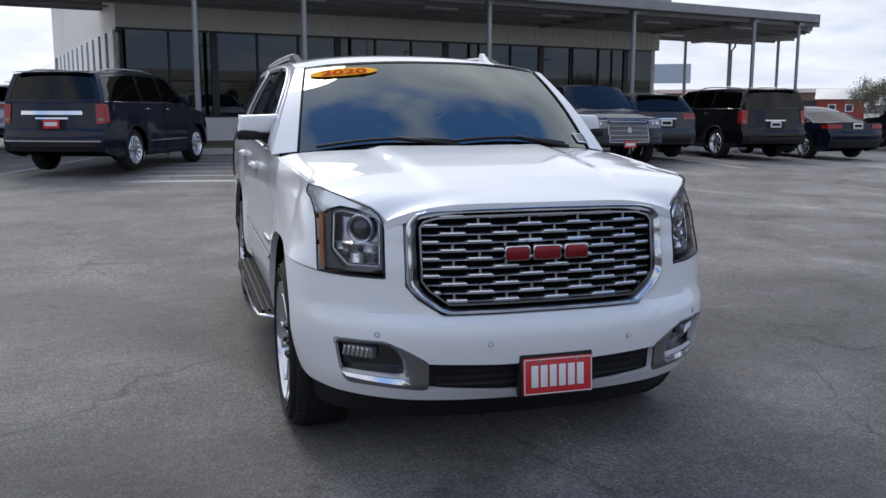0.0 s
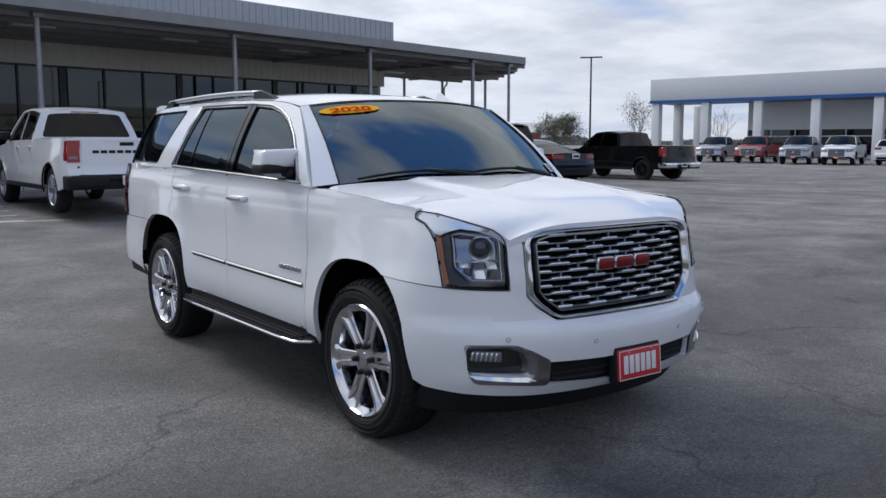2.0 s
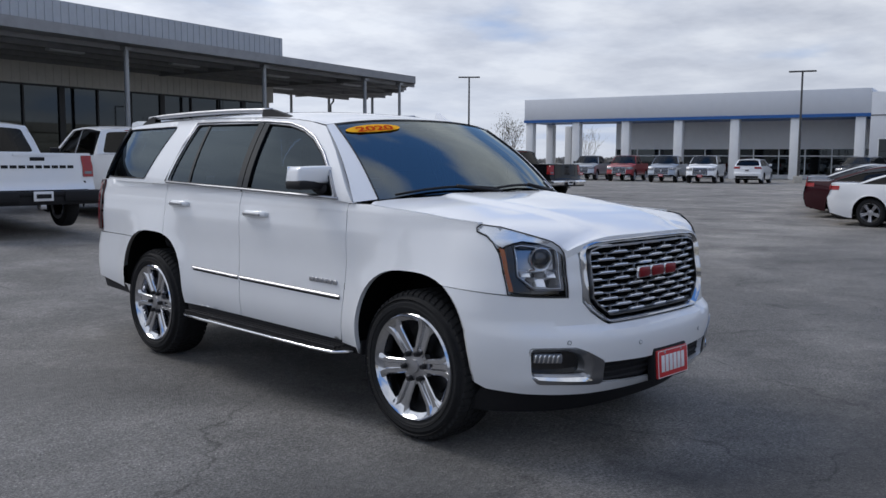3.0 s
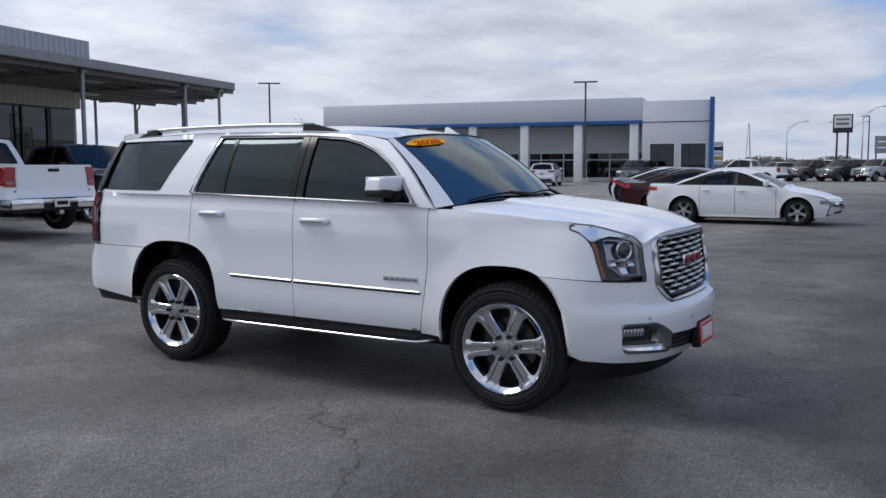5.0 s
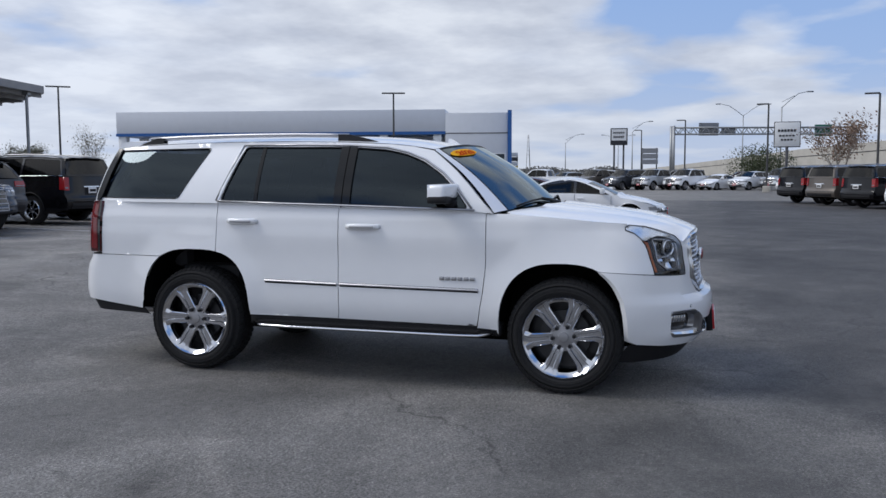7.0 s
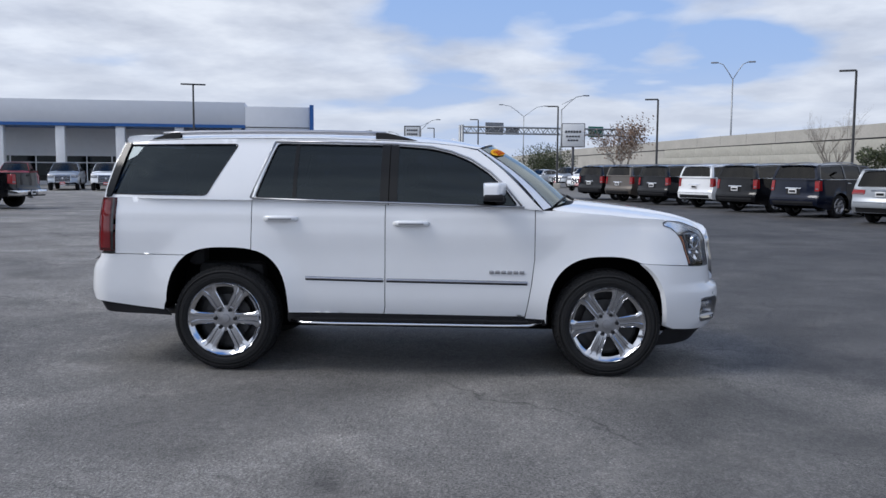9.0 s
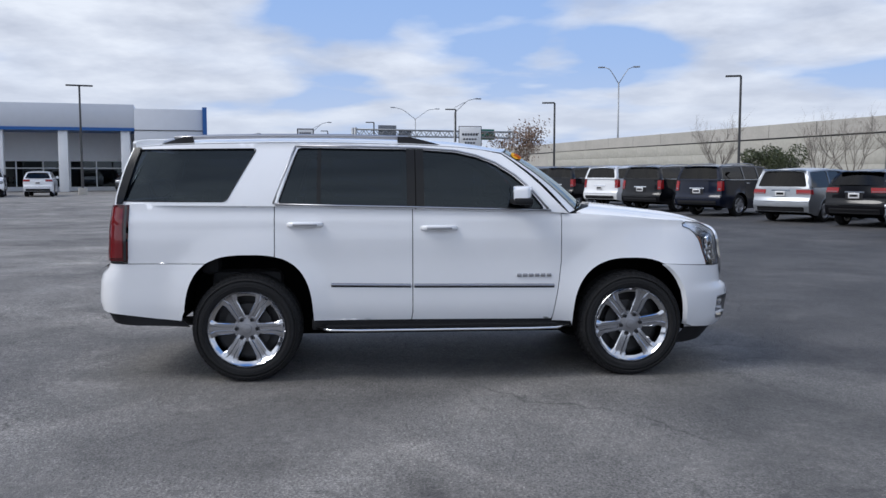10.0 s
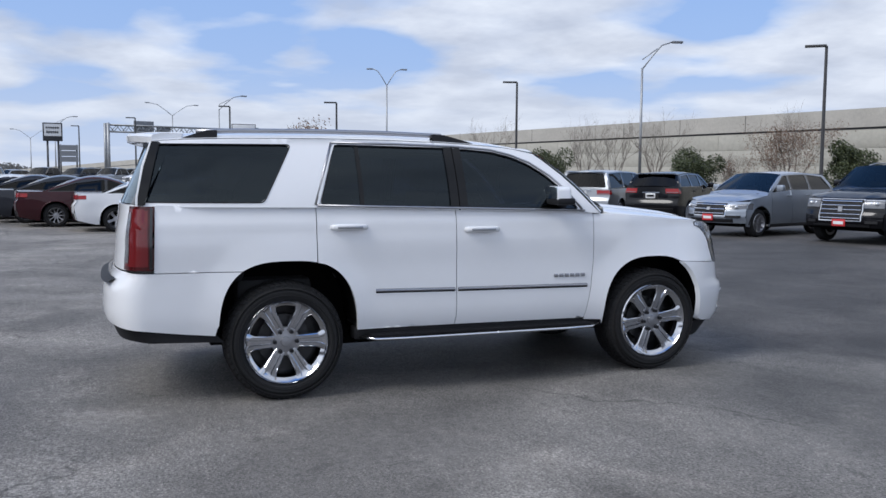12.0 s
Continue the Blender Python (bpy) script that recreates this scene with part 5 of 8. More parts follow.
FARCH = lambda g0, g1, k=16: arch(0.01, 0.455, 0.925, 2.6, g0, g1, k)
RARCH = lambda g0, g1, k=16: arch(2.925, 0.475, 0.965, 2.9, g0, g1, k)
HERO_X = 0.03
hero = tagged(empty("suv", pose(HERO_X, 0, 0)), "white full-size suv with chrome mesh grille and a yellow year sticker", "suv")
ST = 0.036
to_s = lambda pts, z=None: [(s_y(y, q), q) for y, q in pts]
fender_top = [(-0.40, 1.192), (-0.2, 1.215), (0.0, 1.235), (0.2, 1.25), (0.38, 1.264), (0.548, 1.275)]
lamp = [(1.19, 1.178), (1.16, 1.195), (1.035, 1.186), (0.855, 1.148), (0.725, 1.115), (0.685, 1.09), (0.668, 1.062), (0.664, 0.845), (0.84, 0.850), (0.985, 0.858), (1.015, 0.975), (1.04, 1.06), (1.07, 1.105), (1.115, 1.138), (1.185, 1.158)]


def swell(p, k):
    """A closed outline moved outwards by k metres."""
    n = len(p)
    area = sum(p[i][0] * p[(i + 1) % n][1] - p[(i + 1) % n][0] * p[i][1] for i in range(n))
    k = k if area > 0 else -k
    out = []
    for i in range(n):
        a, b, c = Vector(p[i - 1]), Vector(p[i]), Vector(p[(i + 1) % n])
        d1, d2 = (b - a).normalized(), (c - b).normalized()
        n1, n2 = Vector((d1.y, -d1.x)), Vector((d2.y, -d2.x))
        m = n1 + n2
        m = m / max(0.5, m.dot(n1)) if m.length > 1e-6 else n1
        out.append((b.x + m.x * k, b.y + m.y * k))
    return out


FOG = [(s_x(0.85), 0.597), (s_x(0.667), 0.598), (s_x(0.591), 0.566), (s_x(0.503), 0.517), (s_x(0.503), 0.405), (s_x(0.717), 0.418), (s_x(0.815), 0.42), (s_x(0.838), 0.46)]
FOG_HOLE = [(0.89, 0.580), (0.69, 0.583), (0.625, 0.560), (0.595, 0.515), (0.595, 0.462), (0.89, 0.468)]
GRILLE_OUT = [(0.0, 1.121), (-0.3, 1.118), (-0.46, 1.112), (-0.53, 1.097), (-0.562, 1.062), (-0.566, 0.815), (-0.52, 0.765), (-0.425, 0.702), (0.425, 0.702), (0.52, 0.765), (0.566, 0.815), (0.562, 1.062), (0.53, 1.097), (0.46, 1.112), (0.3, 1.118)]
GRILLE_IN = [(0.0, 1.094), (-0.3, 1.092), (-0.44, 1.086), (-0.495, 1.072), (-0.515, 1.045), (-0.515, 0.83), (-0.485, 0.79), (-0.405, 0.730), (0.405, 0.730), (0.485, 0.79), (0.515, 0.83), (0.515, 1.045), (0.495, 1.072), (0.44, 1.086), (0.3, 1.092)]
flat = lambda poly: [(math.copysign(s_x(abs(x)), x), z) for x, z in poly]

# front bumper skin with its openings
arch_front = [(y, z) for y, z in FARCH(180, 118, 9) if z < 0.868]
right = to_s([(-0.445, 0.40)] + [q for q in arch_front]) + [(s_y(-0.262, 0.8725), 0.8725), (0.99, 0.852), (0.84, 0.844), (0.657, 0.838), (0.661, 1.058), (s_x(0.572), 1.066)]
lower = [(1.13, 0.374), (0.89, 0.358), (0.535, 0.346), (0.11, 0.340)]
notch = [(s_x(0.572), 0.812), (s_x(0.525), 0.757), (s_x(0.43), 0.694)]
half = lower[::-1] + right + notch          # right half, from the middle of the lip round to the middle of the grille
outline = [(-s, z) for s, z in half[::-1]] + half
bm = bmesh.new()
intake = flat([(-0.499, 0.512), (-0.499, 0.408), (-0.2, 0.385), (0.2, 0.385), (0.499, 0.408), (0.499, 0.512), (0.2, 0.502), (-0.2, 0.502)])
panel(bm, outline, nose, ST, (0, -1, 0), holes=[rounded(FOG, 0.03, 3), rounded([(-s, z) for s, z in FOG][::-1], 0.03, 3), intake])
for f in bm.faces:
    f.normal_update()
    c = f.calc_center_median()
    if f.normal.dot(Vector((c.x * 1.2, -0.6, 0))) < 0:
        f.normal_flip()
rim = [e for e in bm.edges if len(e.link_faces) == 1]
ex = bmesh.ops.extrude_edge_only(bm, edges=rim)
for v in [q for q in ex["geom"] if isinstance(q, bmesh.types.BMVert)]:
    v.co += Vector((-0.02 * v.co.x, 0.03, 0))
front_bumper = part("front_bumper", bm, WHITE, hero)

BRUSHED = material("brushed_bezel", (0.34, 0.345, 0.36), 0.28, 0.95)
# black intake band, air dam
bm = bmesh.new()
panel(bm, swell(intake, 0.01), lambda s, z: nose(s, z) + Vector((0, 0.035, 0)), 0.08, (0, -1, 0))
ib = part("lower_intake", bm, TRIM, hero, "black lower intake band")
for k in range(3):
    bm = bmesh.new()
    z = 0.415 + k * 0.03
    grid(bm, lambda u, v: nose(math.copysign(s_x(0.46 * abs(2 * u - 1)), 2 * u - 1), z + 0.008 * v) + Vector((0, 0.02 + 0.01 * v, 0)), 24, 1)
    part("intake_slat", bm, TRIM, ib)
bm = bmesh.new()
grid(bm, lambda u, v: nose((2 * u - 1) * s_y(-0.50, 0.4), 0.40 - 0.02 * v) + Vector((-0.035 * (2 * u - 1), 0.055 + 0.10 * v, -0.035 - 0.11 * v)), 40, 4)
bmesh.ops.recalc_face_normals(bm, faces=bm.faces)
part("air_dam", bm, TRIM, hero, "black plastic air dam")
for sgn in (-1, 1):
    fog = [(sgn * s, z) for s, z in FOG]
    hole = [(sgn * s, z) for s, z in FOG_HOLE]
    bm = bmesh.new()
    panel(bm, rounded(swell(fog, 0.006), 0.02, 3), lambda s, z: nose(s, z) + Vector((0, -0.006 + 0.028 * clamp(1 - edge_gap((s, z), hole) / 0.02), 0)), 0.016, (0, -1, 0), holes=[rounded(hole, 0.02, 3)], fold=(0, 0.05, 0))
    fl = part("fog_lamp", bm, BRUSHED, hero, "brushed chrome fog lamp bezel")
    bm = bmesh.new()
    panel(bm, [(sgn * s, z) for s, z in ((0.88, 0.456), (0.61, 0.448), (0.572, 0.430), (0.60, 0.425), (0.86, 0.440))], lambda s, z: nose(s, z) + Vector((0, -0.016 + 0.014 * clamp((z - 0.43) / 0.03), 0)), 0.02, (0, -1, 0), fold=(0, 0.02, 0))
    part("chrome_blade", bm, CHROME, fl, "bright chrome blade")
    bm = bmesh.new()
    panel(bm, swell(fog, 0.004), lambda s, z: nose(s, z) + Vector((0, 0.06, 0)), 0.08, (0, -1, 0))
    part("housing", bm, GLOSSBLACK, fl)
    c = nose(sgn * 0.785, 0.543)
    bm = bx(-0.074, -0.02, -0.026, 0.074, 0.02, 0.026, bevel=0.012)
    turn_f = Matrix.Translation(c + Vector((-sgn * 0.012, 0.048, 0))) @ Matrix.Rotation(sgn * 0.80, 4, "Z")
    bmesh.ops.transform(bm, matrix=turn_f, verts=bm.verts)
    part("reflector", bm, LENS_GREY, fl)
    for k in range(6):
        bm = bx(-0.005, -0.027, -0.020, 0.005, -0.019, 0.021, bevel=0.002)
        bmesh.ops.transform(bm, matrix=turn_f @ Matrix.Translation((-0.062 + 0.022 * k, 0, 0)) @ Matrix.Rotation(0.25, 4, "Y"), verts=bm.verts)
        part("rib", bm, CHROME, fl)
SMOKED_RED = material("smoked_red_lens", (0.06, 0.004, 0.005), 0.15, coat=0.3)
SENSOR = material("sensor_ring", (0.30, 0.31, 0.33), 0.4)
for x, z in ((-0.693, 0.627), (-0.26, 0.59), (0.349, 0.58), (0.76, 0.627)):
    bm = bmesh.new()
    lathe(bm, [(0.0, 0.0115), (-0.003, 0.0105), (0.0, 0.008)], 16)
    c = nose(math.copysign(s_x(abs(x)), x), z)
    aim = Matrix.Translation(c) @ Matrix.Rotation(radians(90) + 0.7 * x, 4, "Z")
    bmesh.ops.transform(bm, matrix=aim, verts=bm.verts)
    ring_s = part("parking_sensor", bm, SENSOR, front_bumper)
    bm = bmesh.new()
    lathe(bm, [(0.001, 0.0085), (-0.004, 0.007), (-0.005, 0.0005)], 12)
    bmesh.ops.transform(bm, matrix=aim, verts=bm.verts)
    part("sensor_face", bm, WHITE, ring_s)

# grille: chrome surround, backing, stepped bars
DARK_TRIM_METAL = material("dark_satin_metal", (0.22, 0.225, 0.24), 0.3, 1.0)
GRILLE_CHROME = material("grille_chrome", (0.60, 0.61, 0.63), 0.09, 1.0)
def between(k):
    """An outline from the surround's outer edge (0) to its opening (1), evenly divided."""
    poly = rounded([(lerp(a[0], b[0], k), lerp(a[1], b[1], k)) for a, b in zip(GRILLE_OUT, GRILLE_IN)], 0.03, 4)
    out_ = []
    for (ax, ay), (cx, cy) in zip(poly, poly[1:] + poly[:1]):
        n_ = 10 if abs(ax - cx) + abs(ay - cy) > 0.08 else 2
        out_ += [(lerp(ax, cx, q / n_), lerp(ay, cy, q / n_)) for q in range(n_)]
    return out_


bm = bmesh.new()
loops_g = []
for k, dep in ((-0.05, 0.02), (0.0, -0.008), (0.10, -0.020), (0.22, -0.023), (0.34, -0.019), (0.66, 0.002), (0.95, 0.020), (1.0, 0.04)):
    loops_g.append([bm.verts.new(nose(math.copysign(s_x(abs(x)), x), z) + Vector((0, dep, 0))) for x, z in between(k)])
for a, b in zip(loops_g, loops_g[1:]):
    for q in range(len(a)):
        bm.faces.new((a[q], b[q], b[(q + 1) % len(a)], a[(q + 1) % len(a)]))
bmesh.ops.recalc_face_normals(bm, faces=bm.faces)
grille = part("grille", bm, GRILLE_CHROME, hero, "chrome grille surround")
bm = bmesh.new()
panel(bm, flat(swell(GRILLE_IN, 0.015)), lambda s, z: nose(s, z) + Vector((0, 0.045, 0)), 0.1, (0, -1, 0))
part("backing", bm, UNDER, grille)
bm = bmesh.new()
inner = flat(swell(GRILLE_IN, -0.011))
panel(bm, flat(swell(GRILLE_IN, -0.004)), lambda s, z: nose(s, z) + Vector((0, -0.006, 0)), 0.05, (0, -1, 0), holes=[inner], fold=(0, 0.03, 0))
part("inner_ring", bm, DARK_TRIM_METAL, grille)
gx = lambda z: steps(z, [(0.730, 0.392), (0.790, 0.478), (0.830, 0.508), (1.045, 0.508), (1.09, 0.46)])
rows = 11
GRILLE_METAL = material("bright_grille_metal", (0.74, 0.75, 0.77), 0.30, 0.92)
pitch = (1.080 - 0.748) / (rows - 1)
cell = 0.108
for k in range(rows):
    z = 0.748 + k * pitch
    w = gx(z) - 0.008
    bm = bmesh.new()
    n = int(2 * w / 0.006)
    ring0 = None
    for i in range(n + 1):
        x = lerp(-w, w, i / n)
        ph = (x / (2 * cell) + (0.5 if k % 2 else 0.0) + 0.25) % 1.0
        thick = clamp((0.25 - abs(ph - 0.5)) / 0.03 + 0.5)
        hh = lerp(0.0034, 0.0084, thick)
        c = nose(math.copysign(s_x(abs(x)), x), z + lerp(-0.002, 0.002, thick))
        d = lerp(-0.004, -0.012, thick)
        ring = [bm.verts.new(c + Vector((0, 0.014 + a, b))) for a, b in ((0.016, hh), (d + 0.003, hh * 0.8), (d, hh * 0.2), (d + 0.003, -hh * 0.8), (0.016, -hh))]
        if ring0:
            for j in range(4):
                bm.faces.new((ring0[j], ring[j], ring[j + 1], ring0[j + 1]))
        ring0 = ring
    bmesh.ops.recalc_face_normals(bm, faces=bm.faces)
    part("grille_bar", bm, GRILLE_METAL, grille)
    if k < rows - 1:
        for i in range(-5, 6):
            x = (i * 2 + (1 if k % 2 else 0)) * cell + cell * 0.5 * 2 - cell * 0.5
            if abs(x) < w - 0.02:
                c = nose(math.copysign(s_x(abs(x)), x), z + pitch / 2)
                part("grille_link", bx(c.x - 0.005, c.y + 0.012, c.z - pitch / 2, c.x + 0.005, c.y + 0.024, c.z + pitch / 2), SATIN, grille)
# emblem: three plain red blocks edged in chrome
emblem_red = material("emblem_red", (0.22, 0.010, 0.018), 0.3, 0.3)
for x0, x1 in ((-0.178, -0.066), (-0.056, 0.070), (0.080, 0.190)):
    for grow, mat, y, nm in ((0.0, CHROME, -0.907, "emblem"), (-0.005, emblem_red, -0.914, "emblem_face")):
        bm = bx(x0 - grow, y, 0.902 - grow, x1 + grow, y + 0.03, 0.968 + grow, bevel=0.012)
        if nm == "emblem":
            em = part(nm, bm, mat, grille, "red and chrome emblem block")
        else:
            part("red_face", bm, mat, em, "red emblem inlay")

# headlights
DARK_CHROME = material("dark_chrome", (0.30, 0.305, 0.32), 0.14, 1.0)
LAMP_SILVER = material("lamp_silver", (0.86, 0.87, 0.89), 0.24, 1.0)
SMOKE = material("smoked_bezel", (0.03, 0.03, 0.033), 0.25, 0.4)
DEEP_AMBER = material("deep_amber_lens", (0.50, 0.13, 0.012), 0.3, coat=0.15)
RING_O = [(0.95, 1.095), (0.90, 1.106), (0.70, 1.088), (0.684, 1.068), (0.680, 0.872), (0.84, 0.876), (0.93, 0.940)]
RING_I = swell(RING_O, -0.016)
for sgn in (-1, 1):
    out = (sgn * 0.6, -1, 0)
    mirrored = lambda poly: [(sgn * s, z) for s, z in poly]
    sunk = lambda dx, dy: (lambda s, z: nose(s, z) + Vector((-sgn * dx, dy, 0)))
    bm = bmesh.new()
    panel(bm, mirrored(swell(lamp, -0.003)), nose, 0.03, out)
    lens = part("headlight", bm, LENS, hero, "clear headlight with projector and amber strip")
    bm = bmesh.new()
    panel(bm, mirrored(swell(lamp, -0.002)), sunk(0.05, 0.06), 0.06, out)
    part("housing", bm, GLOSSBLACK, lens)
    # bright upper brow running back to a point, its lower edge curved
    brow = lamp[1:7] + [(0.690, 1.074), (0.702, 1.094), (0.90, 1.112), (0.955, 1.100), (1.0, 1.078), (1.028, 1.085)] + lamp[12:] + lamp[:1]
    bm = bmesh.new()
    panel(bm, mirrored(swell(brow, -0.006)), lambda s, z: nose(s, z) + Vector((-sgn * 0.006, 0.008 + 0.02 * clamp((1.115 - z) / 0.04), 0)), 0.02, out, fold=(-sgn * 0.02, 0.03, 0))
    part("brow", bm, LAMP_SILVER, lens, "bright silver lamp brow")
    bm = bmesh.new()
    rim_l = [nose(sgn * s, z) + Vector((sgn * 0.001, -0.001, 0)) for s, z in divided(list(lamp), 0.03)]
    tube(bm, rim_l + rim_l[:1], 0.0032, 6)
    part("gasket", bm, TRIM, lens)
    bm = bmesh.new()
    panel(bm, mirrored([(0.955, 0.872), (0.978, 0.872), (1.008, 0.975), (1.030, 1.06), (1.035, 1.082), (1.006, 1.075), (0.985, 0.975)]), sunk(0.008, 0.008), 0.03, out, fold=(-sgn * 0.02, 0.03, 0))
    part("amber_strip", bm, DEEP_AMBER, lens, "deep amber marker strip")
    bm = bmesh.new()
    panel(bm, mirrored([(0.93, 0.868), (0.952, 0.868), (0.982, 0.975), (1.002, 1.074), (0.96, 1.094), (0.937, 0.94), (0.85, 0.868)]), sunk(0.014, 0.02), 0.03, out)
    part("smoked_bezel", bm, SMOKE, lens)
    # silver frame round the lamps
    bm = bmesh.new()
    panel(bm, mirrored(rounded(RING_O, 0.012, 3)), lambda s, z: nose(s, z) + Vector((-sgn * 0.014, 0.018 + 0.02 * clamp(1 - edge_gap((s, z), mirrored(RING_I)) / 0.016), 0)), 0.012, out, holes=[mirrored(rounded(RING_I, 0.010, 3))], fold=(-sgn * 0.01, 0.03, 0))
    part("light_guide", bm, LENS_GREY, lens)
    bm = bmesh.new()
    loop_i = [nose(sgn * s, z) + Vector((-sgn * 0.014, 0.026, 0)) for s, z in divided(swell(RING_O, -0.011), 0.02)]
    tube(bm, loop_i + loop_i[:1], 0.003, 5)
    part("bright_line", bm, LAMP_SILVER, lens)
    bm = bmesh.new()
    panel(bm, mirrored(swell(RING_I, 0.004)), sunk(0.03, 0.058), 0.05, out)
    part("bowl", bm, DARK_CHROME, lens)
    # projector above, a bright shelf, folded reflector below
    face_t = Matrix.Rotation(sgn * 0.62, 4, "Z")
    c = nose(sgn * 0.785, 1.030) + Vector((-sgn * 0.014, 0.034, 0))
    turned = Matrix.Translation(c) @ face_t @ Matrix.Rotation(radians(90), 4, "Z")
    bm = bmesh.new()
    lathe(bm, [(0.012, 0.060), (-0.004, 0.058), (-0.010, 0.052), (-0.004, 0.045), (0.012, 0.043)], 28)
    bmesh.ops.transform(bm, matrix=turned, verts=bm.verts)
    part("projector_ring", bm, LAMP_SILVER, lens)
    bm = bmesh.new()
    lathe(bm, [(0.006, 0.044), (-0.006, 0.042), (-0.018, 0.030), (-0.024, 0.014), (-0.025, 0.0005)], 24)
    bmesh.ops.transform(bm, matrix=turned, verts=bm.verts)
    part("projector", bm, GLOSSBLACK, lens)
    for z0, z1, dep in ((0.966, 0.976, 0.030), (1.078, 1.086, 0.036)):
        bm = bmesh.new()
        grid(bm, lambda u, v: nose(sgn * lerp(0.70, 0.912, u), lerp(z0, z1, v)) + Vector((-sgn * 0.016, dep + 0.014 * v, 0)), 8, 1, flip=sgn > 0)
        part("shelf", bm, LAMP_SILVER, lens)
    for k, (s0, s1, z0, z1, tip) in enumerate(((0.705, 0.77, 0.935, 0.962, 0.5), (0.775, 0.84, 0.935, 0.962, -0.3), (0.845, 0.905, 0.94, 0.962, 0.4), (0.70, 0.76, 0.892, 0.932, -0.4), (0.765, 0.83, 0.888, 0.932, 0.7), (0.835, 0.88, 0.905, 0.936, -0.5))):
        bm = bmesh.new()
        grid(bm, lambda u, v: nose(sgn * lerp(s0, s1, u), lerp(z0, z1, v)) + Vector((-sgn * 0.02, 0.038 + 0.024 * v * tip + 0.016 * math.sin(math.pi * u), 0)), 5, 4, flip=sgn > 0)
        part("reflector", bm, LAMP_SILVER if k % 2 == 0 else DARK_CHROME, lens)

# plate with its frame; the dealer's name stands as plain white bars
plate = part("plate", bx(-0.15, -0.008, -0.0745, 0.15, 0.008, 0.0745, bevel=0.006), PLATE_RED, hero, "red dealer plate with white lettering bars")
plate.matrix_basis = pose(0.02, -1.0, 0.449, -4)
part("holder", bx(-0.158, 0.006, -0.085, 0.158, 0.055, 0.088, bevel=0.006), TRIM, plate)
for x0, z0, x1, z1 in ((-0.146, 0.0675, 0.146, 0.071), (-0.146, -0.071, 0.146, -0.0675), (-0.147, -0.0675, -0.1435, 0.0675), (0.1435, -0.0675, 0.147, 0.0675)):
    part("border", bx(x0, -0.0095, z0, x1, -0.0075, z1), PLATE_WHITE, plate)
for k in range(6):
    x = -0.117 + k * 0.0395
    part("lettering_bar", bx(x, -0.011, -0.043, x + 0.030, -0.0075, 0.046, bevel=0.0015), PLATE_WHITE, plate)
for x in (-0.08, 0.08):
    bm = bmesh.new()
    lathe(bm, [(0.0, 0.007), (-0.004, 0.005), (-0.004, 0.0005)], 8)
    bmesh.ops.transform(bm, matrix=Matrix.Translation((x, -0.008, 0.060)) @ Matrix.Rotation(radians(90), 4, "Z"), verts=bm.verts)
    part("screw", bm, SATIN, plate)

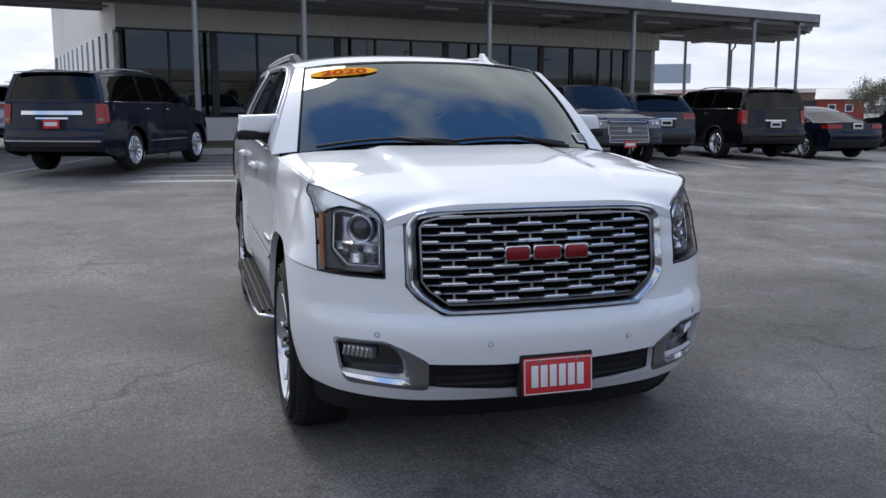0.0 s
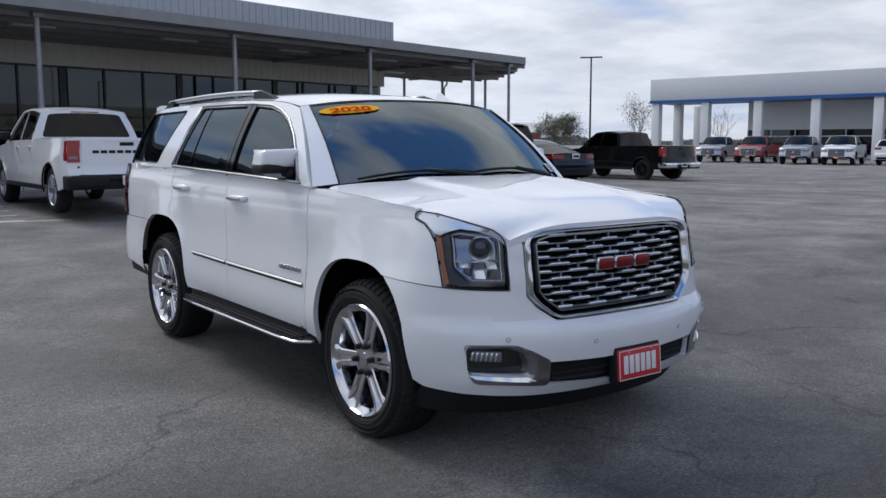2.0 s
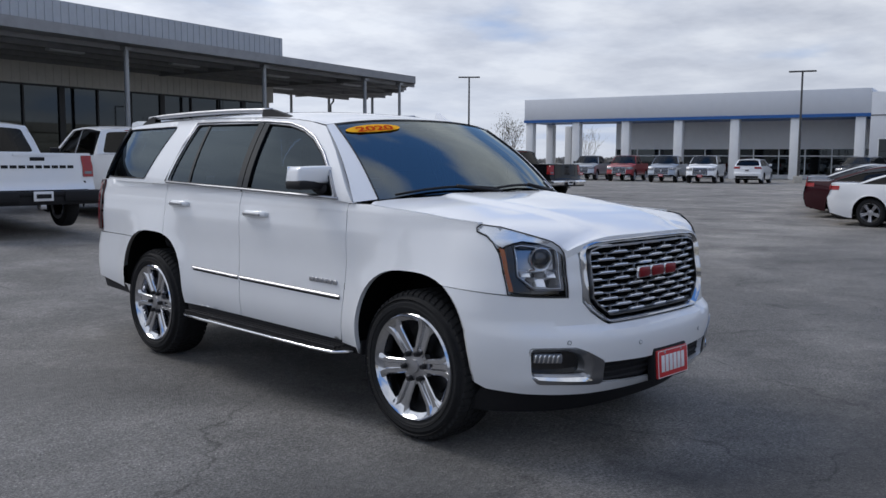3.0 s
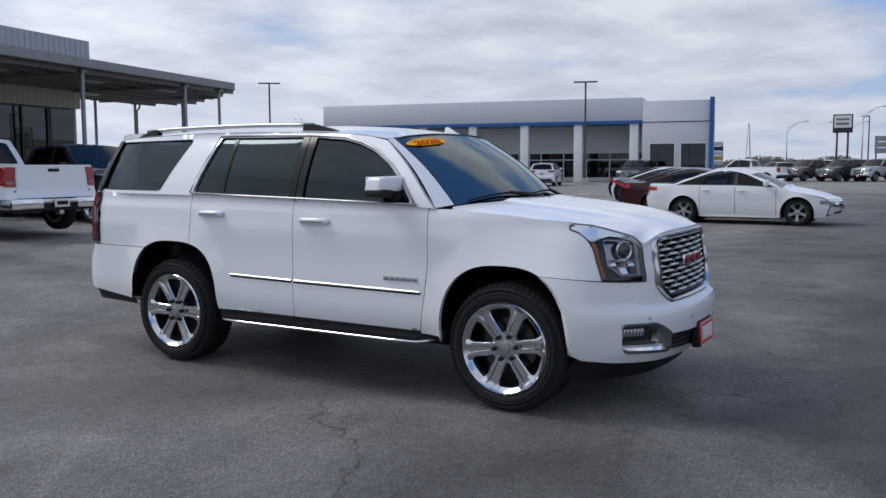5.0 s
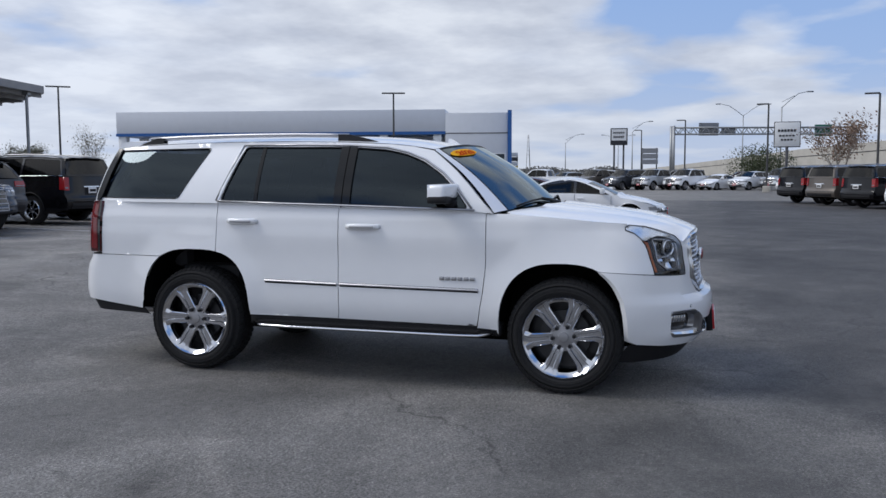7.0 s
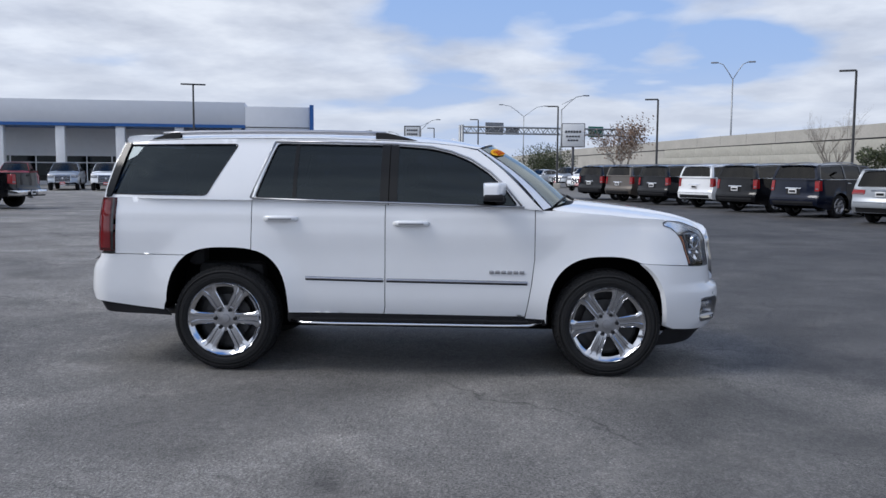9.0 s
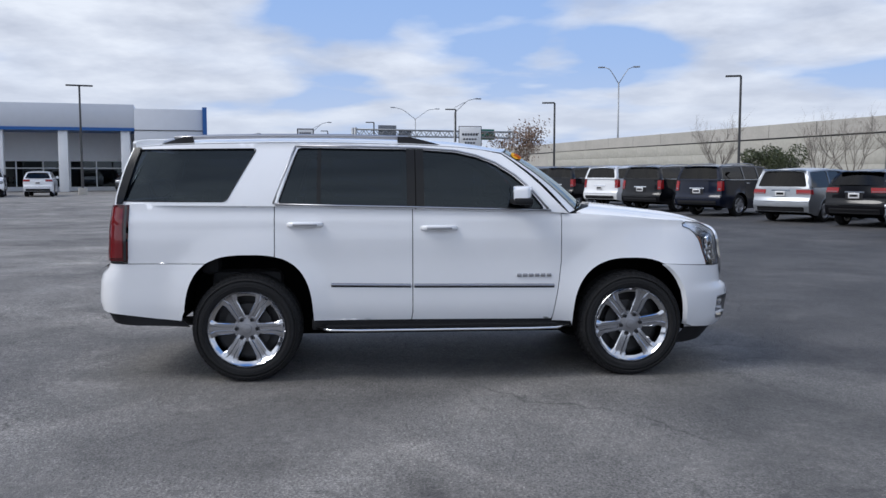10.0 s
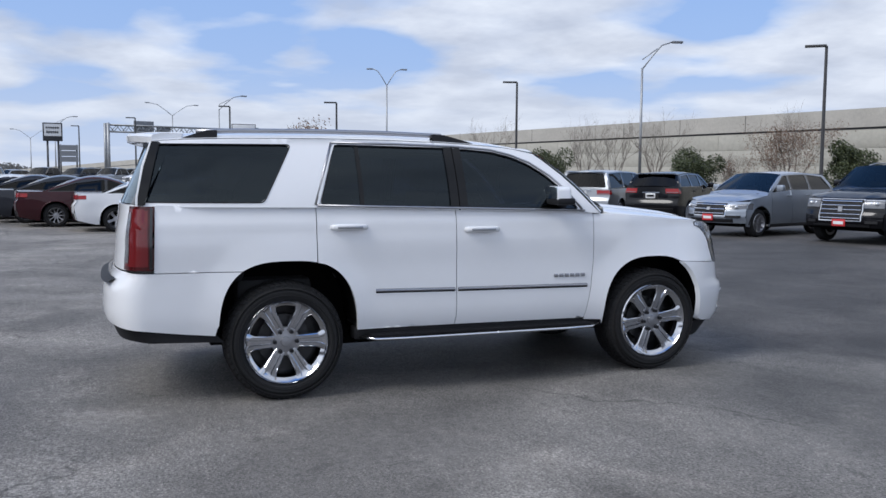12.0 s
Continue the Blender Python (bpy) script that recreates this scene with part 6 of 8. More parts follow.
# fenders, doors, quarter panels
for sgn in (-1, 1):
    out = (sgn, 0, 0)
    sk = lambda s, z: nose(sgn * s, z)
    flip_fold = (-sgn * 0.03, 0, 0)
    f_arch = [(y, z) for y, z in FARCH(0, 118, 18)]
    f_arch = [q for q in f_arch if not (q[0] < -0.2 and q[1] < 0.872)]
    fen = to_s([(0.553, 1.262), (0.553, 0.90), (0.575, 0.70), (0.61, 0.50), (0.622, 0.44), (0.475, 0.435)] + f_arch) + [(s_y(-0.258, 0.8755), 0.8755), (0.991, 0.858), (1.020, 0.975), (1.045, 1.06), (1.075, 1.104), (1.119, 1.135), (1.190, 1.154), (1.196, 1.18), (1.175, 1.203)] + to_s(fender_top[1:5])
    bm = bmesh.new()
    panel(bm, fen, sk, ST, out, fold=flip_fold)
    part("fender", bm, WHITE, hero)
    surf = lambda y, z: Vector((sgn * side_x(y, z), y, z))
    fd = [(0.559, 1.285), (0.559, 0.90), (0.581, 0.70), (0.616, 0.50), (0.628, 0.455), (1.703, 0.462), (1.693, 0.52), (1.693, 1.308)]
    bm = bmesh.new()
    panel(bm, fd, surf, ST, out, fold=flip_fold)
    door_f = part("front_door", bm, WHITE, hero)
    r_arch = [(y, z) for y, z in RARCH(180, 100, 14)]
    r_arch = [(y - 0.006, z) for y, z in r_arch if z > 0.47 and y < 2.715]
    rd = [(1.6995, 1.308), (1.6995, 0.52), (1.7095, 0.462), (2.442, 0.464)] + r_arch + [(2.7255, 0.947), (2.7255, 1.328)]
    bm = bmesh.new()
    panel(bm, rd, surf, ST, out, fold=flip_fold)
    door_r = part("rear_door", bm, WHITE, hero)
    # quarter panel: unrolled from the tail
    q_arch = [(y, z) for y, z in RARCH(100, 12, 14) if y > 2.74 and z > 0.905]
    qp = [(2.732, 1.332), (2.732, 0.951)] + q_arch + [(3.238, 0.903), (3.80, 0.906), (3.797, 0.95), (3.785, 1.345)]
    bm = bmesh.new()
    panel(bm, qp, lambda y, z: tail(sgn * t_y(y, z), z) if y > 3.3 else surf(y, z).lerp(tail(sgn * t_y(y, z), z), clamp((y - 2.75) / 0.5)), ST, out, fold=flip_fold)
    part("quarter_panel", bm, WHITE, hero)
    # handles, trim, lettering bars
    for door, y0, y1, z in ((door_f, 1.36, 1.63, 1.158), (door_r, 2.37, 2.63, 1.187)):
        bm = bmesh.new()
        pts = [(sgn * (side_x(lerp(y0, y1, t), z) + o), lerp(y0, y1, t), z + 0.002 * math.sin(t * 3)) for t, o in ((0, 0.0), (0.08, 0.018), (0.25, 0.028), (0.75, 0.028), (0.92, 0.018), (1, 0.0))]
        tube(bm, pts, [0.010, 0.014, 0.0155, 0.0155, 0.014, 0.010], 10)
        for v in bm.verts:
            v.co.z = z + (v.co.z - z) * 1.5
        h = part("door_handle", bm, WHITE, door, "white door handle with chrome strip")
        part("handle_strip", bx(min(sgn * (side_x(y0 + .1, z) + 0.036), sgn * (side_x(y0 + .1, z) + 0.046)), y0 + 0.04, z - 0.008, max(sgn * (side_x(y0 + .1, z) + 0.036), sgn * (side_x(y0 + .1, z) + 0.046)), y1 - 0.04, z + 0.008, bevel=0.003), SATIN, door)
        # flat dark patch on the door, painted for shade in the handle's cup
        bm = bmesh.new()
        panel(bm, rounded([(y0 + 0.07, z - 0.020), (y1 - 0.07, z - 0.020), (y1 - 0.07, z + 0.014), (y0 + 0.07, z + 0.014)], 0.015, 3), lambda y, q: Vector((sgn * (side_x(y, q) + 0.004), y, q)), 0.04, out)
        part("handle_cup_shade", bm, TRIM, door)
    for door, y0, y1, z0, z1 in ((door_f, 0.61, 1.685, 0.712, 0.722), (door_r, 1.71, 2.31, 0.722, 0.732)):
        for dz, hgt, mat, nm, o in ((0.0, 0.030, TRIM, "moulding_base", 0.004), (0.004, 0.018, SATIN, "moulding_strip", 0.012)):
            bm = bmesh.new()
            grid(bm, lambda u, v: Vector((sgn * (side_x(lerp(y0, y1, u), lerp(z0, z1, u)) + o * math.sin(math.pi * clamp(v, 0.08, 0.92))), lerp(y0, y1, u), lerp(z0, z1, u) + dz + hgt * (v - 0.5))), 24, 6)
            bmesh.ops.recalc_face_normals(bm, faces=bm.faces)
            part(nm, bm, mat, door)
    for k in range(6):
        y = 0.635 + k * 0.046
        z = 0.795
        x = sgn * (side_x(y, z) + 0.004)
        part("lettering_bar", bx(x - 0.006, y, z - 0.012, x + 0.006, y + 0.034, z + 0.014, bevel=0.003), SATIN, door_f)
    # arch lips and liners
    for fn, hw in ((FARCH, 0.455), (RARCH, 0.475)):
        bm = bmesh.new()
        pts = fn(6, 174, 40)
        rings = []
        for y, z in pts:
            x = side_x(y, max(z, 0.45)) - 0.032
            z = z + 0.006 if z > 0.6 else z
            rings.append([bm.verts.new((sgn * x, y, z)), bm.verts.new((sgn * (x - 0.05), y, z)), bm.verts.new((sgn * (x - 0.38), y, z))])
        for a, b in zip(rings, rings[1:]):
            for j in (0, 1):
                bm.faces.new((a[j], b[j], b[j + 1], a[j + 1]))
        part("wheel_arch_liner", bm, UNDER, hero)
    # rocker, running board
    part("rocker", bx(min(sgn * 0.80, sgn * 0.93), 0.45, 0.385, max(sgn * 0.80, sgn * 0.93), 2.46, 0.475, bevel=0.015), TRIM, hero)
    bm = bmesh.new()
    grid(bm, lambda u, v: Vector((sgn * lerp(0.87, 1.035 - 0.10 * max(0, abs(2 * u - 1) - 0.9) / 0.1, v), lerp(0.50, 2.43, u), 0.425 - 0.012 * v)), 24, 8)
    bmesh.ops.solidify(bm, geom=bm.faces[:], thickness=0.045)
    bmesh.ops.recalc_face_normals(bm, faces=bm.faces)
    rb = part("running_board", bm, TRIM, hero, "black running board with chrome edge")
    for k in range(4):
        part("tread_rib", bx(min(sgn * (0.9 + k * 0.034), sgn * (0.912 + k * 0.034)), 0.6, 0.416, max(sgn * (0.9 + k * 0.034), sgn * (0.912 + k * 0.034)), 2.35, 0.428), TRIM, rb)
    bm = bmesh.new()
    tube(bm, [(sgn * 0.95, 0.50, 0.405), (sgn * 1.03, 0.60, 0.40), (sgn * 1.042, 0.8, 0.398), (sgn * 1.042, 2.1, 0.398), (sgn * 1.03, 2.32, 0.40), (sgn * 0.95, 2.42, 0.405)], 0.010, 8)
    part("chrome_edge", bm, CHROME, rb)
    for y in (0.0, 2.946):
        add_wheel(hero, sgn * 0.965, y, 0.405, 0.292, 0.285, 6, WHEEL_CHROME, fine=True, spin=-8 if y < 1 else 0)

# hood
EDGE = [(-0.90, 1.072), (-0.775, 1.070), (-0.751, 1.094), (-0.727, 1.120), (-0.65, 1.153), (-0.534, 1.190), (-0.435, 1.200), (-0.2, 1.215), (0.0, 1.235), (0.2, 1.25), (0.38, 1.264), (0.6, 1.275)]
MID = [(-0.88, 1.122), (-0.82, 1.150), (-0.72, 1.184), (-0.6, 1.215), (-0.42, 1.248), (-0.1, 1.288), (0.2, 1.318), (0.6, 1.345)]


def edge_x(y):
    k = nose(s_y(min(y, 0.5), 1.19), 1.19) if y > -0.80 else nose(s_x(0.645), 1.07)
    return k.x


EDGE_X = [(y, edge_x(y)) for y in [-0.9 + 0.05 * i for i in range(32)]]


def hood_z(x, y):
    e, c = steps(y, EDGE), steps(y, MID)
    t = clamp(abs(x) / max(0.3, steps(y, EDGE_X)))
    z = c + (e - c) * t ** 3.2
    dome = 0.016 * clamp((0.50 - 0.10 * clamp(-y) - abs(x)) / 0.07) * clamp((y + 0.86) / 0.3)
    return z + dome - 0.016 * clamp((y + 0.86) / 0.3) * 0.5


front_edge = []
for i in range(25):
    x = lerp(-0.63, 0.63, i / 24)
    p = nose(math.copysign(s_x(abs(x)), x), 1.121 - 0.05 * clamp((abs(x) - 0.4) / 0.18))
    front_edge.append((x, p.y - 0.008))
side_edge = []
for s, z in (lamp[6], lamp[5], lamp[4], lamp[3], lamp[2], lamp[1]):
    p = nose(s, z)
    side_edge.append((p.x - 0.004, p.y + 0.008))
for y, z in fender_top[1:5]:
    side_edge.append((nose(s_y(y, z), z).x - 0.012, y))
cowl = [(0.86, 0.42), (0.6, 0.27), (0.3, 0.18), (0.0, 0.15), (-0.3, 0.18), (-0.6, 0.27), (-0.86, 0.42)]
hood_outline = front_edge + side_edge + cowl + [(-x, y) for x, y in side_edge[::-1]]
bm = bmesh.new()
panel(bm, hood_outline, lambda x, y: Vector((x, y, hood_z(x, y))), ST, (0, 0, 1), fold=(0, 0, -0.035))
part("hood", bm, WHITE, hero)
bm = bmesh.new()
panel(bm, [(0.93, 0.50), (0.86, 0.425), (0.6, 0.275), (0.3, 0.185), (0.0, 0.155), (-0.3, 0.185), (-0.6, 0.275), (-0.86, 0.425), (-0.93, 0.50), (-0.8, 0.56), (-0.4, 0.36), (0, 0.30), (0.4, 0.36), (0.8, 0.56)],
      lambda x, y: Vector((x, y, hood_z(x, min(y, 0.4)) - 0.02)), 0.08, (0, 0, 1))
part("cowl", bm, TRIM, hero)

# cabin: windscreen, pillars, roof
ROOF_E = [(1.0, 1.726), (1.16, 1.752), (1.34, 1.771), (1.7, 1.79), (2.2, 1.802), (2.7, 1.803), (3.2, 1.795), (3.6, 1.78), (3.80, 1.765)]
roof_e = lambda y: steps(y, ROOF_E)
belt_z = lambda y: steps(y, [(0.4, 1.272), (0.63, 1.283), (1.70, 1.31), (2.72, 1.332), (3.9, 1.348)])


def cab_x(y, z):
    t = clamp((z - 1.29) / 0.49)
    x = lerp(0.948, 0.735, 0.35 * t + 0.65 * t ** 1.6)
    x -= 0.05 * clamp((1.5 - y) / 1.1) ** 1.5 * t
    x -= 0.06 * clamp((y - 3.35) / 0.5) ** 2
    return x


WIN_F = [(1.622, 1.748), (1.622, 1.322), (0.69, 1.300), (0.80, 1.440), (0.92, 1.548), (1.06, 1.637), (1.2, 1.692), (1.36, 1.728)]
PILLAR = material("pillar_black", (0.004, 0.0045, 0.006), 0.10, spec=0.35)
WIN_R = [(2.56, 1.762), (1.722, 1.752), (1.722, 1.324), (2.700, 1.347)]
WIN_Q = [(3.768, 1.748), (2.87, 1.757), (3.085, 1.360), (3.866, 1.365)]
cab_line = [(0.50, 1.265), (0.58, 1.342), (0.70, 1.470), (0.80, 1.565), (0.92, 1.662), (1.0, 1.72)]
for sgn in (-1, 1):
    out = (sgn, 0, 0.2)
    fn = lambda y, z: Vector((sgn * cab_x(y, z), y, z))
    outline = cab_line + [(y, z) for y, z in ROOF_E[1:]] + [(3.86, 1.60), (3.90, 1.40), (3.905, 1.335), (2.72, 1.325), (1.70, 1.302), (0.63, 1.276)]
    holes = [rounded(w, 0.03, 3) for w in (WIN_F, WIN_R)] + [rounded(WIN_Q, 0.05, 4)]
    bm = bmesh.new()
    panel(bm, outline, fn, ST, out, holes=holes, fold=(-sgn * 0.03, 0, 0))
    part("cabin_side", bm, WHITE, hero)
    for w, nm in ((WIN_F, "front_window"), (WIN_R, "rear_window"), (WIN_Q, "quarter_window")):
        bm = bmesh.new()
        panel(bm, swell(w, 0.006), lambda y, z: fn(y, z) - Vector((sgn * 0.010, 0, 0)), 0.08, out)
        wp = part(nm, bm, SUV_GLASS, hero)
        bm = bmesh.new()
        ring = divided(rounded(w, 0.03, 3), 0.06)
        tube(bm, [fn(y, z) + Vector((sgn * 0.001, 0, 0)) for y, z in ring + ring[:1]], 0.0045, 5)
        part("window_seal", bm, TRIM, wp)
    # black pillar covers, glass run seals
    def patch_side(poly, o, mat, nm, lab="", st=0.06):
        bm = bmesh.new()
        panel(bm, poly, lambda y, z: fn(y, z) + Vector((sgn * o, 0, 0)), st, out, fold=(-sgn * 0.02, 0, 0))
        part(nm, bm, mat, hero, lab)
    patch_side([(1.606, 1.316), (1.738, 1.319), (1.738, 1.758), (1.606, 1.754)], 0.006, PILLAR, "door_pillar", "gloss black door pillar")
    patch_side([(1.668, 1.300), (1.674, 1.300), (1.674, 1.760), (1.668, 1.760)], 0.0075, UNDER, "door_gap")
    patch_side([(2.385, 1.337), (2.415, 1.338), (2.415, 1.76), (2.385, 1.76)], -0.004, PILLAR, "window_divider")
    patch_side([(3.742, 1.766), (3.845, 1.345), (3.89, 1.342), (3.888, 1.40), (3.846, 1.60), (3.790, 1.766)], 0.009, PILLAR, "rear_pillar_cover", "gloss black rear pillar")
    patch_side([(2.62, 1.62), (2.71, 1.35), (2.735, 1.35), (2.575, 1.76), (2.56, 1.76)], 0.006, CHROME, "window_end_trim")
    for pts, nm in (([(0.64, belt_z(0.64) + 0.006), (1.2, belt_z(1.2) + 0.006), (1.70, belt_z(1.7) + 0.006), (2.2, belt_z(2.2) + 0.006), (2.72, belt_z(2.72) + 0.008)], "belt_moulding"),
                    ([(0.66, 1.30), (0.78, 1.447), (0.90, 1.556), (1.05, 1.653), (1.2, 1.710), (1.36, 1.746), (1.65, 1.766), (2.1, 1.776), (2.58, 1.778)], "window_moulding"),
                    ([(2.58, 1.778), (2.64, 1.62), (2.735, 1.345)], "window_moulding")):
        bm = bmesh.new()
        tube(bm, [fn(y, z) + Vector((sgn * 0.004, 0, 0)) for y, z in pts], 0.009, 6)
        part(nm, bm, SATIN, hero)
    # mirror: a wedge-shaped shell over a black lower half and arm
    bm = bmesh.new()
    bmesh.ops.create_cube(bm, size=1)
    bmesh.ops.scale(bm, vec=(0.235, 0.150, 0.104), verts=bm.verts)
    bmesh.ops.bevel(bm, geom=bm.edges[:], offset=0.030, segments=4, profile=0.6, affect="EDGES")
    for v in bm.verts:
        v.co.y += 0.030 * (v.co.x * sgn / 0.12)
        v.co.x -= sgn * 0.020 * clamp((v.co.z + 0.05) / 0.10) * clamp(0.5 + v.co.x * sgn / 0.12)
        v.co.z -= 0.010 * clamp(v.co.x * sgn / 0.11)
        v.co.y = min(v.co.y, 0.075)
    bmesh.ops.translate(bm, verts=bm.verts, vec=(sgn * 0.982, 0.872, 1.426))
    mir = part("wing_mirror", bm, WHITE, hero, "white wing mirror on a black foot")
    bm = bx(-0.119, -0.074, -0.030, 0.119, 0.078, 0.024, bevel=0.018)
    bmesh.ops.translate(bm, verts=bm.verts, vec=(sgn * 0.985, 0.872, 1.366))
    part("lower_shell", bm, TRIM, mir)
    bm = bmesh.new()
    tube(bm, [(sgn * 0.84, 0.79, 1.318), (sgn * 0.90, 0.81, 1.332), (sgn * 0.95, 0.85, 1.350)], [0.052, 0.044, 0.030], 12)
    part("mirror_foot", bm, TRIM, mir)
    part("mirror_glass", bx(sgn * 0.985 - 0.098, 0.944, 1.380, sgn * 0.985 + 0.098, 0.951, 1.472, bevel=0.003), CHROME, mir)
    # roof rail
    bm = bmesh.new()
    rz = lambda y: roof_e(y) + 0.020
    tube(bm, [(sgn * 0.665, lerp(1.72, 3.50, i / 12), rz(lerp(1.72, 3.50, i / 12)) + 0.035) for i in range(13)], 0.017, 8)
    rail = part("roof_rail", bm, SATIN, hero, "satin roof rail with black feet")
    for ya, yb in ((1.42, 1.80), (3.62, 3.36)):
        bm = bmesh.new()
        rings = []
        for i in range(9):
            t = i / 8
            y = lerp(ya, yb, t)
            h = 0.062 * clamp(t / 0.75) ** 0.8
            rings.append([bm.verts.new((sgn * (0.665 + q), y, rz(y) - 0.02 + h * k)) for q, k in ((-0.028, 0), (-0.02, 1), (0.02, 1), (0.03, 0))])
        for a, b in zip(rings, rings[1:]):
            for k in range(3):
                bm.faces.new((a[k], b[k], b[k + 1], a[k + 1]))
        bmesh.ops.recalc_face_normals(bm, faces=bm.faces)
        part("rail_foot", bm, TRIM, rail)


def screen(u, v):
    """The windscreen: u across from -1 to 1, v from the cowl to the roof."""
    hi_x = cab_x(1.0, 1.724)
    yl, zl = lerp(0.24, 0.50, abs(u) ** 2.2), lerp(1.322, 1.268, abs(u) ** 2.6)
    yh, zh = lerp(0.885, 1.0, abs(u) ** 2.2), lerp(1.774, 1.724, abs(u) ** 2.4)
    x = u * lerp(cab_x(0.5, 1.265), hi_x, v)
    y = lerp(yl, yh, v) - 0.022 * math.sin(math.pi * v)
    z = lerp(zl, zh, v) + 0.022 * math.sin(math.pi * v)
    return Vector((x, y, z))


bm = bmesh.new()
grid(bm, lambda u, v: screen(lerp(-0.945, 0.945, u), lerp(0.0, 0.994, v)), 26, 14)
part("windscreen", bm, SUV_SCREEN, hero, "dark sky-reflecting windscreen")
for sgn in (-1, 1):
    bm = bmesh.new()
    grid(bm, lambda u, v: screen(sgn * lerp(lerp(0.865, 0.93, v), 1.0, u), v) + Vector((0, -0.004, 0.004)), 4, 14)
    bmesh.ops.recalc_face_normals(bm, faces=bm.faces)
    part("front_pillar", bm, WHITE, hero)
    bm = bmesh.new()
    tube(bm, [screen(sgn * lerp(0.866, 0.931, v / 8), v / 8) + Vector((0, -0.004, 0.004)) for v in range(9)], 0.005, 6)
    part("screen_seal", bm, TRIM, hero)
    # wiper
    bm = bmesh.new()
    x0, x1 = (-0.72, -0.02) if sgn < 0 else (-0.05, 0.62)
    tube(bm, [screen(lerp(x0, x1, t / 8) / 0.93, 0.015 + 0.035 * math.sin(math.pi * t / 8)) + Vector((0, -0.016, 0.011)) for t in range(9)], 0.008, 6)
    c = screen(lerp(x0, x1, 0.55) / 0.93, 0.045) + Vector((0, -0.026, 0.017))
    tube(bm, [c, screen(x1 / 0.93, -0.02) + Vector((0, -0.04, 0.012))], 0.012, 6)
    part("wiper", bm, TRIM, hero)
bm = bmesh.new()
grid(bm, lambda u, v: screen(lerp(-0.93, 0.93, u), lerp(0.988, 1.0, v)) + Vector((0, -0.003, 0.003)), 20, 1)
part("screen_seal", bm, TRIM, hero)


def roof_p(u, v):
    u = 2 * u - 1
    f = 0.885 + 0.115 * abs(u) ** 2.2
    b_ = 3.83 - 0.05 * abs(u) ** 3
    y = lerp(f, b_, v)
    e = roof_e(clamp(y, 1.0, 3.8))
    hx = cab_x(clamp(y, 1.0, 3.8), e)
    return Vector((u * hx, y, e + 0.004 + 0.062 * (1 - abs(u) ** 2.6) * clamp(0.80 + (y - 1) * 0.4, 0.8, 1)))


bm = bmesh.new()
grid(bm, roof_p, 24, 30)
part("roof", bm, WHITE, hero)
# antenna fin on the roof's front
bm = bmesh.new()
fin = [(1.06, 0.0), (1.15, 0.03), (1.225, 0.078), (1.25, 0.08), (1.265, 0.0)]
fz = 1.775
lefts = [bm.verts.new((0.455 - 0.022 * (1 - h * 7), y, fz + h)) for y, h in fin]
rights = [bm.verts.new((0.455 + 0.022 * (1 - h * 7), y, fz + h)) for y, h in fin]
bm.faces.new(lefts)
bm.faces.new(rights[::-1])
for i in range(len(fin)):
    j = (i + 1) % len(fin)
    bm.faces.new((lefts[i], rights[i], rights[j], lefts[j]))
bmesh.ops.recalc_face_normals(bm, faces=bm.faces)
part("antenna_fin", bm, WHITE, hero)

# stickers on the windscreen
YELLOW = material("sticker_yellow", (0.85, 0.42, 0.02), 0.8, spec=0.05)
bm = bmesh.new()
SU, SV = -0.645, 0.868
ring = []
for i in range(40):
    g = 2 * math.pi * i / 40
    ring.append((SU + 0.238 * math.cos(g), SV + 0.060 * math.sin(g)))
panel(bm, ring, lambda u, v: screen(u, v) + Vector((0, -0.005, 0.006)), 0.03, (0, -1, 0.5))
sticker = part("year_sticker", bm, YELLOW, hero, "yellow oval year sticker")
cu = bpy.data.curves.new("year", "FONT")
cu.body, cu.size, cu.align_x, cu.align_y, cu.offset = "2020", 1.0, "CENTER", "CENTER", 0.03
tx = new("year_number", cu)
bpy.context.view_layer.update()
letters = bpy.data.meshes.new_from_object(tx)
bpy.data.objects.remove(tx)
bm = bmesh.new()
bm.from_mesh(letters)
bmesh.ops.triangulate(bm, faces=bm.faces[:])
bmesh.ops.subdivide_edges(bm, edges=[e for e in bm.edges if e.calc_length() > 0.35], cuts=1)
bmesh.ops.triangulate(bm, faces=bm.faces[:])
for v in bm.verts:
    x, y = v.co.x, v.co.y
    v.co = screen(SU + 0.160 * x, SV + 0.098 * y - 0.014) + Vector((0, -0.009, 0.010))
part("year_number", bm, material("sticker_orange", (0.50, 0.05, 0.006), 0.8, spec=0.05), sticker)
bm = bmesh.new()
grid(bm, lambda u, v: screen(lerp(0.80, 0.90, u), lerp(0.05, 0.15, v)) + Vector((0, -0.006, 0.006)), 4, 3)
st2 = part("paper_sticker", bm, PLATE_WHITE, hero, "small white paper sticker")
for k in range(3):
    bm = bmesh.new()
    grid(bm, lambda u, v: screen(lerp(0.815, 0.885, u), 0.07 + 0.026 * k + 0.010 * v) + Vector((0, -0.009, 0.009)), 3, 1)
    part("print_bar", bm, TRIM, st2)

# tail: gate, glass, spoiler, lamps, bumper
tflat = lambda x: math.copysign(float(np.interp(abs(x), RX, RS_)), x)
bm = bmesh.new()
gate = [(-0.80, 0.915), (0.80, 0.915), (0.80, 1.345), (-0.80, 1.345)]
panel(bm, [(tflat(x), z) for x, z in gate], tail, 0.06, (0, 1, 0), fold=(0, -0.03, 0))
part("tailgate", bm, WHITE, hero)
bm = bmesh.new()


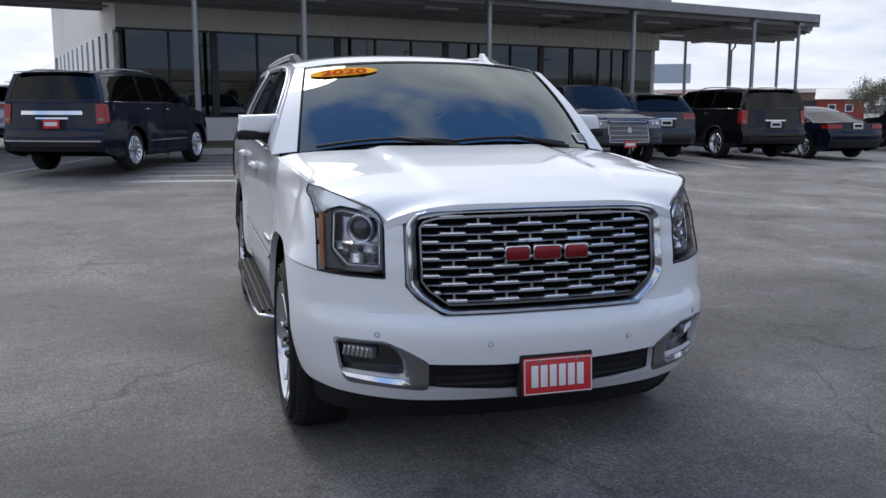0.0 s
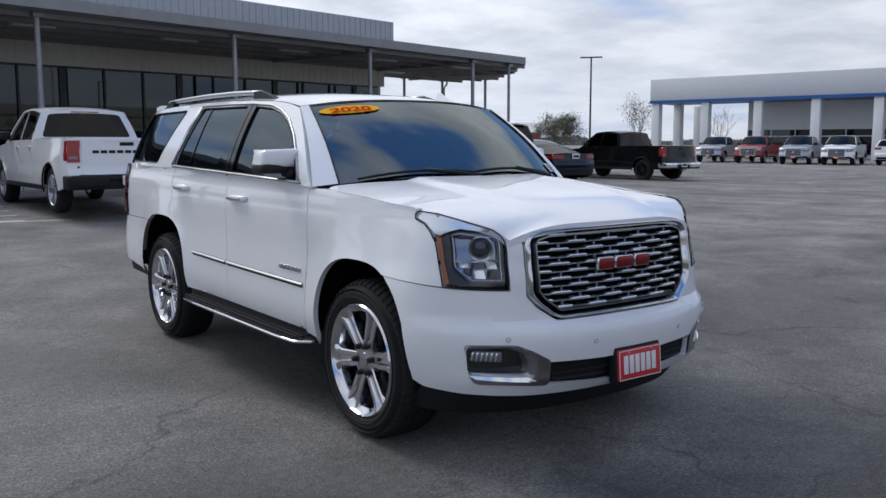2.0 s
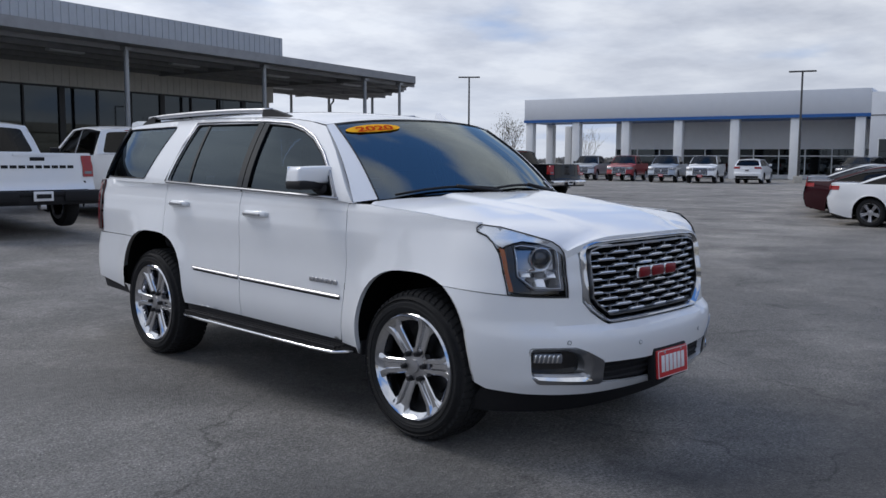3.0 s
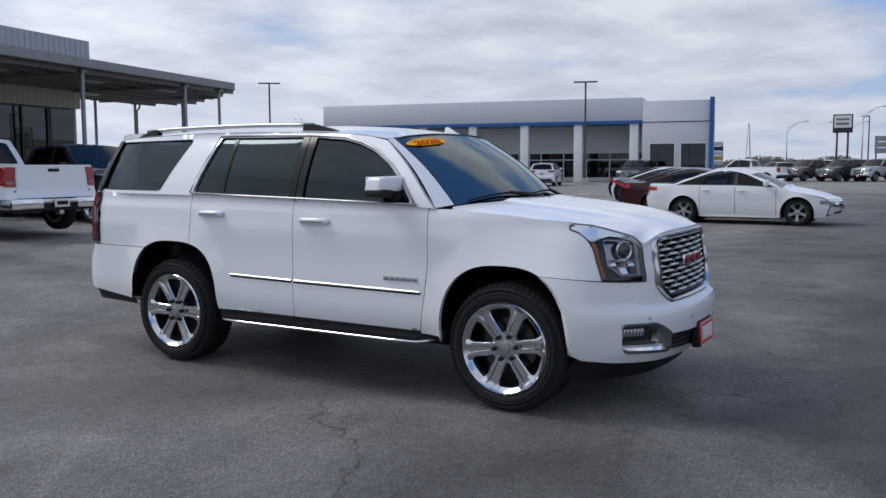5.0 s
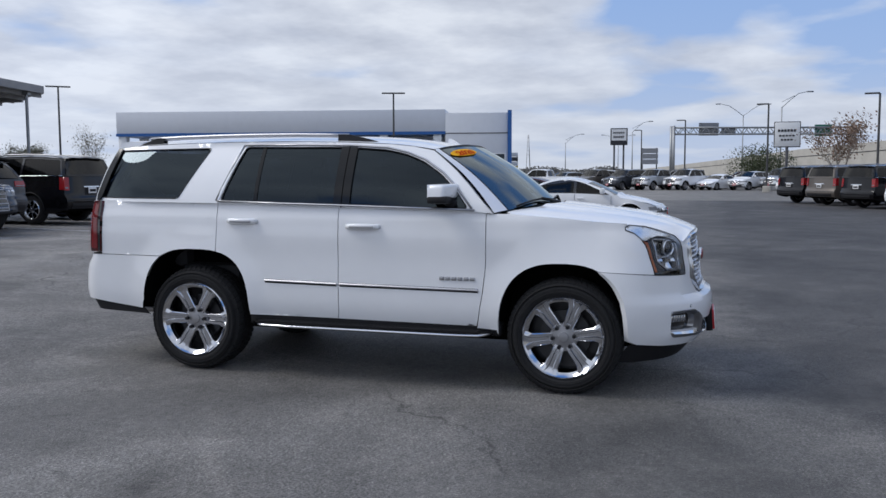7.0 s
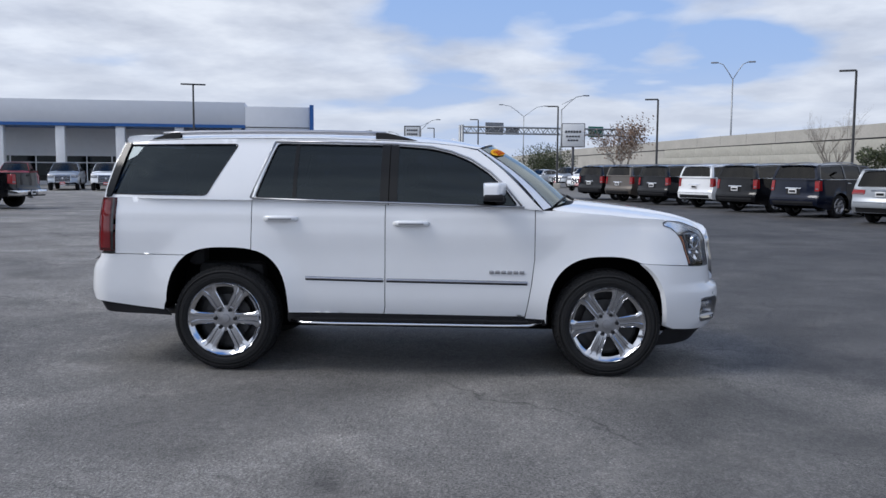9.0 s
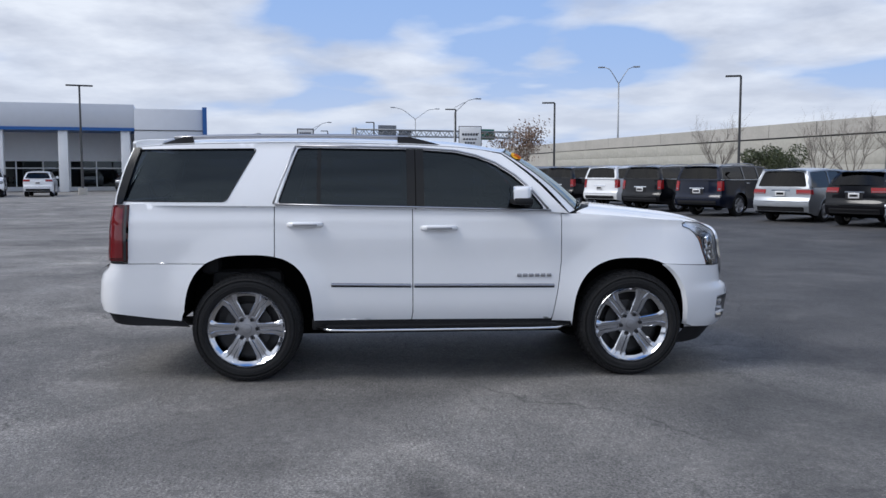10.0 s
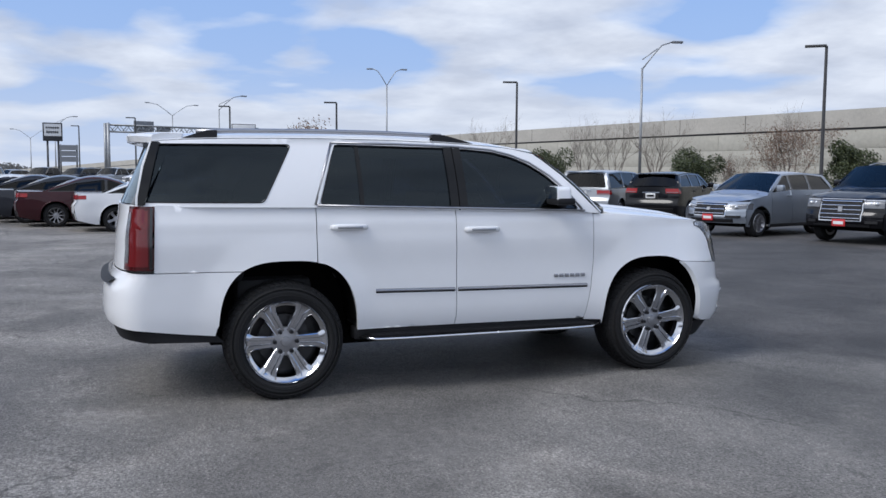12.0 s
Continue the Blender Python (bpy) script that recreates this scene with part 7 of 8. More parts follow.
def rear_glass(u, v):
    z = lerp(1.35, 1.745, v)
    x = u * (cab_x(3.88, z) + 0.02)
    return Vector((x, lerp(3.985, 3.80, v) - 0.135 * abs(u) ** 3, z))


grid(bm, lambda u, v: rear_glass(2 * u - 1, v), 20, 8, flip=True)
part("tailgate_window", bm, SUV_GLASS, hero)
for sgn in (-1, 1):
    def corner(u, v):
        """Dark glass carried round the corner from the quarter window to the tailgate window."""
        z = lerp(1.350, 1.758, v)
        ya = lerp(3.845, 3.742, v)
        a = Vector((sgn * (cab_x(ya, z) + 0.006), ya, z))
        c = rear_glass(sgn * 0.78, v) + Vector((0, 0.006, z - lerp(1.35, 1.745, v)))
        b = Vector((sgn * (cab_x(ya, z) + 0.010), c.y - 0.028, z))
        return a * (1 - u) ** 2 + b * (2 * u * (1 - u)) + c * u * u
    bm = bmesh.new()
    grid(bm, corner, 10, 10)
    bmesh.ops.recalc_face_normals(bm, faces=bm.faces)
    part("rear_corner_glass", bm, PILLAR, hero, "gloss black rear corner glass")
bm = bmesh.new()
loops_ = []
for i in range(17):
    u = -1 + i / 8
    y1 = 3.94 - 0.15 * u * u
    x0, x1 = u * 0.655, u * 0.685
    zt_ = 1.822 + 0.022 * (1 - u * u)
    ring = [(x0, 3.58, zt_ + 0.012 * (1 - u * u)), (lerp(x0, x1, 0.6), lerp(3.58, y1, 0.6), zt_ + 0.003), (x1, y1 - 0.012, zt_ - 0.010), (x1, y1, zt_ - 0.026), (x1, y1 - 0.006, zt_ - 0.066), (x1, y1 - 0.03, zt_ - 0.072), (x0, 3.62, zt_ - 0.06)]
    loops_.append([bm.verts.new(p) for p in ring])
for a, b in zip(loops_, loops_[1:]):
    for k in range(7):
        bm.faces.new((a[k], a[(k + 1) % 7], b[(k + 1) % 7], b[k]))
bm.faces.new(loops_[0])
bm.faces.new(loops_[-1][::-1])
bmesh.ops.recalc_face_normals(bm, faces=bm.faces)
part("spoiler", bm, WHITE, hero)
arch_back = [(y, z) for y, z in RARCH(8, 80, 24) if z < 0.893]
for sgn in (-1, 1):
    tl = [(t_y(3.79, 1.34), 1.338), (t_y(3.80, 0.93), 0.925), (tflat(0.80), 0.925), (tflat(0.80), 1.338)]
    bm = bmesh.new()
    panel(bm, [(sgn * s, z) for s, z in tl], lambda s, z: tail(s, z) * 1.0 + Vector((sgn * 0.01, 0.012, 0)), 0.04, (sgn, 1, 0), fold=(-sgn * 0.03, -0.03, 0))
    t_l = part("taillight", bm, SMOKED_RED, hero, "red taillight with clear centre")
    bm = bmesh.new()
    panel(bm, [(sgn * s, z) for s, z in swell([(t_y(3.812, 1.34), 1.325), (t_y(3.818, 0.95), 0.945), (tflat(0.81), 0.945), (tflat(0.81), 1.325)], -0.004)], lambda s, z: tail(s, z) + Vector((sgn * 0.012, 0.0145, 0)), 0.04, (sgn, 1, 0))
    part("upper_lens", bm, PINK_LENS, t_l)
    bm = bmesh.new()
    s0, s1 = tflat(0.806), tflat(0.892)
    panel(bm, [(sgn * s0, 0.97), (sgn * s1, 0.97), (sgn * s1, 1.30), (sgn * s0, 1.30)], lambda s, z: tail(s, z) + Vector((sgn * 0.014, 0.017, 0)), 0.05, (sgn, 1, 0))
    part("clear_strip", bm, LAMP_SILVER, t_l, "clear reversing lens")
    bm = bmesh.new()
    s0, s1 = t_y(3.812, 1.1), t_y(3.794, 1.1)
    panel(bm, [(sgn * s0, 0.93), (sgn * s1, 0.93), (sgn * s1, 1.335), (sgn * s0, 1.335)], lambda s, z: tail(s, z) + Vector((sgn * 0.014, 0.012, 0)), 0.05, (sgn, 0.3, 0))
    part("dark_edge", bm, GLOSSBLACK, t_l)
bm = bmesh.new()
rt = [(t_y(y, z), z) for y, z in ([(3.42, 0.475), (3.41, 0.52)] + arch_back + [(3.242, 0.898), (3.80, 0.901)])]
rhalf = [(0.0, 0.585), (tflat(0.6), 0.565), (tflat(0.88), 0.545), (t_y(3.88, 0.53), 0.53), (t_y(3.6, 0.49), 0.492)] + rt + [(tflat(0.8), 0.905), (0.0, 0.905)]
routline = [(-s, z) for s, z in rhalf[1:-1]][::-1] + rhalf
panel(bm, routline, tail, 0.06, (0, 1, 0))
for f in bm.faces:
    f.normal_update()
    c = f.calc_center_median()
    if f.normal.dot(Vector((c.x * 1.2, 0.6, 0))) < 0:
        f.normal_flip()
rear_bumper = part("rear_bumper", bm, WHITE, hero)
bm = bmesh.new()
grid(bm, lambda u, v: tail(lerp(-1, 1, u) * tflat(0.7), 0.86 - 0.035 * v) + Vector((0, 0.02 + 0.02 * v, 0)), 20, 2)
part("step_pad", bm, TRIM, rear_bumper)
bm = bmesh.new()
ts = t_y(3.45, 0.5)
grid(bm, lambda u, v: tail((2 * u - 1) * ts, 0.60) * 1.0 - Vector((0, 0.03 + 0.06 * v, 0)) + Vector((-0.03 * (2 * u - 1), 0, -0.60 + lerp(steps(abs(2 * u - 1) * ts, [(0, 0.60), (tflat(0.88), 0.56), (ts, 0.49)]), steps(abs(2 * u - 1) * ts, [(0, 0.42), (tflat(0.88), 0.45), (ts, 0.425)]), v))), 40, 3)
bmesh.ops.recalc_face_normals(bm, faces=bm.faces)
part("rear_valance", bm, TRIM, hero, "black rear valance")
bm = bmesh.new()
tube(bm, [(-0.62, 3.4, 0.42), (-0.66, 3.84, 0.425)], 0.036, 12)
part("exhaust_pipe", bm, SATIN, hero)

# inside and below
bm = bmesh.new()
box(bm, -0.60, -0.55, 0.30, 0.60, 3.3, 0.42)
for y0, y1, zt_ in ((-0.56, -0.50, 0.55), (0.50, 2.42, 0.46), (3.45, 3.80, 0.56)):
    box(bm, -0.82, y0, 0.36 if y0 < 3 else 0.46, 0.82, y1, zt_)
for y, hw in ((0.01, 0.47), (2.925, 0.49)):
    box(bm, -0.58, y - hw, 0.34, 0.58, y + hw, 0.96)
part("underbody", bm, UNDER, hero)
part("floor_pan", bx(-0.90, 0.52, 0.47, 0.90, 2.42, 0.52), INTERIOR, hero)
part("engine_bay", bx(-0.62, -0.72, 0.5, 0.62, 0.4, 1.02), UNDER, hero)
for sgn in (-1, 1):
    part("door_card", bx(min(sgn * 0.83, sgn * 0.89), 0.5, 0.5, max(sgn * 0.83, sgn * 0.89), 2.40, 1.27), INTERIOR, hero)
    part("side_trim", bx(min(sgn * 0.81, sgn * 0.86), 2.42, 1.0, max(sgn * 0.81, sgn * 0.86), 3.7, 1.27), INTERIOR, hero)
bm = bmesh.new()
grid(bm, lambda u, v: Vector((lerp(-0.86, 0.86, u), lerp(0.27 + 0.2 * abs(2 * u - 1) ** 2, 0.98, v), 1.275 - 0.05 * v ** 2 - 0.25 * clamp((v - 0.85) / 0.15))), 16, 12)
part("dashboard", bm, INTERIOR, hero)
for y in (1.45, 2.40, 3.2):
    for x in (-0.42, 0.42):
        st_ = part("seat", bx(x - 0.25, y - 0.5, 0.6, x + 0.25, y + 0.05, 0.82, bevel=0.06), INTERIOR, hero)
        part("backrest", bx(x - 0.25, y - 0.02, 0.78, x + 0.25, y + 0.14, 1.42 if y < 3 else 1.3, bevel=0.06), INTERIOR, st_)
        part("headrest", bx(x - 0.13, y + 0.03, 1.43 if y < 3 else 1.3, x + 0.13, y + 0.13, 1.62 if y < 3 else 1.45, bevel=0.05), INTERIOR, st_)
bm = bmesh.new()
tube(bm, [(0.42 + 0.18 * math.cos(a), 0.98 + 0.06 * math.sin(a), 1.17 + 0.17 * math.sin(a)) for a in [2 * math.pi * i / 24 for i in range(25)]], 0.015, 6)
part("steering_wheel", bm, INTERIOR, hero)
part("inside_mirror", bx(-0.12, 0.93, 1.63, 0.12, 0.96, 1.70, bevel=0.012), TRIM, hero)
part("headliner", bx(-0.66, 1.05, 1.70, 0.66, 3.7, 1.72), INTERIOR, hero)

# ---- around the lot: signs, gantry, highway lamps, trees, far shops ----
SIGNYELLOW = material("sign_yellow", (0.55, 0.42, 0.10), 0.5)
SIGNW = material("sign_white", (0.70, 0.71, 0.72), 0.4, grain=0.04)
SIGNK = material("sign_dark", (0.03, 0.032, 0.04), 0.5)
SIGNGREY = material("sign_back_grey", (0.22, 0.23, 0.25), 0.5, 0.4, grain=0.1)
GREEN = material("sign_green", (0.01, 0.14, 0.09), 0.4)
BARK = material("bark", (0.14, 0.115, 0.095), 0.9, grain=0.3, scale=12, bump=0.4)
REDWOOD = material("red_boards", (0.27, 0.04, 0.03), 0.7, grain=0.15, scale=3)
BROWN = material("brown_brick_far", (0.20, 0.13, 0.10), 0.85, grain=0.2, scale=2)


def leaf_material(name, a, b):
    m = bpy.data.materials.new(name)
    m.use_nodes = True
    t = m.node_tree
    bs = t.nodes["Principled BSDF"]
    g = node(t, "ShaderNodeNewGeometry")
    t.links.new(ramp(t, g.outputs["Random Per Island"], [(0.0, a), (1.0, b)]), bs.inputs["Base Color"])
    bs.inputs["Roughness"].default_value = 0.6
    return m


LEAF = leaf_material("evergreen_leaves", (0.022, 0.034, 0.012), (0.085, 0.10, 0.04))
DRYLEAF = leaf_material("dry_leaves", (0.12, 0.07, 0.045), (0.26, 0.18, 0.13))
OLIVE = leaf_material("olive_leaves", (0.06, 0.07, 0.04), (0.16, 0.15, 0.10))
FARLEAF = leaf_material("far_woods", (0.10, 0.10, 0.095), (0.17, 0.165, 0.155))


TWIG = material("grey_twigs", (0.20, 0.175, 0.15), 0.9, grain=0.15, scale=6)


def leaf(bm, c, size, rng):
    d = Vector((rng.gauss(0, 1), rng.gauss(0, 1), rng.gauss(0, 1))).normalized()
    a = d.orthogonal().normalized()
    b = d.cross(a)
    w = size * rng.uniform(0.35, 0.6)
    q = [bm.verts.new(c + a * size), bm.verts.new(c + b * w), bm.verts.new(c - a * size), bm.verts.new(c - b * w)]
    bm.faces.new(q)


def limbs(bm, p, d, length, r, depth, rng, tips):
    """A limb with its forks."""
    n = 3
    pts, rs = [p], [r]
    for i in range(n):
        d = (d + Vector((rng.gauss(0, 0.13), rng.gauss(0, 0.13), rng.gauss(0.05, 0.08)))).normalized()
        p = p + d * (length / n)
        pts.append(p)
        rs.append(r * (1 - 0.4 * (i + 1) / n))
    tube(bm, pts, rs, 5 if depth > 1 else 3, caps=False)
    tips.append(p)
    if depth == 0:
        for k in range(4):
            s = (d + Vector((rng.gauss(0, 0.35), rng.gauss(0, 0.35), rng.gauss(0.15, 0.25)))).normalized()
            q = pts[rng.choice((1, 2, 3))]
            tube(bm, [q, q + s * length * rng.uniform(0.5, 1.0)], [r * 0.6, r * 0.25], 3, caps=False)
        return
    for k in range(3):
        q = pts[rng.choice((1, 2, 3, 3))]
        s = Vector((rng.gauss(0, 1), rng.gauss(0, 1), rng.uniform(0.1, 1.0))).normalized()
        limbs(bm, q, (d * 0.95 + s * 0.62).normalized(), length * rng.uniform(0.55, 0.8), r * 0.5, depth - 1, rng, tips)


def tree(name, x, y, h, label, seed, leaves=None, count=0, size=0.09, spread=0.35, depth=3, low=0.2, category="tree", leaf_top=2.0):
    rng = random.Random(seed)
    o = tagged(empty(name, pose(x, y, ground_z(x, y) - 0.05)), label, category)
    bm = bmesh.new()
    tips = []
    trunk = [(0, 0, 0), (rng.gauss(0, 0.05), rng.gauss(0, 0.05), h * low * 0.5), (rng.gauss(0, 0.08), rng.gauss(0, 0.08), h * low)]
    tube(bm, trunk, [0.022 * h, 0.018 * h, 0.015 * h], 8)
    part("trunk", bm, BARK, o)
    bm = bmesh.new()
    for k in range(6):
        a = 2 * math.pi * (k + rng.random()) / 6
        d = Vector((math.cos(a) * spread, math.sin(a) * spread, 0.9)).normalized()
        limbs(bm, Vector(trunk[2]) - Vector((0, 0, h * low * 0.3 * rng.random())), d, h * 0.30, 0.0065 * h, depth, rng, tips)
    part("branchwork", bm, TWIG, o)
    if leaves:
        bm = bmesh.new()
        for i in range(count):
            t = tips[rng.randrange(len(tips))]
            if t.z > leaf_top * h:
                continue
            leaf(bm, t + Vector((rng.gauss(0, 0.05 * h), rng.gauss(0, 0.05 * h), rng.gauss(0, 0.04 * h))), size * rng.uniform(0.6, 1.3), rng)
        part("crown", bm, leaves, o)
    return o


def bush(x, y, w, h, label, seed, mat, count=11000, size=0.075):
    """An evergreen with its leaves down to the ground."""
    rng = random.Random(seed)
    o = tagged(empty("evergreen_tree", pose(x, y, ground_z(x, y) - 0.05)), label, "tree")
    bm = bmesh.new()
    tips = []
    tube(bm, [(0, 0, 0), (0, 0, h * 0.4)], [0.07, 0.05], 7)
    part("trunk", bm, BARK, o)
    bm = bmesh.new()
    lobes = [(Vector((rng.gauss(0, w * 0.22), rng.gauss(0, w * 0.22), h * rng.uniform(0.18, 0.86))), rng.uniform(0.16, 0.3) * w) for _ in range(16)]
    for i in range(count):
        c, r = lobes[rng.randrange(len(lobes))]
        d = Vector((rng.gauss(0, 1), rng.gauss(0, 1), rng.gauss(0, 1))).normalized()
        p = c + d * r * rng.uniform(0.55, 1.05)
        p.z = max(0.05, p.z)
        leaf(bm, p, size * rng.uniform(0.6, 1.3), rng)
    part("crown", bm, mat, o)
    return o


bush(49.0, -24.8, 3.6, 3.4, "dense evergreen tree before the freeway wall", 1, LEAF)
bush(38.8, -29.1, 3.2, 3.6, "dense evergreen tree before the freeway wall", 2, LEAF)
bush(32.3, -35.1, 2.6, 3.7, "dark evergreen tree before the freeway wall", 3, LEAF)
bush(93.8, -5.8, 7.0, 3.8, "wide dark evergreen beside the far road", 4, LEAF, 9000, 0.10)
for i, (x, y, h) in enumerate(((46.4, -26.2, 6.0), (43.9, -27.1, 5.7), (41.3, -28.4, 6.3), (54.9, -22.9, 6.6), (37.1, -30.7, 3.3), (29.0, -37.0, 5.0))):
    tree("bare_tree", x, y, h, "bare winter tree with thin grey branches", 10 + i, spread=0.5, depth=3)
tree("bare_tree", 34.4, -33.0, 6.8, "winter tree keeping brown dry leaves low down", 31, DRYLEAF, 9000, 0.05, spread=0.75, depth=3, low=0.12, leaf_top=0.62)
tree("bare_tree", 37.1, -31.0, 3.3, "small shrub with dry leaves", 37, DRYLEAF, 900, 0.05, spread=0.9, depth=3)
tree("brown_tree", 61.1, -9.7, 6.3, "tree with sparse reddish brown leaves", 32, DRYLEAF, 2200, 0.10, spread=0.45)
tree("olive_tree", 48.5, 50.2, 4.9, "broad round tree with olive leaves", 33, OLIVE, 9000, 0.065, spread=0.9, low=0.16)
tree("bare_tree", 84.6, 73.2, 8.2, "tall conical bare tree beside the dealership", 34, OLIVE, 500, 0.12, spread=0.12)
tree("bare_tree", 92.0, 66.0, 6.4, "bare tree behind the columns", 35, spread=0.4)


def sign_letters(parent, rows_, y, face=-1):
    """Plain bars where the lettering stands."""
    for x0, x1, z0, z1 in rows_:
        n = max(3, int((x1 - x0) / 0.22))
        for k in range(n):
            a = lerp(x0, x1, k / n)
            part("lettering_bar", bx(a, y - 0.03, z0, a + (x1 - x0) / n * 0.72, y, z1), SIGNK, parent)


sg_ = tagged(empty("dealer_sign", pose(73.0, -6.8, 0, 0, 0, -90)), "white square sign on a single dark pole", "sign")
part("board", bx(-1.0, -0.12, 3.75, 1.0, 0.12, 5.8, bevel=0.06), SIGNW, sg_)
part("board_frame", bx(-1.06, -0.08, 3.69, 1.06, 0.08, 5.86, bevel=0.05), SIGNK, sg_)
bm = bmesh.new()
tube(bm, [(0, 0, -0.2), (0, 0, 3.75)], 0.12, 10)
part("pole", bm, SIGNK, sg_)
sign_letters(sg_, [(-0.75, 0.75, 5.0, 5.2), (-0.65, 0.65, 4.6, 4.74), (-0.5, 0.5, 4.25, 4.4)], -0.12)
sg_ = tagged(empty("dealer_sign", pose(109.6, 11.0, 0, 0, 0, -85)), "dark-framed white sign on two poles", "sign")
part("board", bx(-1.1, -0.2, 5.2, 1.1, 0.2, 7.4, bevel=0.05), SIGNK, sg_)
part("panel", bx(-0.95, -0.24, 5.8, 0.95, -0.2, 7.25), SIGNW, sg_)
sign_letters(sg_, [(-0.75, 0.75, 6.7, 6.9), (-0.7, 0.7, 6.15, 6.4)], -0.24)
for x in (-0.6, 0.6):
    bm = bmesh.new()
    tube(bm, [(x, 0, -0.2), (x, 0, 5.2)], 0.12, 8)
    part("pole", bm, SIGNK, sg_)
sg_ = tagged(empty("far_sign", pose(199.3, 13.3, 0, 0, 0, -90)), "far stacked roadside sign on two poles", "sign")
for k in range(3):
    part("panel", bx(-1.9, -0.2, 3.6 + k * 1.25, 1.9, 0.2, 4.7 + k * 1.25), SIGNGREY, sg_)
for x in (-1.6, 1.6):
    bm = bmesh.new()
    tube(bm, [(x, 0, -0.2), (x, 0, 7.3)], 0.16, 6)
    part("pole", bm, SIGNK, sg_)
sg_ = tagged(empty("far_sign", pose(205.0, 60.0, 0, 0, 0, -80)), "far green roadside board on legs", "sign")
part("panel", bx(-2.6, -0.2, 5.4, 2.6, 0.2, 7.6), GREEN, sg_)
for x in (-2, 2):
    bm = bmesh.new()
    tube(bm, [(x, 0, -0.2), (x, 0, 5.4)], 0.14, 6)
    part("pole", bm, SIGNGREY, sg_)
sg_ = tagged(empty("stacked_sign", pose(82.0, 19.1, 0, 0, 0, -76)), "low stacked sign of pale and yellow boards", "sign")
for k, mt in enumerate((SIGNGREY, SIGNW, SIGNYELLOW, SIGNW, SIGNK, SIGNW)):
    part("panel", bx(-0.68, -0.12, 1.0 + k * 0.46, 0.68, 0.12, 1.41 + k * 0.46, bevel=0.02), mt, sg_)
for x in (-0.6, 0.6):
    part("post", bx(x - 0.06, -0.06, -0.3, x + 0.06, 0.06, 3.7), SIGNK, sg_)
sg_ = tagged(empty("blank_sign", pose(30.9, 50.2, 0, 0, 0, -30)), "pale blue blank board on two posts", "sign")
part("board", bx(-1.45, -0.08, 3.3, 1.45, 0.08, 4.6), material("pale_blue_board", (0.42, 0.48, 0.58), 0.5, grain=0.05), sg_)
for x in (-1.1, 1.1):
    part("post", bx(x - 0.06, -0.06, -0.3, x + 0.06, 0.06, 3.3), STEEL, sg_)

# sign gantry over the far road
GA, GB = Vector((126.3, 5.0, 0)), Vector((134.1, -20.2, 0))
L_ = (GB - GA).length
gantry = tagged(empty("sign_gantry", Matrix.Translation(GA) @ pose(0, 0, 0, 0, 0, math.degrees(math.atan2(GB.y - GA.y, GB.x - GA.x)))), "grey steel sign gantry across the road", "gantry")
for x in (0.0, L_):
    for dy in (-0.7, 0.7):
        bm = bmesh.new()
        tube(bm, [(x, dy, -0.3), (x, dy, 8.4)], 0.22, 8)
        part("upright", bm, STEEL, gantry)
for z in (7.2, 8.15):
    for dy in (-0.7, 0.7):
        bm = bmesh.new()
        tube(bm, [(0, dy, z), (L_, dy, z)], 0.10, 6)
        part("chord", bm, STEEL, gantry)
n = 34
for k in range(n):
    x0, x1 = L_ * k / n, L_ * (k + 1) / n
    for dy in (-0.7, 0.7):
        bm = bmesh.new()
        tube(bm, [(x0, dy, 7.2 if k % 2 else 8.15), (x1, dy, 8.15 if k % 2 else 7.2)], 0.06, 5)
        part("brace", bm, STEEL, gantry)
for a, b, z0, z1, mt in ((4.1, 7.0, 7.05, 8.9, SIGNGREY), (7.4, 9.5, 7.1, 8.1, SIGNGREY), (L_ - 5.2, L_ - 2.7, 6.9, 8.6, GREEN)):
    pn = part("sign_panel", bx(a, 0.8, z0, b, 0.95, z1), mt, gantry)
    if mt is GREEN:
        for k in range(2):
            part("lettering_bar", bx(a + 0.25 + k * 1.1, 0.95, z0 + 0.5, a + 1.15 + k * 1.1, 0.98, z1 - 0.6), SIGNW, pn)


def highway_lamp(x, y, h, arms, label, turn=0.0, reach=2.6, base=0.0):
    o = tagged(empty("highway_lamp", pose(x, y, base, 0, 0, turn)), label, "lamp post", "highway lamps")
    bm = bmesh.new()
    tube(bm, [(0, 0, -0.3), (0, 0, h - 1.9)], [0.13, 0.08], 8)
    part("pole", bm, STEEL, o)
    for s in arms:
        bm = bmesh.new()
        tube(bm, [(0, 0, h - 2.0), (s * reach * 0.35, 0, h - 1.0), (s * reach * 0.65, 0, h - 0.25), (s * reach, 0, h)], 0.05, 6)
        if len(arms) == 1:
            tube(bm, [(0, 0, h - 1.3), (s * reach * 0.5, 0, h - 0.5)], 0.04, 6)
        part("arm", bm, STEEL, o)
        part("head", bx(min(s * reach, s * (reach + 0.8)), -0.16, h - 0.08, max(s * reach, s * (reach + 0.8)), 0.16, h + 0.08, bevel=0.04), SIGNGREY, o)
    return o


highway_lamp(98.4, -27.75, 14.7, (-1, 1), "tall highway lamp with two curved arms", -103, reach=1.7, base=-0.3)
highway_lamp(48.3, -31.9, 11.2, (1,), "tall highway lamp with one curved arm", -103, reach=2.2)
highway_lamp(111.8, -8.9, 11.7, (1,), "tall highway lamp with one curved arm", -70, reach=3.2)
highway_lamp(153.1, -5.5, 13.3, (-1, 1), "tall highway lamp with two curved arms", -70, reach=4.0)
highway_lamp(157.5, 13.5, 11.0, (1,), "tall highway lamp with one curved arm", -70, reach=3.0)
highway_lamp(193.8, 31.7, 10.5, (1,), "tall highway lamp with one curved arm", -70, reach=3.5)
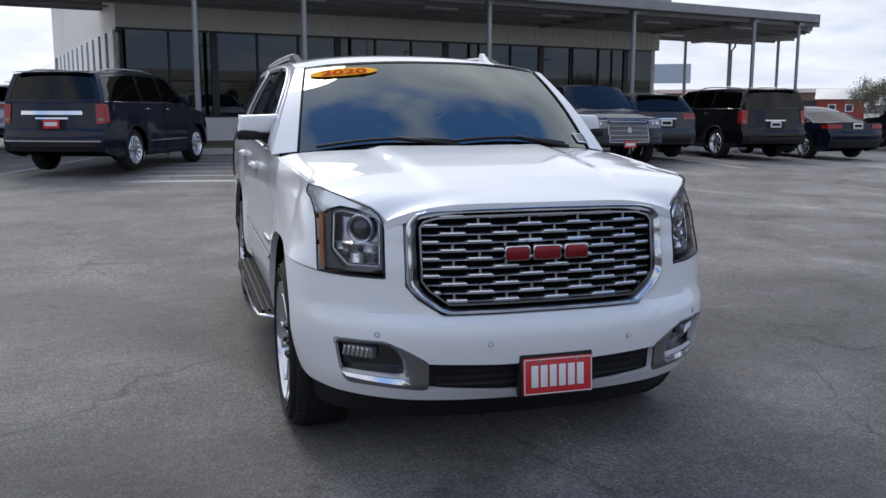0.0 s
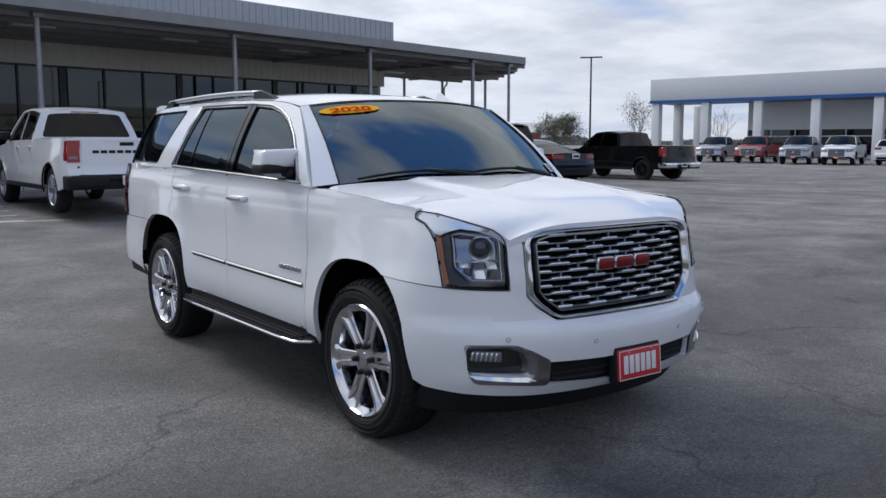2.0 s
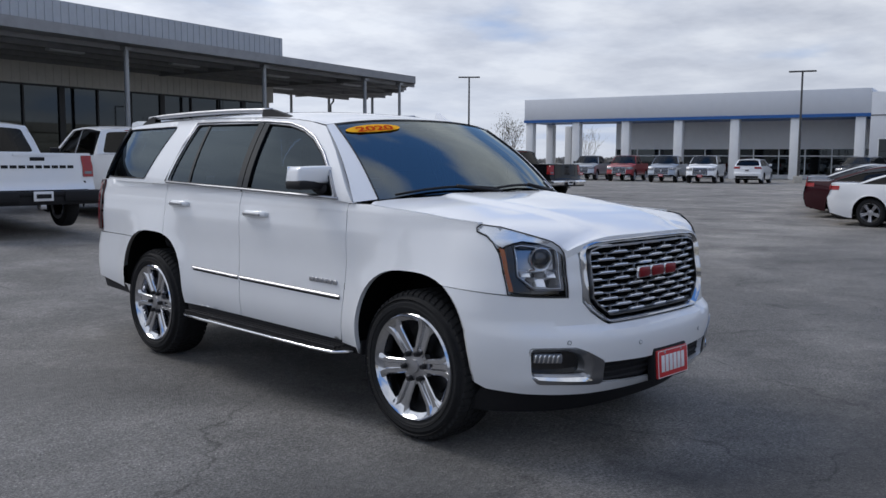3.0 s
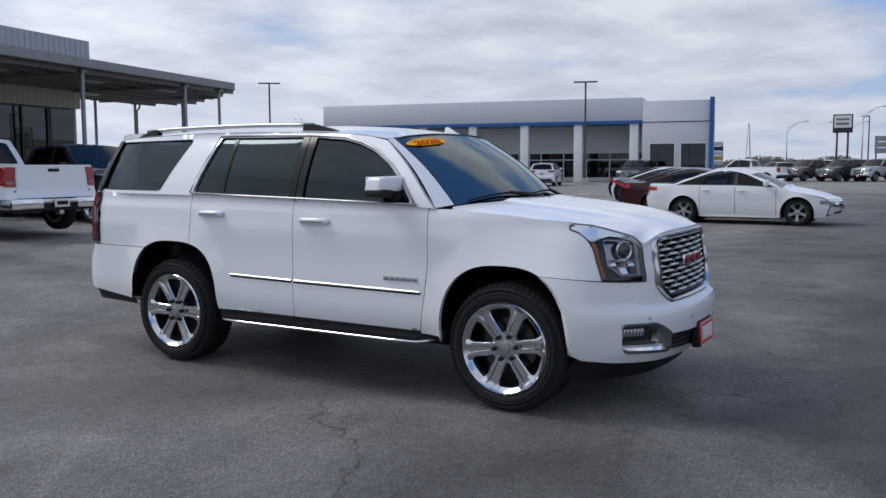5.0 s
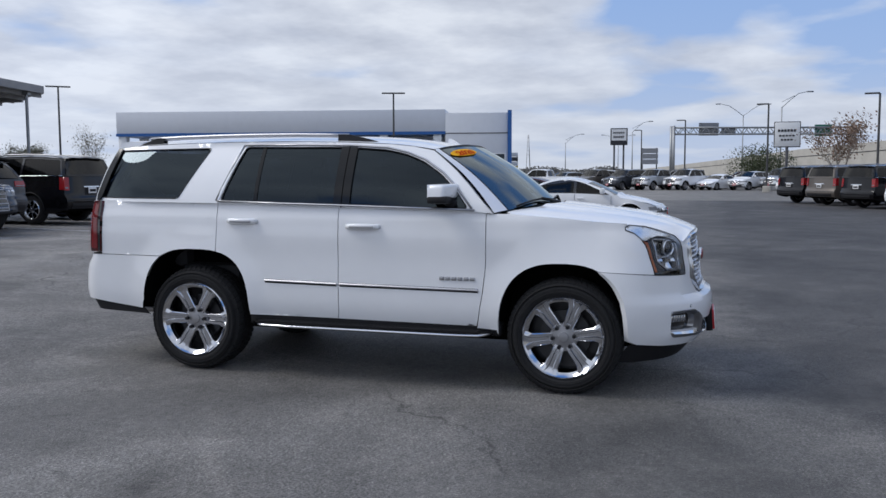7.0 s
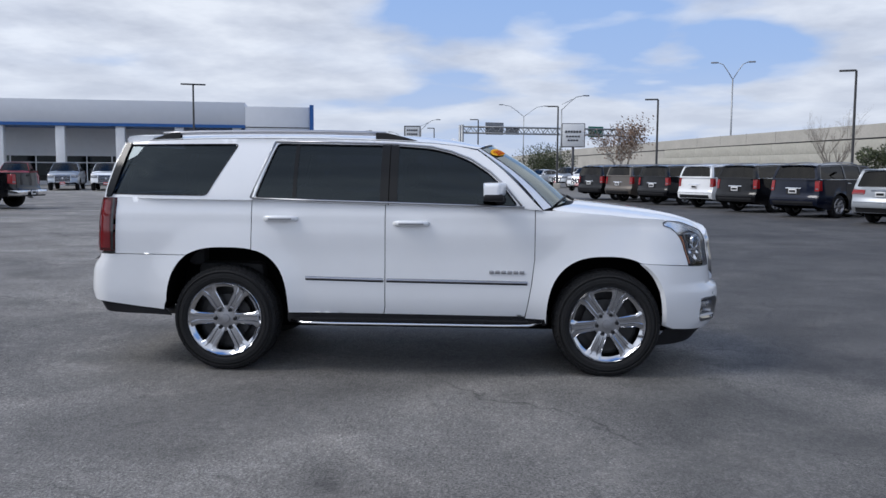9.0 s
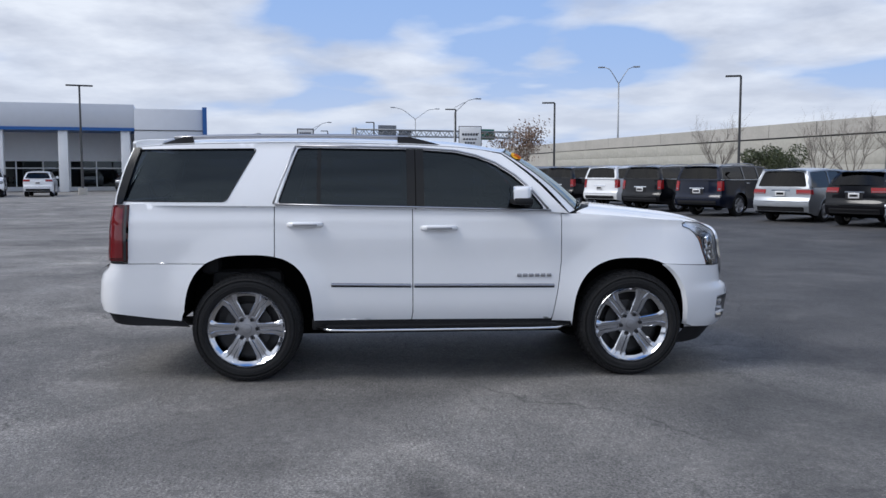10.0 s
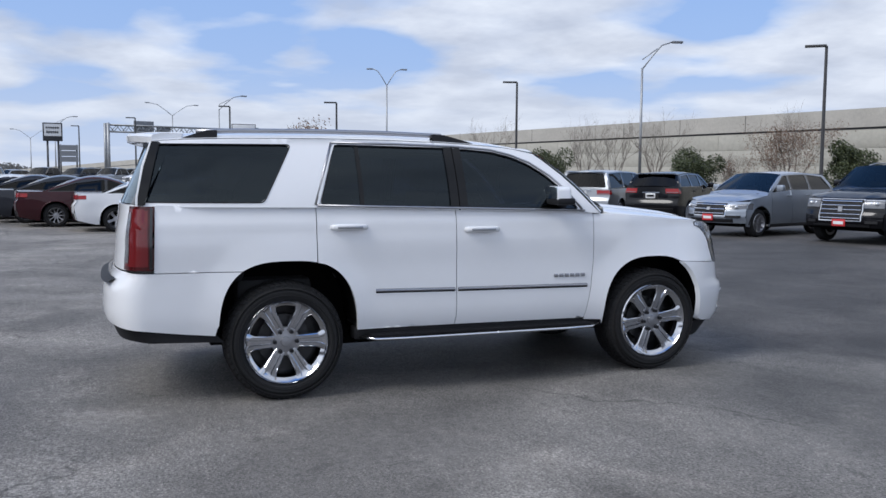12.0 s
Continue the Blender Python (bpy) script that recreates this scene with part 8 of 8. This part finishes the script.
highway_lamp(215.0, 22.0, 11.0, (-1, 1), "tall highway lamp with two curved arms", -70, reach=3.5)

# lattice mast, far woods, far shops
mast = tagged(empty("radio_mast", pose(340, 70.5, 0)), "thin far lattice mast", "mast")
for dx, dy in ((-0.9, -0.9), (0.9, -0.9), (0, 0.9)):
    bm = bmesh.new()
    tube(bm, [(dx, dy, 0), (dx * 0.2, dy * 0.2, 17)], 0.12, 4)
    part("leg", bm, STEEL, mast)
for k in range(5):
    part("crossbar", bx(-1.4 + 0.12 * k, -0.1, 9 + k * 1.7, 1.4 - 0.12 * k, 0.1, 9.15 + k * 1.7), STEEL, mast)
rng = random.Random(5)
bm = bmesh.new()
for i in range(22000):
    a = radians(rng.uniform(28, 130))
    d = rng.uniform(400, 440)
    hh = 1.5 + 2.6 * (0.5 + 0.5 * math.sin(a * 19 + math.sin(a * 47))) + 2.0 * (0.5 + 0.5 * math.sin(a * 83))
    if a > radians(88):
        hh *= 0.6
    c = Vector((d * math.sin(a), d * math.cos(a), rng.uniform(-0.5, hh * 0.86)))
    leaf(bm, c, rng.uniform(0.3, 0.75), rng)
for i in range(900):
    a = radians(28 + 102 * (i + rng.random()) / 900)
    d = rng.uniform(435, 470)
    hh = 1.6 + 2.4 * (0.5 + 0.5 * math.sin(a * 19 + math.sin(a * 47))) + 1.6 * (0.5 + 0.5 * math.sin(a * 83))
    hh *= 0.6 if a > radians(88) else 1.0
    side = Vector((math.cos(a), -math.sin(a), 0))
    c = Vector((d * math.sin(a), d * math.cos(a), -0.6))
    rim_ = [bm.verts.new(c + side * (3.2 * math.cos(math.pi * k / 8)) + Vector((rng.uniform(-0.6, 0.6), rng.uniform(-0.6, 0.6), hh * math.sin(math.pi * k / 8) * rng.uniform(0.75, 1.1)))) for k in range(9)]
    hub_ = bm.verts.new(c - Vector((math.sin(a), math.cos(a), 0)) * 1.2)
    for k in range(8):
        bm.faces.new((hub_, rim_[k], rim_[k + 1]))
tagged(link("far_woods", bm, FARLEAF), "low hazy line of far winter woods", "woods", kind="stuff")
shop = tagged(empty("far_shop", pose(72, 94, 0.3, 0, 0, -42)), "long low brown shop building far off", "building")
part("wall", bx(-26, 0, -1, 10, 10, 3.6), BROWN, shop)
part("roof_edge", bx(-26.3, -0.4, 3.4, 10.3, 10.3, 3.9), SIDING, shop)
for k in range(7):
    part("window", bx(-24 + k * 4.6, -0.05, 0.6, -21 + k * 4.6, 0.0, 2.4), SIGNK, shop)
for k, c in enumerate((REDWOOD, AMBER, REDWOOD)):
    bm = bmesh.new()
    q = [bm.verts.new(v) for v in ((-16 + k * 4, -3.6, 2.3), (-12.4 + k * 4, -3.6, 2.3), (-12.4 + k * 4, -0.4, 2.3), (-16 + k * 4, -0.4, 2.3), (-14.2 + k * 4, -2.0, 3.6))]
    for f in ((0, 1, 4), (1, 2, 4), (2, 3, 4), (3, 0, 4)):
        bm.faces.new([q[i] for i in f])
    part("awning", bm, c, shop)
barn = tagged(empty("red_barn", pose(74.8, 84.6, 0.2, 0, 0, -42)), "small red barn-like shed with white trimmed windows", "building")
part("wall", bx(-2.6, 0, -1, 2.6, 4, 2.7), REDWOOD, barn)
bm = bmesh.new()
q = [bm.verts.new(v) for v in ((-2.9, -0.3, 2.6), (2.9, -0.3, 2.6), (2.9, 4.3, 2.6), (-2.9, 4.3, 2.6), (-2.9, 2, 3.9), (2.9, 2, 3.9))]
for f in ((0, 1, 5, 4), (2, 3, 4, 5), (0, 4, 3), (1, 2, 5)):
    bm.faces.new([q[i] for i in f])
part("roof", bm, SIDING, barn)
for x in (-1.4, 0.5):
    w_ = part("window", bx(x, -0.06, 1.1, x + 0.9, 0, 2.0), SIGNW, barn)
    part("pane", bx(x + 0.12, -0.08, 1.2, x + 0.78, -0.06, 1.9), SIGNK, w_)
house = tagged(empty("far_house", pose(-9.0, 78, 0.6)), "far building with a grey roof", "building")
part("wall", bx(-6, 0, -1, 5, 8, 3.2), SIDING, house)
bm = bmesh.new()
q = [bm.verts.new(v) for v in ((-6.5, -0.5, 3.1), (5.5, -0.5, 3.1), (5.5, 8.5, 3.1), (-6.5, 8.5, 3.1), (-3, 4, 5.0), (2, 4, 5.0))]
for f in ((0, 1, 5, 4), (2, 3, 4, 5), (0, 4, 3), (1, 2, 5)):
    bm.faces.new([q[i] for i in f])
part("roof", bm, SIGNGREY, house)

# grass bed and kerb before the showroom, painted bay lines
bed = tagged(empty("planting_bed", M1), "dry grass strip behind a concrete kerb", "planting bed", kind="structure")
part("grass", bx(-24.6, 2.2, -0.6, -2.6, 5.3, 0.03), GRASSMAT, bed)
for k in range(12):
    part("kerb", bx(-24.6 + k * 1.84, 2.0, -0.6, -24.6 + k * 1.84 + 1.82, 2.2, 0.06, bevel=0.02), KERB, bed)


def painted_line(x0, y0, x1, y1, w=0.1):
    d = Vector((x1 - x0, y1 - y0, 0))
    n_ = Vector((-d.y, d.x, 0)).normalized() * w / 2
    m = max(2, int(d.length / 0.5))
    bm = bmesh.new()
    rows_ = []
    for i in range(m + 1):
        p = Vector((x0, y0, 0)) + d * (i / m)
        rows_.append([bm.verts.new((q.x, q.y, ground_z(q.x, q.y) + 0.006)) for q in (p + n_, p - n_)])
    for a, b in zip(rows_, rows_[1:]):
        bm.faces.new((a[0], a[1], b[1], b[0]))
    tagged(link("painted_line", bm, STRIPE), "worn white painted bay line", "marking", "bay lines", "structure")


for k in range(7):
    painted_line(-2.3 + 0.12 * k, 12.7 + 0.95 * k, -0.1 + 0.05 * k, 12.45 + 0.95 * k, 0.12)
painted_line(-2.6, 12.6, 0.6, 12.2)
for k in range(3, 9):
    painted_line(-0.3 + 2.9 * k, 13.6, -0.3 + 2.9 * k, 19.0)
for k in range(4):
    painted_line(-5.2 - 2.9 * k, 13.2, -3.4 - 2.9 * k, 18.6)
